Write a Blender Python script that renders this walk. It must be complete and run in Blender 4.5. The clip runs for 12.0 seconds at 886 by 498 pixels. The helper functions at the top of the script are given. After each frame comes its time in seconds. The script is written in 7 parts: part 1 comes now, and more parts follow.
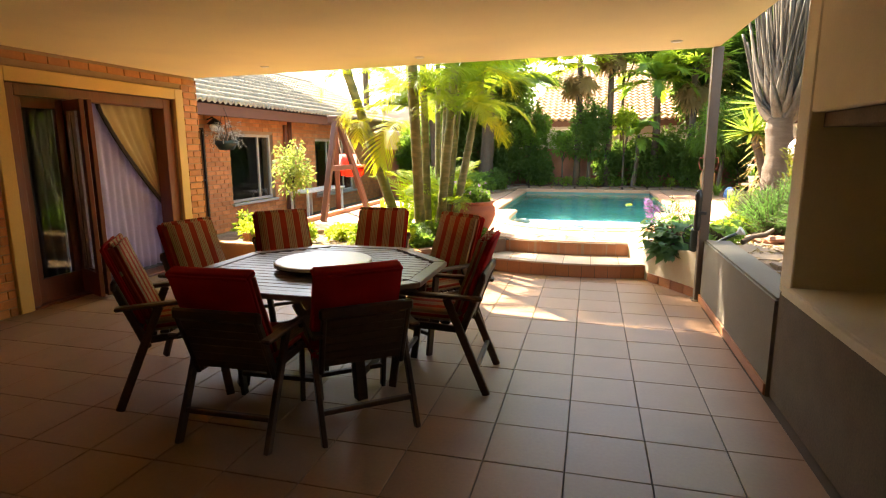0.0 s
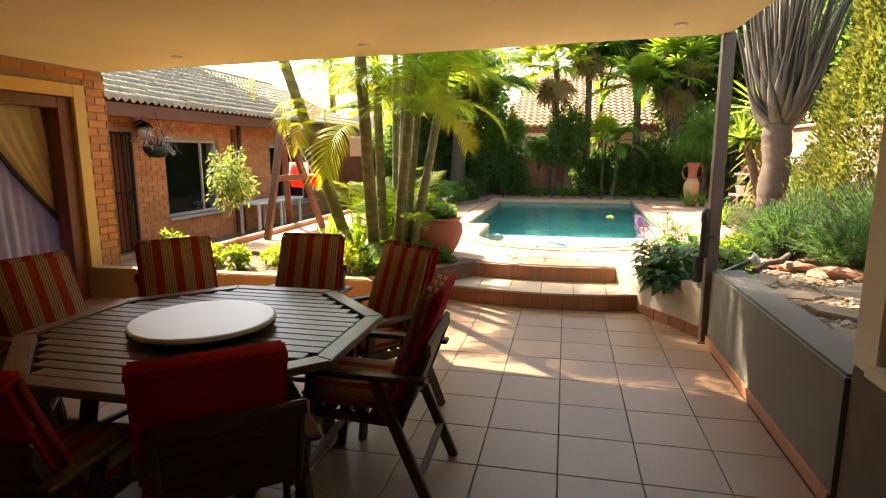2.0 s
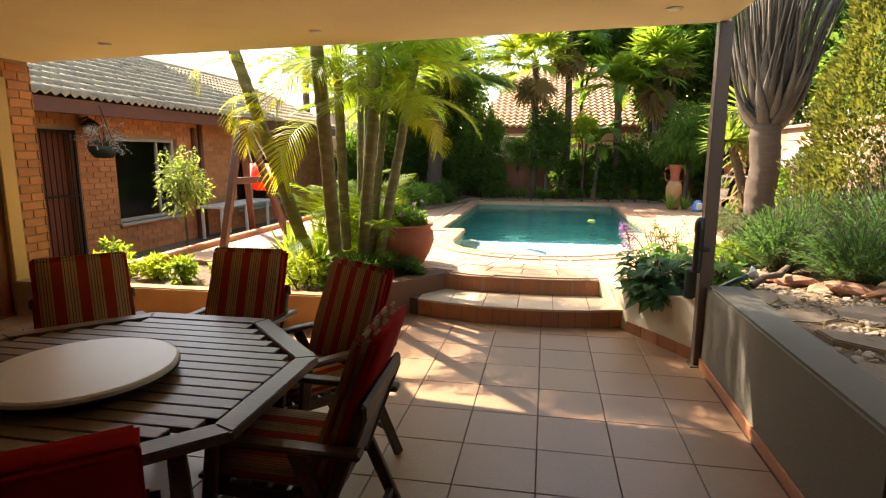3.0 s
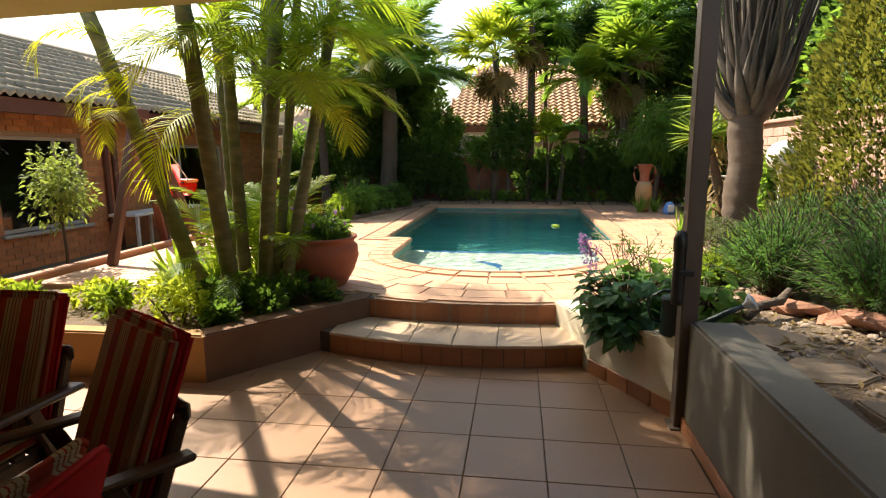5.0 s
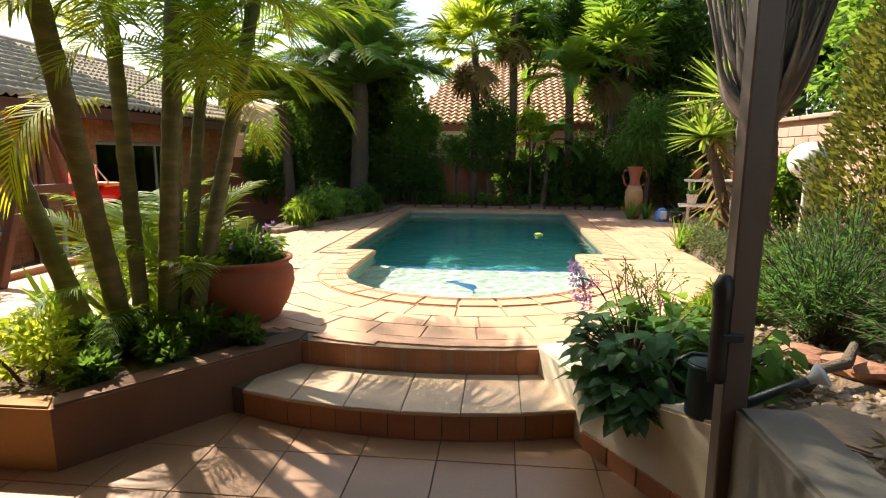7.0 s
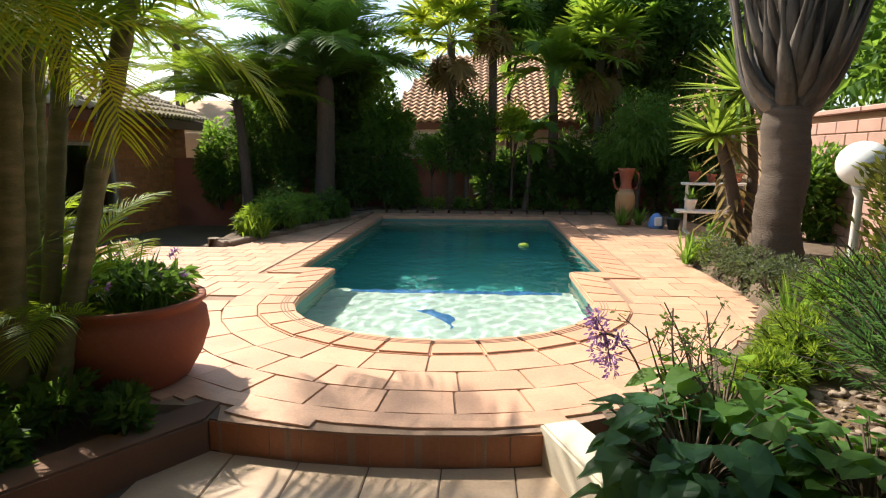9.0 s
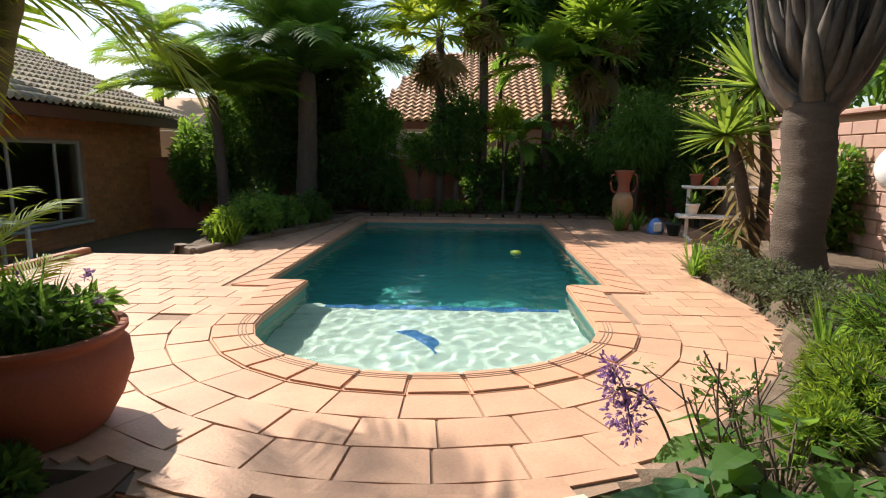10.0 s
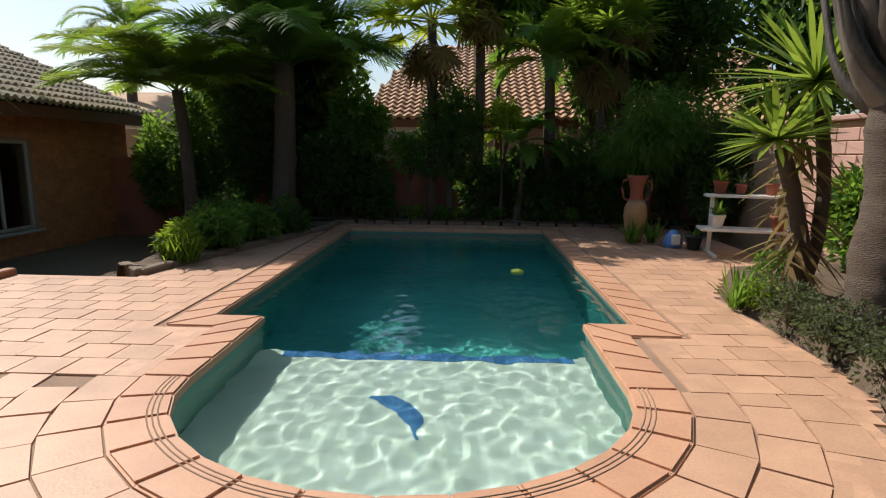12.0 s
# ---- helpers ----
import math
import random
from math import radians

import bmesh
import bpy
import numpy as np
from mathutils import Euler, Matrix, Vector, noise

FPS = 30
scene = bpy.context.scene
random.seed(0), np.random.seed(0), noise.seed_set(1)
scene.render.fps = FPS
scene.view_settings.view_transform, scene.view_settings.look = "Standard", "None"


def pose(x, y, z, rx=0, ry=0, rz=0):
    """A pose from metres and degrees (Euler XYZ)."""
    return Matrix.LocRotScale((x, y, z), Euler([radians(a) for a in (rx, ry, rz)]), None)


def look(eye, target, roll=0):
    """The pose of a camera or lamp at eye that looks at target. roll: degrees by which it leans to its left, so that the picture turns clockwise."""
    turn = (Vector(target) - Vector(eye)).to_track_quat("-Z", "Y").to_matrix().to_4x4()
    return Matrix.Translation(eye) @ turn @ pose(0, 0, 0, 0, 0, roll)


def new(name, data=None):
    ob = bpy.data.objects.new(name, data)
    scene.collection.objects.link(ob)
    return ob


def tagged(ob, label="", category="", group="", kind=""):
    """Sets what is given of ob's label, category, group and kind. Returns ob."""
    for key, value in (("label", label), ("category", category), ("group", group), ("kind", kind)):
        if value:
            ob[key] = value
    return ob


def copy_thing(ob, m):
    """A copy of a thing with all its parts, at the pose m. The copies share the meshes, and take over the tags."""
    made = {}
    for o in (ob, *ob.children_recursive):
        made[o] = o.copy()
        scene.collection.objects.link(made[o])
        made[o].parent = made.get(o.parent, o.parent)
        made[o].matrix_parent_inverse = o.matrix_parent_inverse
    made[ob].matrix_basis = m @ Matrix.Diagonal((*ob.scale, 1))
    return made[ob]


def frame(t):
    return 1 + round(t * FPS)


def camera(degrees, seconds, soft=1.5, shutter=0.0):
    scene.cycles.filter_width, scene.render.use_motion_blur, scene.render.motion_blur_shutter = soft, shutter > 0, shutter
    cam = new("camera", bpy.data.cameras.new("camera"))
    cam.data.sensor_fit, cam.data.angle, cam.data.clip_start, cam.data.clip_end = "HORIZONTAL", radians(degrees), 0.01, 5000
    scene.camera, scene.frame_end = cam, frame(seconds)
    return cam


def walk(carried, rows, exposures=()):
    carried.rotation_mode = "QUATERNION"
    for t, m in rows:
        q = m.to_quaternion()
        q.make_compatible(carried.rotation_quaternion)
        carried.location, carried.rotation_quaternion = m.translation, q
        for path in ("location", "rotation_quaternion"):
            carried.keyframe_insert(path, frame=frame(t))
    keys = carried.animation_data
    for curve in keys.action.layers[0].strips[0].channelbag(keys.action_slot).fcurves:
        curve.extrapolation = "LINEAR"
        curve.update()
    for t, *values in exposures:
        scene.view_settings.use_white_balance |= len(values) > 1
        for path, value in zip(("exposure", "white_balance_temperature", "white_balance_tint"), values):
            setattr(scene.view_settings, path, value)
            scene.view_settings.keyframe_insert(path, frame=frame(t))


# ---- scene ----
cam = camera(77.0, 12.0, soft=1.15)
PATH = [
    (0, (0.062, 0.688, 1.541), (-0.439, 2.59, 1.182), -0.2),
    (0.5, (0.031, 0.931, 1.555), (-0.465, 2.835, 1.198), -0.2),
    (1, (-0.001, 1.178, 1.542), (-0.475, 3.091, 1.202), -0.1),
    (1.5, (-0.014, 1.492, 1.559), (-0.456, 3.412, 1.219), -0.1),
    (2, (-0.011, 1.818, 1.56), (-0.432, 3.744, 1.222), -0.1),
    (2.5, (-0.012, 2.135, 1.558), (-0.408, 4.067, 1.224), -0.0),
    (3, (0.002, 2.378, 1.568), (-0.353, 4.318, 1.232), 0.1),
    (5, (0.238, 3.543, 1.521), (-0.025, 5.498, 1.191), -0.2),
    (5.5, (0.277, 3.82, 1.521), (0.034, 5.778, 1.191), -0.1),
    (6, (0.307, 4.077, 1.532), (0.073, 6.035, 1.2), 0.1),
    (6.5, (0.315, 4.336, 1.547), (0.09, 6.295, 1.214), 0.2),
    (7, (0.303, 4.583, 1.541), (0.098, 6.545, 1.209), 0.2),
    (9, (0.256, 5.641, 1.555), (0.131, 7.61, 1.223), 0.2),
    (9.5, (0.265, 5.936, 1.568), (0.163, 7.905, 1.233), 0.3),
    (10, (0.287, 6.212, 1.555), (0.193, 8.182, 1.225), 0.5),
    (10.5, (0.288, 6.501, 1.571), (0.201, 8.471, 1.24), 0.5),
    (11, (0.29, 6.774, 1.576), (0.212, 8.744, 1.244), 0.5),
    (11.5, (0.294, 7.044, 1.605), (0.217, 9.014, 1.27), 0.6),
    (12, (0.289, 7.259, 1.642), (0.213, 9.228, 1.301), 0.7),
]
EXPOSURES = [(0.0, 3.08, 7700, 12), (1.5, 2.62, 7700, 12), (3.0, 2.05, 7600, 12), (5.0, 1.32, 7100, 10), (7.0, 1.27, 7000, 10), (9.0, 0.87, 6500, 10), (10.5, 0.4, 6300, 11), (12.0, 0.0, 6200, 11)]
walk(cam, [(t, look(eye, target, roll)) for t, eye, target, roll in PATH], EXPOSURES)

# ---- world, sun ----
SUN = Vector((-0.72, 0.55, 1.0)).normalized()
world = bpy.data.worlds.new("world")
scene.world = world
world.use_nodes = True
wn = world.node_tree.nodes
sky = wn.new("ShaderNodeTexSky")
sky.sky_type = "NISHITA"
sky.sun_disc = False
sky.sun_elevation = math.asin(SUN.z)
sky.sun_rotation = math.atan2(SUN.x, SUN.y)
sky.air_density, sky.dust_density = 1.2, 1.5
wn["Background"].inputs["Strength"].default_value = 0.125
world.node_tree.links.new(sky.outputs["Color"], wn["Background"].inputs["Color"])
sun_lamp = new("sun", bpy.data.lights.new("sun", "SUN"))
sun_lamp.data.energy, sun_lamp.data.angle, sun_lamp.data.color = 5.0, radians(0.55), (1.0, 0.93, 0.82)
sun_lamp.data.cycles.is_caustics_light = True
sun_lamp.matrix_world = look(SUN * 40, (0, 0, 0))


# ---- materials ----
def material(name, colour, rough=0.7, vary=0.25, scale=8.0, fine=60.0, bump=0.3, depth=0.004, metal=0.0, spec=0.5,
             piece=0.0, island=0.0, stain=None, stain_scale=1.2, stain_mix=0.5, stretch=(1, 1, 1)):
    """Colour with grain at two scales, relief, and a drift from piece to piece."""
    m = bpy.data.materials.new(name)
    m.use_nodes = True
    n, l = m.node_tree.nodes, m.node_tree.links
    p = n["Principled BSDF"]
    p.inputs["Roughness"].default_value = rough
    p.inputs["Metallic"].default_value = metal
    p.inputs["Specular IOR Level"].default_value = spec
    mp = n.new("ShaderNodeMapping")
    mp.inputs["Scale"].default_value = stretch
    geo = n.new("ShaderNodeNewGeometry")
    l.new(geo.outputs["Position"], mp.inputs["Vector"])
    big, small = n.new("ShaderNodeTexNoise"), n.new("ShaderNodeTexNoise")
    for t, s, d in ((big, scale, 4), (small, fine, 5)):
        t.inputs["Scale"].default_value, t.inputs["Detail"].default_value = s, d
        l.new(mp.outputs["Vector"], t.inputs["Vector"])
    add = n.new("ShaderNodeMath")
    add.operation = "ADD"
    l.new(big.outputs["Fac"], add.inputs[0])
    l.new(small.outputs["Fac"], add.inputs[1])
    drift = add
    if piece or island:
        if piece:
            src, k = n.new("ShaderNodeObjectInfo").outputs["Random"], piece
        else:
            src, k = geo.outputs["Random Per Island"], island
        mul = n.new("ShaderNodeMath")
        mul.operation = "MULTIPLY_ADD"
        mul.inputs[1].default_value, mul.inputs[2].default_value = k, -k / 2
        l.new(src, mul.inputs[0])
        drift = n.new("ShaderNodeMath")
        l.new(add.outputs[0], drift.inputs[0])
        l.new(mul.outputs[0], drift.inputs[1])
    ramp = n.new("ShaderNodeMapRange")
    ramp.inputs["From Min"].default_value, ramp.inputs["From Max"].default_value = 0.5, 1.5
    ramp.inputs["To Min"].default_value, ramp.inputs["To Max"].default_value = 1 - vary, 1 + vary
    ramp.clamp = False
    l.new(drift.outputs[0], ramp.inputs["Value"])
    hsv = n.new("ShaderNodeHueSaturation")
    hsv.inputs["Color"].default_value = (*colour, 1)
    l.new(ramp.outputs[0], hsv.inputs["Value"])
    out = hsv.outputs["Color"]
    if stain:
        st = n.new("ShaderNodeTexNoise")
        st.inputs["Scale"].default_value, st.inputs["Detail"].default_value = stain_scale, 6
        l.new(mp.outputs["Vector"], st.inputs["Vector"])
        cr = n.new("ShaderNodeMapRange")
        cr.inputs["From Min"].default_value, cr.inputs["From Max"].default_value = 0.48, 0.68
        cr.inputs["To Max"].default_value = stain_mix
        l.new(st.outputs["Fac"], cr.inputs["Value"])
        mix = n.new("ShaderNodeMix")
        mix.data_type = "RGBA"
        l.new(cr.outputs[0], mix.inputs["Factor"])
        l.new(out, mix.inputs["A"])
        mix.inputs["B"].default_value = (*stain, 1)
        out = mix.outputs["Result"]
    l.new(out, p.inputs["Base Color"])
    if bump:
        b = n.new("ShaderNodeBump")
        b.inputs["Strength"].default_value, b.inputs["Distance"].default_value = bump, depth
        l.new(small.outputs["Fac"], b.inputs["Height"])
        l.new(b.outputs["Normal"], p.inputs["Normal"])
    return m


def leaf_material(name, colour, glow, rough=0.55, vary=0.5):
    """A leaf: reflects on its face and lets some light through."""
    m = material(name, colour, rough, 0.2, 3.0, 40.0, 0, island=vary, spec=0.22)
    n, l = m.node_tree.nodes, m.node_tree.links
    tr, mix = n.new("ShaderNodeBsdfTranslucent"), n.new("ShaderNodeMixShader")
    tr.inputs["Color"].default_value = (*glow, 1)
    mix.inputs[0].default_value = 0.48
    l.new(n["Principled BSDF"].outputs[0], mix.inputs[1])
    l.new(tr.outputs[0], mix.inputs[2])
    l.new(mix.outputs[0], n["Material Output"].inputs["Surface"])
    return m


def stripe_material(name):
    """Woven cushion cloth: broad red and cream stripes with thin lines, across the local x axis."""
    m = bpy.data.materials.new(name)
    m.use_nodes = True
    n, l = m.node_tree.nodes, m.node_tree.links
    p = n["Principled BSDF"]
    p.inputs["Roughness"].default_value = 0.9
    p.inputs["Specular IOR Level"].default_value = 0.15
    co, sep = n.new("ShaderNodeTexCoord"), n.new("ShaderNodeSeparateXYZ")
    l.new(co.outputs["Object"], sep.inputs[0])
    mod = n.new("ShaderNodeMath")
    mod.operation = "MULTIPLY_ADD"
    mod.inputs[1].default_value, mod.inputs[2].default_value = 1 / 0.118, 10.25
    l.new(sep.outputs["X"], mod.inputs[0])
    fr = n.new("ShaderNodeMath")
    fr.operation = "FRACT"
    l.new(mod.outputs[0], fr.inputs[0])
    ramp = n.new("ShaderNodeValToRGB")
    ramp.color_ramp.interpolation = "CONSTANT"
    e = ramp.color_ramp.elements
    red, cream, brown = (0.36, 0.045, 0.025, 1), (0.47, 0.34, 0.21, 1), (0.26, 0.10, 0.05, 1)
    e[0].position, e[0].color = 0.0, red
    e[1].position, e[1].color = 0.45, cream
    for pos, c in ((0.53, brown), (0.57, cream), (0.65, red), (0.69, cream), (0.76, brown), (0.80, cream), (0.9, brown), (0.94, cream)):
        el = e.new(pos)
        el.color = c
    l.new(fr.outputs[0], ramp.inputs[0])
    noise_t = n.new("ShaderNodeTexNoise")
    noise_t.inputs["Scale"].default_value, noise_t.inputs["Detail"].default_value = 9, 5
    l.new(co.outputs["Object"], noise_t.inputs["Vector"])
    rng = n.new("ShaderNodeMapRange")
    rng.inputs["To Min"].default_value, rng.inputs["To Max"].default_value = 0.75, 1.15
    l.new(noise_t.outputs["Fac"], rng.inputs["Value"])
    hsv = n.new("ShaderNodeHueSaturation")
    l.new(rng.outputs[0], hsv.inputs["Value"])
    l.new(ramp.outputs["Color"], hsv.inputs["Color"])
    l.new(hsv.outputs["Color"], p.inputs["Base Color"])
    wv = n.new("ShaderNodeTexNoise")
    wv.inputs["Scale"].default_value = 400
    l.new(co.outputs["Object"], wv.inputs["Vector"])
    b = n.new("ShaderNodeBump")
    b.inputs["Strength"].default_value, b.inputs["Distance"].default_value = 0.4, 0.002
    l.new(wv.outputs["Fac"], b.inputs["Height"])
    l.new(b.outputs["Normal"], p.inputs["Normal"])
    return m


def water_material():
    m = bpy.data.materials.new("water")
    m.use_nodes = True
    n, l = m.node_tree.nodes, m.node_tree.links
    p = n["Principled BSDF"]
    p.inputs["Base Color"].default_value = (0.84, 0.985, 0.965, 1)
    p.inputs["Roughness"].default_value = 0.03
    p.inputs["IOR"].default_value = 1.33
    p.inputs["Transmission Weight"].default_value = 1.0
    geo = n.new("ShaderNodeNewGeometry")
    a, c = n.new("ShaderNodeTexNoise"), n.new("ShaderNodeTexNoise")
    a.inputs["Scale"].default_value, c.inputs["Scale"].default_value = 3.0, 11.0
    mul = n.new("ShaderNodeMath")
    mul.operation = "MULTIPLY_ADD"
    mul.inputs[1].default_value = 0.35
    for t in (a, c):
        l.new(geo.outputs["Position"], t.inputs["Vector"])
    l.new(c.outputs["Fac"], mul.inputs[0])
    l.new(a.outputs["Fac"], mul.inputs[2])
    b = n.new("ShaderNodeBump")
    b.inputs["Strength"].default_value, b.inputs["Distance"].default_value = 0.12, 0.02
    l.new(mul.outputs[0], b.inputs["Height"])
    l.new(b.outputs["Normal"], p.inputs["Normal"])
    return m


def glass_material(name, tint=(0.85, 0.9, 0.9), rough=0.01):
    m = bpy.data.materials.new(name)
    m.use_nodes = True
    p = m.node_tree.nodes["Principled BSDF"]
    p.inputs["Base Color"].default_value = (*tint, 1)
    p.inputs["Roughness"].default_value = rough
    p.inputs["Transmission Weight"].default_value = 1.0
    return m


PLASTER = material("cream_plaster", (0.86, 0.73, 0.42), 0.85, 0.05, 1.5, 90, 0.25, 0.003, stain=(0.62, 0.52, 0.36), stain_scale=0.9, stain_mix=0.25)
YELLOW = material("yellow_plaster", (0.66, 0.43, 0.16), 0.8, 0.1, 3, 80, 0.3, 0.003, stain=(0.5, 0.36, 0.16), stain_mix=0.4)
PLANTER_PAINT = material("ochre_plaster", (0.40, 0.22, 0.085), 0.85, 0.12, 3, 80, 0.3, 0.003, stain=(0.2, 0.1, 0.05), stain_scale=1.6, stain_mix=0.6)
# planter's side wall: its shade is put into this darker plaster colour
SHADED_SIDE_PAINT = material("shade_darkened_plaster", (0.17, 0.085, 0.048), 0.85, 0.15, 3, 80, 0.3, 0.003, stain=(0.09, 0.05, 0.03), stain_scale=1.6, stain_mix=0.6)
GREY_PLASTER = material("grey_plaster", (0.15, 0.13, 0.10), 0.85, 0.12, 2.5, 70, 0.35, 0.004, stain=(0.26, 0.24, 0.2), stain_mix=0.5)
BRAAI_PLASTER = material("beige_plaster", (0.62, 0.55, 0.42), 0.85, 0.08, 2.0, 70, 0.3, 0.004, stain=(0.4, 0.34, 0.26), stain_mix=0.4)
# soot, and on the barbecue base also the shadow below the slab
SOOT_SHADE = material("soot_shade_brick", (0.11, 0.08, 0.055), 0.9, 0.3, 6, 70, 0.5, 0.005)
FLOOR_TILE = material("terracotta_tile", (0.30, 0.173, 0.10), 0.42, 0.14, 2.2, 50, 0.12, 0.002, piece=0.35, stain=(0.25, 0.145, 0.085), stain_scale=3.0, stain_mix=0.35)
FLOOR_TILE_JOINED = material("terracotta_tile_joined", (0.30, 0.173, 0.10), 0.42, 0.14, 2.2, 50, 0.12, 0.002, island=0.35)
GROUT = material("grout", (0.10, 0.075, 0.055), 0.95, 0.2, 6, 120, 0.4, 0.003)
STEP_TILE = material("step_tile", (0.34, 0.135, 0.06), 0.5, 0.2, 4, 60, 0.2, 0.003, piece=0.5)
TREAD_TILE = material("tread_tile", (0.50, 0.36, 0.24), 0.5, 0.15, 4, 60, 0.2, 0.003, piece=0.4)
BRICK = material("face_brick", (0.50, 0.205, 0.08), 0.85, 0.22, 9, 90, 0.5, 0.004, piece=0.8, stain=(0.3, 0.13, 0.07), stain_scale=5, stain_mix=0.4)
BRICK_JOINED = material("face_brick_joined", (0.50, 0.205, 0.08), 0.85, 0.22, 9, 90, 0.5, 0.004, island=0.8, stain=(0.3, 0.13, 0.07), stain_scale=5, stain_mix=0.4)
MORTAR = material("mortar", (0.34, 0.22, 0.13), 0.95, 0.2, 8, 120, 0.5, 0.004)
PAVER = material("clay_paver", (0.57, 0.335, 0.21), 0.5, 0.2, 3.5, 70, 0.35, 0.004, piece=0.5, stain=(0.40, 0.22, 0.14), stain_scale=2.5, stain_mix=0.4)
PAVER_JOINED = material("clay_paver_joined", (0.57, 0.335, 0.21), 0.5, 0.2, 3.5, 70, 0.35, 0.004, island=0.5, stain=(0.40, 0.22, 0.14), stain_scale=2.5, stain_mix=0.4)
COPING = material("coping", (0.60, 0.325, 0.195), 0.5, 0.15, 4, 70, 0.3, 0.003, piece=0.35, stain=(0.42, 0.2, 0.12), stain_mix=0.35)
PAVE_JOINT = material("paving_joint", (0.30, 0.195, 0.13), 0.95, 0.25, 8, 120, 0.5, 0.004)
SOIL = material("soil", (0.12, 0.08, 0.05), 0.95, 0.35, 5, 60, 0.8, 0.02, stain=(0.2, 0.15, 0.1), stain_scale=4, stain_mix=0.6)
GROUND = material("ground", (0.16, 0.12, 0.08), 0.95, 0.3, 0.8, 30, 0.6, 0.02, stain=(0.08, 0.1, 0.04), stain_scale=0.5, stain_mix=0.7)
STONE = material("garden_stone", (0.27, 0.205, 0.15), 0.85, 0.25, 6, 60, 0.6, 0.01, island=0.5)
BED_STONE = material("edging_stone", (0.21, 0.15, 0.10), 0.85, 0.2, 5, 60, 0.5, 0.006, piece=0.4)
CLAY_STONE = material("red_stone", (0.31, 0.145, 0.09), 0.85, 0.25, 6, 60, 0.6, 0.01, piece=0.4)
ROOF_GREY = material("weathered_roof_tile", (0.36, 0.285, 0.19), 0.9, 0.25, 5, 50, 0.4, 0.005, piece=0.5, stain=(0.2, 0.17, 0.13), stain_scale=4, stain_mix=0.5)
ROOF_GREY_JOINED = material("weathered_roof_tile_joined", (0.36, 0.285, 0.19), 0.9, 0.25, 5, 50, 0.4, 0.005, island=0.5, stain=(0.2, 0.17, 0.13), stain_scale=4, stain_mix=0.5)
ROOF_RED = material("red_roof_tile", (0.46, 0.265, 0.145), 0.8, 0.2, 3, 40, 0.3, 0.005, island=0.5)
FASCIA = material("fascia_paint", (0.13, 0.045, 0.025), 0.6, 0.2, 6, 60, 0.2, 0.003)
MAHOGANY = material("mahogany", (0.16, 0.042, 0.019), 0.42, 0.35, 5, 60, 0.3, 0.003, stretch=(1, 1, 0.12))
TEAK = material("oiled_teak", (0.085, 0.042, 0.024), 0.42, 0.35, 7, 90, 0.35, 0.003, stretch=(0.3, 1, 1))
TABLE_WOOD = material("table_teak", (0.13, 0.085, 0.06), 0.33, 0.35, 7, 90, 0.3, 0.003, stretch=(0.15, 1, 1))
SWING_WOOD = material("stained_timber", (0.12, 0.042, 0.025), 0.6, 0.3, 7, 70, 0.4, 0.004, stretch=(1, 1, 0.2))
POST_PAINT = material("brown_steel", (0.085, 0.06, 0.045), 0.5, 0.2, 4, 90, 0.2, 0.002, stain=(0.14, 0.1, 0.07), stain_mix=0.5)
STRIPE = stripe_material("striped_cloth")
RED_CLOTH = material("red_cloth", (0.42, 0.012, 0.016), 0.9, 0.2, 6, 300, 0.4, 0.002, spec=0.15)
BACK_CLOTH = material("brown_backing", (0.085, 0.035, 0.022), 0.9, 0.2, 6, 300, 0.4, 0.002, spec=0.15)
WHITE_TOP = material("white_laminate", (0.80, 0.77, 0.72), 0.3, 0.04, 3, 60, 0.1, 0.001, stain=(0.66, 0.6, 0.54), stain_scale=3, stain_mix=0.3)
WINDOW_PAINT = material("window_paint", (0.42, 0.39, 0.34), 0.5, 0.1, 5, 80, 0.2, 0.002)
WHITE_PAINT = material("white_paint", (0.78, 0.75, 0.68), 0.55, 0.08, 5, 80, 0.2, 0.002, stain=(0.5, 0.45, 0.36), stain_scale=5, stain_mix=0.5)
SHEER = leaf_material("sheer_curtain", (0.64, 0.59, 0.74), (0.6, 0.54, 0.72), 0.9, 0.05)
DRAPE = material("gold_drape", (0.42, 0.32, 0.17), 0.8, 0.15, 5, 200, 0.3, 0.002)
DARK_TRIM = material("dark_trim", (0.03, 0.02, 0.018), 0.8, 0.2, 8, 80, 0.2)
TERRACOTTA = material("terracotta", (0.28, 0.08, 0.04), 0.75, 0.15, 4, 60, 0.3, 0.004, stain=(0.32, 0.11, 0.06), stain_scale=3, stain_mix=0.5)
OCHRE_CLAY = material("ochre_clay", (0.45, 0.25, 0.11), 0.75, 0.15, 4, 60, 0.3, 0.004)
BLACK_PLASTIC = material("black_plastic", (0.018, 0.02, 0.02), 0.4, 0.2, 5, 60, 0.1)
DARK_GREEN_PLASTIC = material("green_plastic", (0.012, 0.028, 0.024), 0.4, 0.2, 5, 60, 0.1)
GREY_PLASTIC = material("grey_plastic", (0.55, 0.56, 0.56), 0.45, 0.1, 5, 60, 0.1)
RED_PLASTIC = material("red_plastic", (0.75, 0.06, 0.03), 0.35, 0.08, 5, 60, 0.05)
ORANGE_PLASTIC = material("orange_plastic", (0.8, 0.2, 0.03), 0.35, 0.08, 5, 60, 0.05)
IRON = material("black_iron", (0.02, 0.02, 0.02), 0.5, 0.2, 8, 80, 0.2, metal=0.6)
GLOBE = material("white_globe", (0.85, 0.84, 0.8), 0.3, 0.03, 3, 40, 0.05)
BLUE_TILE = material("blue_mosaic", (0.06, 0.20, 0.45), 0.35, 0.25, 20, 90, 0.1, piece=0.4)
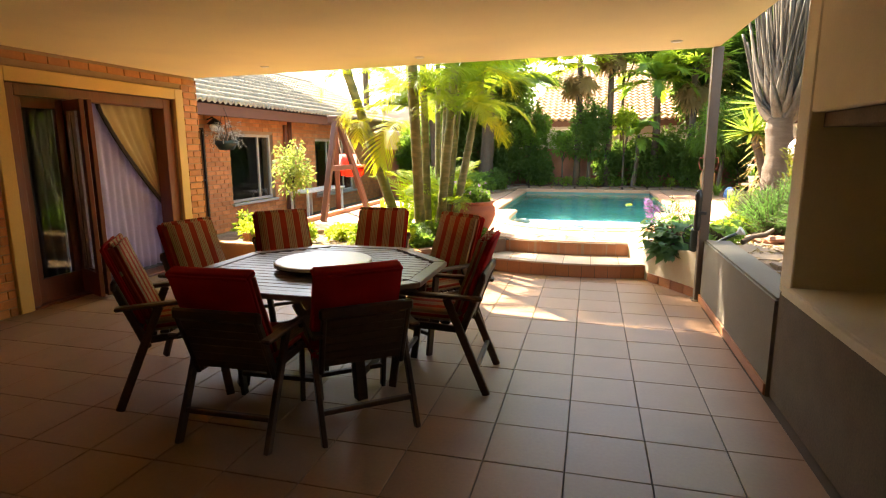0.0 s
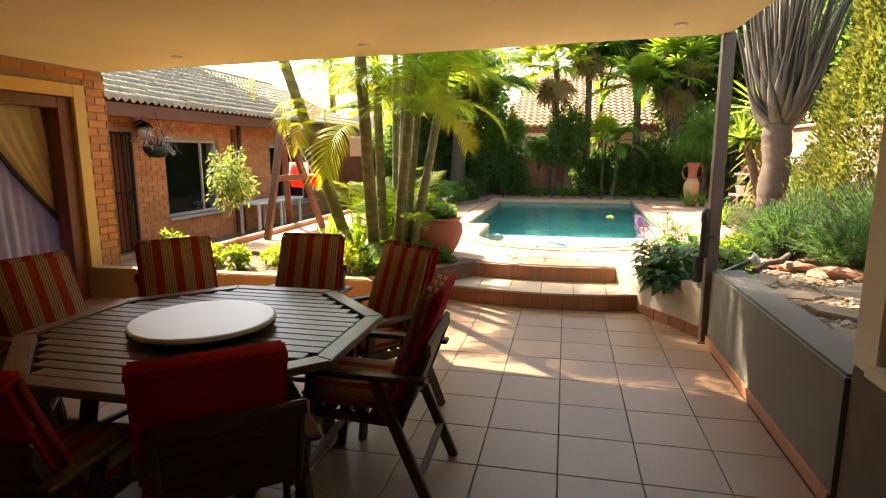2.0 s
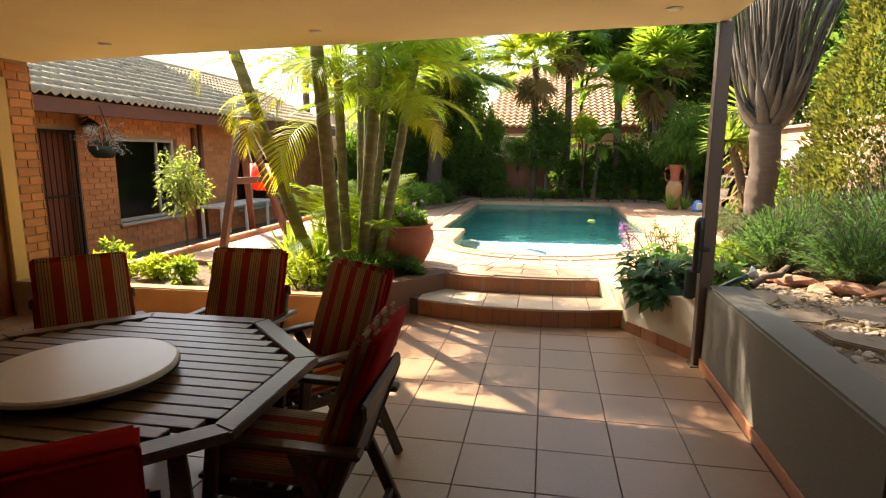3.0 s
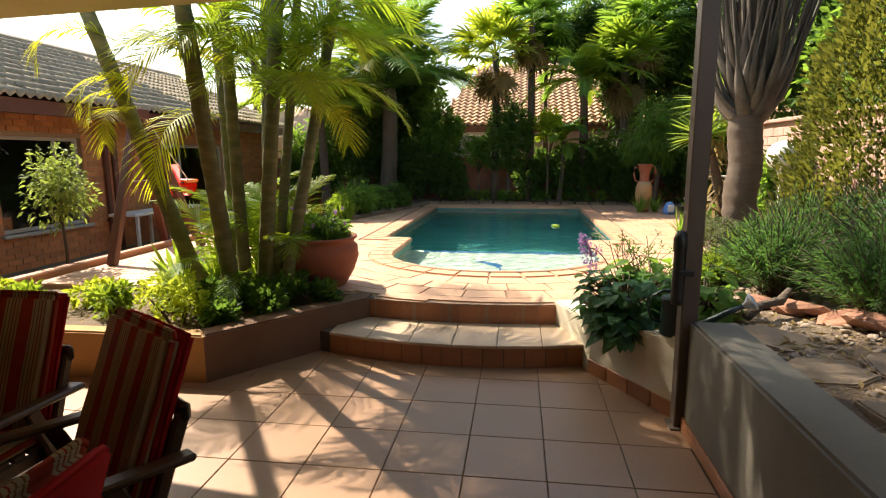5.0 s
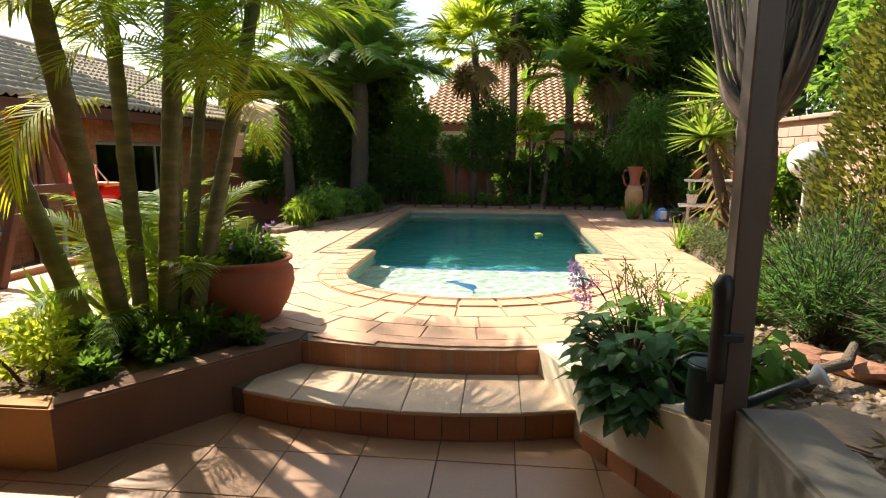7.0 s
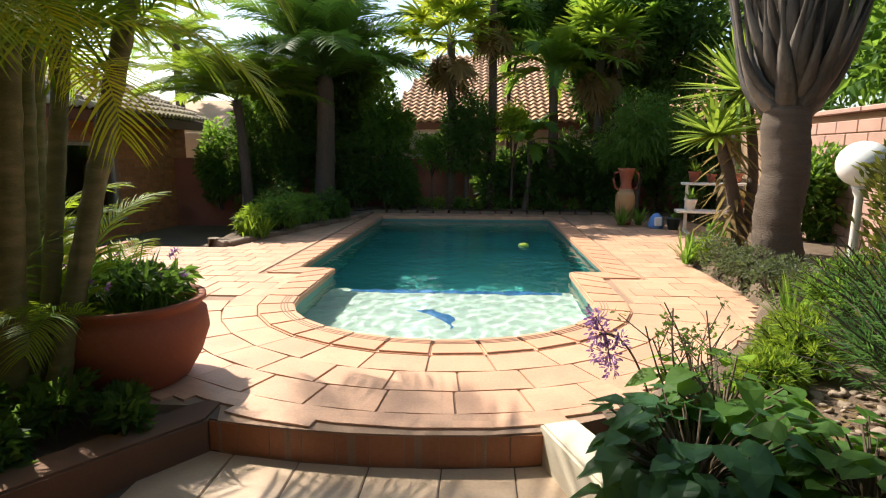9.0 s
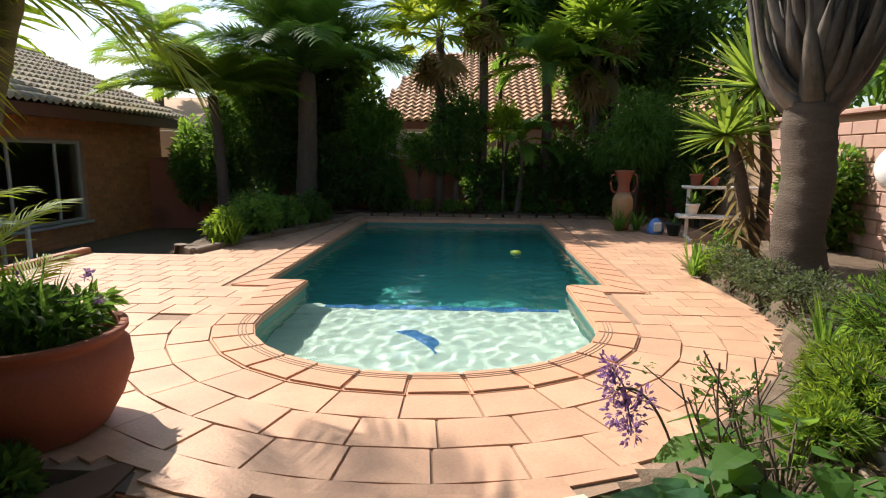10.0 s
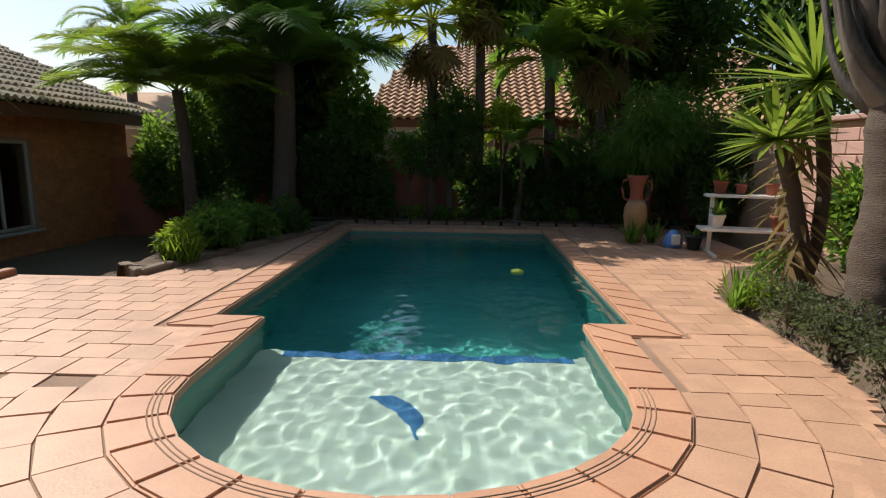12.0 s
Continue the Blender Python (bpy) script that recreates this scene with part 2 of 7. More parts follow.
POOL_PALE = material("pale_pool_plaster", (0.66, 0.72, 0.62), 0.7, 0.06, 2.5, 40, 0.1, stain=(0.58, 0.68, 0.58), stain_scale=2, stain_mix=0.4)
# pale band plaster, with wall shade and water tint put into its colour
SHADE_TINTED_BAND = material("shade_tinted_band_plaster", (0.15, 0.31, 0.27), 0.7, 0.1, 2.5, 40, 0.1)
# teal here stands for the light that deep water would absorb
WATER_TINTED_DEEP = material("water_tinted_deep_plaster", (0.085, 0.45, 0.41), 0.7, 0.2, 1.2, 30, 0.1, stain=(0.045, 0.29, 0.27), stain_scale=0.9, stain_mix=0.6)
WATER = water_material()
WINDOW_GLASS = glass_material("window_glass")
# dark wall colour that stands for the dimness indoors
ROOM = material("room_coloured_dim", (0.10, 0.085, 0.075), 0.9, 0.2, 2, 40, 0.1)
BOUNDARY = material("red_boundary_wall", (0.34, 0.125, 0.08), 0.85, 0.25, 1.5, 40, 0.4, 0.005, stain=(0.1, 0.05, 0.035), stain_scale=1.0, stain_mix=0.6)
PINK_BLOCK = material("pink_block", (0.52, 0.31, 0.24), 0.85, 0.2, 3, 60, 0.4, 0.005, piece=0.4, stain=(0.3, 0.18, 0.14), stain_mix=0.4)
NEIGHBOUR_WALL = material("neighbour_plaster", (0.50, 0.44, 0.34), 0.85, 0.15, 1.5, 40, 0.3, stain=(0.34, 0.3, 0.24), stain_mix=0.5)
BARK_STEM = material("palm_stem", (0.13, 0.12, 0.045), 0.6, 0.3, 6, 60, 0.4, 0.006, stretch=(1, 1, 3), stain=(0.26, 0.20, 0.10), stain_scale=6, stain_mix=0.6)
BARK_GREY = material("grey_bark", (0.12, 0.086, 0.06), 0.9, 0.35, 6, 50, 0.9, 0.02, stretch=(1, 1, 4))
BARK_DARK = material("dark_bark", (0.09, 0.065, 0.045), 0.9, 0.35, 6, 50, 0.8, 0.015, stretch=(1, 1, 0.3))
BOOT = material("palm_boot", (0.125, 0.10, 0.075), 0.6, 0.5, 7, 50, 0.6, 0.008, stretch=(1, 1, 0.25), piece=1.3, stain=(0.045, 0.03, 0.02), stain_scale=5, stain_mix=0.8)
LEAF_PALM = leaf_material("areca_leaf", (0.085, 0.17, 0.02), (0.42, 0.55, 0.03))
LEAF_YELLOW = leaf_material("yellow_frond", (0.24, 0.30, 0.02), (0.75, 0.72, 0.03))
LEAF_DARK = leaf_material("dark_leaf", (0.05, 0.095, 0.024), (0.19, 0.33, 0.045))
LEAF_MID = leaf_material("mid_leaf", (0.07, 0.15, 0.03), (0.30, 0.48, 0.055))
LEAF_LIGHT = leaf_material("light_leaf", (0.11, 0.20, 0.025), (0.36, 0.48, 0.04))
LEAF_SWORD = leaf_material("sword_leaf", (0.12, 0.21, 0.035), (0.34, 0.44, 0.05), 0.4, 0.0)
LEAF_LIME = leaf_material("lime_leaf", (0.22, 0.32, 0.03), (0.60, 0.66, 0.06))
LEAF_VARIEGATED = leaf_material("variegated_leaf", (0.17, 0.23, 0.06), (0.34, 0.42, 0.08), 0.5, 0.9)
LEAF_GREY = leaf_material("grey_leaf", (0.13, 0.15, 0.085), (0.12, 0.16, 0.05))
LEAF_GOLD = leaf_material("gold_conifer", (0.085, 0.11, 0.02), (0.20, 0.20, 0.03))
LEAF_BLUE = leaf_material("blue_green_leaf", (0.05, 0.125, 0.05), (0.13, 0.27, 0.06), 0.36)
LEAF_ROSEMARY = leaf_material("rosemary_leaf", (0.055, 0.125, 0.04), (0.15, 0.30, 0.06))
LEAF_DRY = leaf_material("dry_frond", (0.28, 0.2, 0.09), (0.3, 0.22, 0.08))
FLOWER_LILAC = leaf_material("lilac_flower", (0.36, 0.2, 0.42), (0.3, 0.16, 0.36), 0.7)
FLOWER_WHITE = leaf_material("white_flower", (0.7, 0.66, 0.55), (0.5, 0.46, 0.4), 0.7)
STALK = material("dry_stalk", (0.10, 0.07, 0.04), 0.8, 0.3, 9, 70, 0.3)


# ---- building helpers ----
def obj(name, bm, mat, parent=None, label="", smooth=False):
    me = bpy.data.meshes.new(name)
    bm.to_mesh(me)
    bm.free()
    for m in (mat if isinstance(mat, (list, tuple)) else [mat]):
        me.materials.append(m)
    if smooth:
        me.polygons.foreach_set("use_smooth", [True] * len(me.polygons))
    ob = new(name, me)
    if parent:
        ob.parent = parent
    if label:
        tagged(ob, label)
    return ob


def part(name, bm, mat, parent, label="", smooth=False):
    return obj(name, bm, mat, parent, label, smooth)


def thing(name, label, category, at=(0, 0, 0), turn=0, group="", kind=""):
    e = new(name)
    e.empty_display_size = 0.1
    e.matrix_basis = pose(*at, 0, 0, turn)
    return tagged(e, label, category, group, kind)


def raw(name, verts, faces, mat, parent=None, label="", smooth=False):
    me = bpy.data.meshes.new(name)
    me.from_pydata([tuple(v) for v in verts], [], [tuple(f) for f in faces])
    me.materials.append(mat)
    if smooth:
        me.polygons.foreach_set("use_smooth", [True] * len(me.polygons))
    me.update()
    ob = new(name, me)
    if parent:
        ob.parent = parent
    if label:
        tagged(ob, label)
    return ob


def shared(name, me, parent, m):
    """One more object on a mesh that is already there."""
    ob = new(name, me)
    ob.parent = parent
    ob.matrix_basis = m
    return ob


def box(x0, x1, y0, y1, z0, z1, bevel=0.0, bm=None, seg=1):
    own = bm is None
    if own:
        bm = bmesh.new()
    m = Matrix.Translation(((x0 + x1) / 2, (y0 + y1) / 2, (z0 + z1) / 2)) @ Matrix.Diagonal((x1 - x0, y1 - y0, z1 - z0, 1))
    r = bmesh.ops.create_cube(bm, size=1, matrix=m)
    if bevel:
        vs = set(r["verts"])
        bmesh.ops.bevel(bm, geom=[e for e in bm.edges if e.verts[0] in vs], offset=bevel, segments=seg, affect="EDGES")
    return bm


def beam(a, b, w, h, bevel=0.004, up=(0, 0, 1), bm=None):
    """A bar of w by h from a to b."""
    if bm is None:
        bm = bmesh.new()
    a, b = Vector(a), Vector(b)
    d = (b - a)
    n = d.normalized()
    side = n.cross(Vector(up))
    side = side.normalized() if side.length > 1e-4 else Vector((1, 0, 0))
    top = side.cross(n)
    rot = Matrix((side, n, top)).transposed().to_4x4()
    m = Matrix.Translation((a + b) / 2) @ rot @ Matrix.Diagonal((w, d.length, h, 1))
    r = bmesh.ops.create_cube(bm, size=1, matrix=m)
    if bevel:
        vs = set(r["verts"])
        bmesh.ops.bevel(bm, geom=[e for e in bm.edges if e.verts[0] in vs], offset=bevel, segments=1, affect="EDGES")
    return bm


def prism(points, z0, z1, bevel=0.0):
    """An upright prism over an outline; z1 may be a list, one height a corner."""
    bm = bmesh.new()
    n = len(points)
    zt = z1 if isinstance(z1, (list, tuple)) else [z1] * n
    lo = [bm.verts.new((x, y, z0)) for x, y in points]
    hi = [bm.verts.new((x, y, z)) for (x, y), z in zip(points, zt)]
    bm.faces.new(hi)
    bm.faces.new(lo[::-1])
    for i in range(n):
        bm.faces.new((lo[i], lo[(i + 1) % n], hi[(i + 1) % n], hi[i]))
    bmesh.ops.recalc_face_normals(bm, faces=bm.faces)
    if bevel:
        bmesh.ops.bevel(bm, geom=[e for e in bm.edges if e.verts[0] in hi and e.verts[1] in hi], offset=bevel, segments=2, affect="EDGES")
    return bm


def lathe(profile, n=32, jitter=0.0):
    """A turned shape from (radius, height) pairs."""
    bm = bmesh.new()
    rings = []
    for r, z in profile:
        rings.append([bm.verts.new((r * math.cos(2 * math.pi * k / n), r * math.sin(2 * math.pi * k / n), z)) for k in range(n)])
    for a, b in zip(rings, rings[1:]):
        for k in range(n):
            bm.faces.new((a[k], a[(k + 1) % n], b[(k + 1) % n], b[k]))
    bm.faces.new(rings[0][::-1])
    bm.faces.new(rings[-1])
    return bm


def tube(points, radii, n=8, bm=None, cap=True):
    """A round limb along points, with a radius at each."""
    if bm is None:
        bm = bmesh.new()
    pts = [Vector(p) for p in points]
    if not isinstance(radii, (list, tuple)):
        radii = [radii] * len(pts)
    rings = []
    for i, p in enumerate(pts):
        d = (pts[min(i + 1, len(pts) - 1)] - pts[max(i - 1, 0)]).normalized()
        ref = Vector((0, 0, 1)) if abs(d.z) < 0.9 else Vector((1, 0, 0))
        u = d.cross(ref).normalized()
        v = d.cross(u)
        rings.append([bm.verts.new(p + radii[i] * (math.cos(2 * math.pi * k / n) * u + math.sin(2 * math.pi * k / n) * v)) for k in range(n)])
    for a, b in zip(rings, rings[1:]):
        for k in range(n):
            bm.faces.new((a[k], b[k], b[(k + 1) % n], a[(k + 1) % n]))
    if cap:
        bm.faces.new(rings[0])
        bm.faces.new(rings[-1][::-1])
    return bm


def wobble(bm, amount, scale, seed=0):
    for v in bm.verts:
        v.co += noise.noise_vector(v.co * scale + Vector((seed, seed * 2, 0))) * amount
    return bm


# ---- foliage ----
class Leaves:
    """Gathers leaf blades into one mesh."""

    def __init__(self):
        self.v, self.f = [], []

    def blade(self, base, way, side, length, width, fold=0.15, droop=0.0, mid=0.45):
        """A pointed leaf with a folded midrib."""
        base, way, side = Vector(base), Vector(way).normalized(), Vector(side).normalized()
        up = side.cross(way)
        i = len(self.v)
        m = base + way * length * mid - Vector((0, 0, droop * length * 0.25))
        tip = base + way * length - Vector((0, 0, droop * length))
        self.v += [base, m - side * width / 2 + up * fold * width, m + side * width / 2 + up * fold * width, tip, m]
        self.f += [(i, i + 4, i + 1), (i, i + 2, i + 4), (i + 1, i + 4, i + 3), (i + 4, i + 2, i + 3)]

    def round_leaf(self, base, way, side, length, width, droop=0.2):
        """A broad heart-shaped leaf, cupped along its midrib."""
        base, way, side = Vector(base), Vector(way).normalized(), Vector(side).normalized()
        up = side.cross(way)
        i = len(self.v)
        shape = ((0.0, 0.0), (0.12, 0.42), (0.38, 0.5), (0.7, 0.34), (1.0, 0.0))
        for s, w in shape:
            c = base + way * length * s - Vector((0, 0, droop * length * s * s))
            lift = up * (0.16 * w * width + 0.03 * length * math.sin(9 * s + length * 90))
            self.v += [c - side * w * width + lift, c, c + side * w * width + lift]
        for k in range(4):
            a = i + 3 * k
            self.f += [(a, a + 1, a + 4, a + 3), (a + 1, a + 2, a + 5, a + 4)]

    def spear(self, base, way, side, length, width, droop=0.0, steps=3):
        """A long narrow blade that bends down."""
        base, way, side = Vector(base), Vector(way).normalized(), Vector(side).normalized()
        i = len(self.v)
        for k in range(steps):
            s = k / steps
            c = base + way * length * s - Vector((0, 0, droop * length * s * s))
            w = width * (0.7 + 0.6 * s if s < 0.4 else 1.0 - 0.5 * (s - 0.4))
            self.v += [c - side * w / 2, c + side * w / 2]
        self.v.append(base + way * length - Vector((0, 0, droop * length)))
        for k in range(steps - 1):
            a = i + 2 * k
            self.f.append((a, a + 1, a + 3, a + 2))
        a = i + 2 * (steps - 1)
        self.f.append((a, a + 1, a + 2))

    def mesh(self, name, mat):
        me = bpy.data.meshes.new(name)
        me.from_pydata([tuple(v) for v in self.v], [], self.f)
        me.materials.append(mat)
        me.update()
        return me

    def put(self, name, mat, parent, label=""):
        ob = new(name, self.mesh(name, mat))
        ob.parent = parent
        if label:
            tagged(ob, label)
        return ob


def rnd(a=1.0, b=None):
    return random.uniform(-a, a) if b is None else random.uniform(a, b)


def rand_dir():
    v = Vector((rnd(), rnd(), rnd()))
    return v.normalized() if v.length > 0.05 else Vector((0, 0, 1))


def frond_mesh(name, length, count, leaflet, rise, bend, mat, width=0.028, forward=0.65, droop=0.35, vee=0.35, start=0.16):
    """A feather frond: starts at the origin towards +x, rises and bends over."""
    lv = Leaves()
    pts, ang, p = [], rise, Vector((0, 0, 0))
    steps = 24
    for k in range(steps + 1):
        pts.append(p.copy())
        ang -= bend / steps * (0.4 + 1.2 * k / steps)
        p = p + Vector((math.cos(ang), 0, math.sin(ang))) * (length / steps)
    i = len(lv.v)
    for k, q in enumerate(pts):
        r = 0.014 * (1 - 0.85 * k / steps)
        lv.v += [q + Vector((0, r, 0)), q + Vector((0, -r, 0)), q - Vector((0, 0, r))]
    for k in range(steps):
        a = i + 3 * k
        lv.f += [(a, a + 1, a + 4, a + 3), (a + 1, a + 2, a + 5, a + 4), (a + 2, a, a + 3, a + 5)]
    for k in range(count):
        s = start + (1 - start) * (k + 0.5) / count
        j = min(int(s * steps), steps - 1)
        q = pts[j].lerp(pts[j + 1], s * steps - j)
        d = (pts[j + 1] - pts[j]).normalized()
        n = Vector((-d.z, 0, d.x))
        ll = leaflet * (0.45 + 1.1 * math.sin(math.pi * min(1, 0.15 + s * 0.8))) * rnd(0.85, 1.1) * 0.75
        for sgn in (-1, 1):
            w = d * (forward + 0.5 * s * s) + Vector((0, sgn, 0)) + n * (vee + rnd(0.12))
            lv.spear(q, w, d, ll, width * rnd(0.8, 1.15), droop * rnd(0.6, 1.3))
    return lv.mesh(name, mat)


def fan_mesh(name, petiole, radius, mat, segs=26, spread=280):
    """A fan-palm leaf on its stalk, towards +x."""
    lv = Leaves()
    i = len(lv.v)
    for k in range(7):
        s = k / 6
        q = Vector((petiole * s, 0, 0.25 * petiole * s - 0.2 * petiole * s * s))
        lv.v += [q + Vector((0, 0.012, 0)), q - Vector((0, 0.012, 0)), q - Vector((0, 0, 0.014))]
    for k in range(6):
        a = i + 3 * k
        lv.f += [(a, a + 1, a + 4, a + 3), (a + 1, a + 2, a + 5, a + 4), (a + 2, a, a + 3, a + 5)]
    c = Vector((petiole, 0, 0.05 * petiole))
    for k in range(segs):
        a = radians(-spread / 2 + spread * (k + 0.5) / segs)
        w = Vector((math.cos(a), math.sin(a), 0.18 + 0.1 * math.cos(k * math.pi)))
        lv.spear(c, w, Vector((-math.sin(a), math.cos(a), 0.3)), radius * (0.75 + 0.25 * math.cos(a)), radius * 0.105, 0.28 * rnd(0.7, 1.4), 4)
    return lv.mesh(name, mat)


def crown(lv, centre, size, count, leaf, width, droop=0.2, lumps=9, hollow=0.45, up=0.3):
    """Leaves scattered over uneven clumps that fill an ellipsoid, with gaps between them."""
    c = Vector(centre)
    clumps = []
    for _ in range(lumps):
        d = rand_dir()
        r = rnd(hollow, 1.0)
        clumps.append((Vector((d.x * size[0], d.y * size[1], d.z * size[2])) * r * 0.72, rnd(0.28, 0.5)))
    for _ in range(count):
        o, r = random.choice(clumps)
        d = rand_dir()
        q = c + o + Vector((d.x * size[0], d.y * size[1], d.z * size[2])) * r * rnd(0.55, 1.0)
        w = (d + rand_dir() * 0.7 + Vector((0, 0, up))).normalized()
        lv.blade(q, w, w.cross(rand_dir()).normalized(), leaf * rnd(0.6, 1.3), width * rnd(0.7, 1.2), 0.15, droop * rnd(0.3, 1.5))
    return clumps


def shrub(name, label, at, size, count, leaf, width, mat, lumps=9, droop=0.2, stems=5, up=0.3, category="shrub", wood=BARK_DARK):
    """Stems from one root, each to a clump of leaves."""
    e = thing(name, label, category, at)
    lv = Leaves()
    c = (0, 0, size[2] * 0.95)
    clumps = crown(lv, c, size, count, leaf, width, droop, lumps, up=up)
    bm = bmesh.new()
    for o, _ in clumps[:stems]:
        q = Vector(c) + o
        tube([(rnd(0.03), rnd(0.03), -0.03), q * 0.5 + Vector((rnd(0.04), rnd(0.04), 0)), q], [0.014, 0.01, 0.004], 5, bm)
    part("branch", bm, wood, e)
    lv.put("foliage", mat, e)
    return e


def tree(name, label, at, height, trunk_r, crown_c, size, count, leaf, width, mat, lumps=14, droop=0.25, wood=BARK_DARK, lean=(0, 0), limbs=7):
    e = thing(name, label, "tree", at)
    lv = Leaves()
    clumps = crown(lv, crown_c, size, count, leaf, width, droop, lumps, 0.3)
    bm = bmesh.new()
    top = Vector((crown_c[0], crown_c[1], max(height, 0.3)))
    mid = top * 0.5 + Vector((lean[0], lean[1], 0))
    tube([(0, 0, -0.1), mid * 0.5, mid, top], [trunk_r * 1.25, trunk_r, trunk_r * 0.85, trunk_r * 0.6], 9, bm)
    for o, _ in clumps[:limbs]:
        q = Vector(crown_c) + o
        tube([top * 0.85, top.lerp(q, 0.5) + Vector((rnd(0.1), rnd(0.1), 0.05)), q], [trunk_r * 0.5, trunk_r * 0.3, trunk_r * 0.1], 6, bm)
    part("trunk", wobble(bm, trunk_r * 0.3, 3), wood, e, smooth=True)
    lv.put("crown", mat, e)
    return e


def grass_tuft(name, label, at, count, length, width, mat, lean=0.8, spread=0.05, droop=0.5, category="plant", group=""):
    e = thing(name, label, category, at, 0, group)
    lv = Leaves()
    for _ in range(count):
        a = rnd(math.pi)
        t = rnd(0.15, lean)
        w = Vector((math.cos(a) * t, math.sin(a) * t, 1))
        lv.spear((rnd(spread), rnd(spread), 0), w, (-math.sin(a), math.cos(a), 0), length * rnd(0.6, 1.1), width * rnd(0.7, 1.2), droop * rnd(0.4, 1.2) * t, 4)
    lv.put("foliage", mat, e)
    return e


# ---- plan ----
DECK_Z, ROOF_Z, STEP_Z = 0.34, 2.46, 0.17
WALL_X, HOUSE_X = -5.1, -6.7
POOL_C, POOL_A, POOL_B = (-0.03, 10.25), 1.27, 1.08
DECK = [(-4.35, 8.15), (-4.35, 12.75), (-3.1, 12.75), (-2.9, 13.6), (-2.4, 15.3), (-2.02, 16.6), (-2.02, 17.4), (4.25, 17.4),
        (4.25, 13.6), (3.1, 13.2), (2.7, 12.4), (2.62, 10.3), (2.15, 9.4), (1.5, 8.7), (0.95, 8.2), (0.55, 8.0)]


def step1_y(x):
    return 7.39 + 0.16 * (x + 0.15) ** 2


def step2_y(x):
    return 7.93 + 0.12 * (x + 0.15) ** 2


FRONT2 = [(x, step2_y(x)) for x in (0.3, 0.0, -0.3, -0.6, -0.95)]
DECK_OUTLINE = DECK + FRONT2 + [(-1.0, 8.15)]


def pool_outline(grow=0.0, n=28):
    """The pool's edge: a rectangle with a rounded bay at its near end, widened by grow."""
    a, b = POOL_A + grow, POOL_B + grow
    pts = [(POOL_C[0] - a * math.cos(math.pi * k / n), POOL_C[1] - b * math.sin(math.pi * k / n)) for k in range(n + 1)]
    return pts + [(1.24 + grow, 11.45 - grow), (1.64 + grow, 11.45 - grow), (1.64 + grow, 16.75 + grow),
                  (-1.69 - grow, 16.75 + grow), (-1.69 - grow, 11.45 - grow), (-1.30 - grow, 11.45 - grow)]


def inside(p, poly):
    x, y, c = p[0], p[1], False
    for (x0, y0), (x1, y1) in zip(poly, poly[1:] + poly[:1]):
        if (y0 > y) != (y1 > y) and x < (x1 - x0) * (y - y0) / (y1 - y0) + x0:
            c = not c
    return c


def holed(outer, inner, z):
    """A flat sheet between two outlines."""
    bm = bmesh.new()
    edges = []
    for loop in (outer, inner):
        vs = [bm.verts.new((x, y, z)) for x, y in loop]
        edges += [bm.edges.new((vs[i], vs[(i + 1) % len(vs)])) for i in range(len(vs))]
    bmesh.ops.triangle_fill(bm, edges=edges, use_beauty=True)
    for f in bm.faces:
        if f.normal.z < 0:
            f.normal_flip()
    return bm


def skirt(bm, loop, z0, z1):
    lo = [bm.verts.new((x, y, z0)) for x, y in loop]
    hi = [bm.verts.new((x, y, z1)) for x, y in loop]
    for i in range(len(loop)):
        j = (i + 1) % len(loop)
        bm.faces.new((lo[i], lo[j], hi[j], hi[i]))
    return bm


# ---- ground, floor, deck ----
POOL_HOLE = [(-1.75, 9.0), (1.75, 9.0), (1.75, 16.9), (-1.75, 16.9)]
ground = tagged(obj("ground", holed([(-400, -300), (400, -300), (400, 600), (-400, 600)], POOL_HOLE, -0.07), GROUND),
                "bare brown garden earth around the house", "ground", kind="structure")

floor = tagged(obj("floor", prism([(-5.1, -1.8), (1.5, -1.8), (1.5, 7.0), (0.9, 7.9), (-1.2, 7.9), (-5.1, 7.2)], -0.2, -0.008), GROUT),
               "patio floor of square terracotta tiles with dark grout", "floor", kind="structure")

deck = obj("pavement", skirt(holed(DECK_OUTLINE, pool_outline(0.12), DECK_Z - 0.012), DECK_OUTLINE, -0.2, DECK_Z - 0.012), PAVE_JOINT)
tagged(deck, "pool deck of pinkish clay pavers laid in rings", "paving", kind="structure")


# ---- patio roof, walls ----
slab = [(-5.35, -1.8), (1.18, -1.8), (1.18, 6.66), (-5.35, 7.36)]
ceiling = tagged(obj("ceiling", prism(slab, ROOF_Z, ROOF_Z + 0.22, 0.012), PLASTER), "cream plastered concrete patio roof slab", "ceiling", kind="structure")


def wall_panels(x0, x1, y0, y1, z0, z1, holes):
    """A wall along y with openings (y0, y1, z0, z1) through it."""
    bm = bmesh.new()
    y = y0
    for a, b, c, d in sorted(holes):
        box(x0, x1, y, a, z0, z1, bm=bm)
        if c > z0:
            box(x0, x1, a, b, z0, c, bm=bm)
        box(x0, x1, a, b, d, z1, bm=bm)
        y = b
    box(x0, x1, y, y1, z0, z1, bm=bm)
    return bm


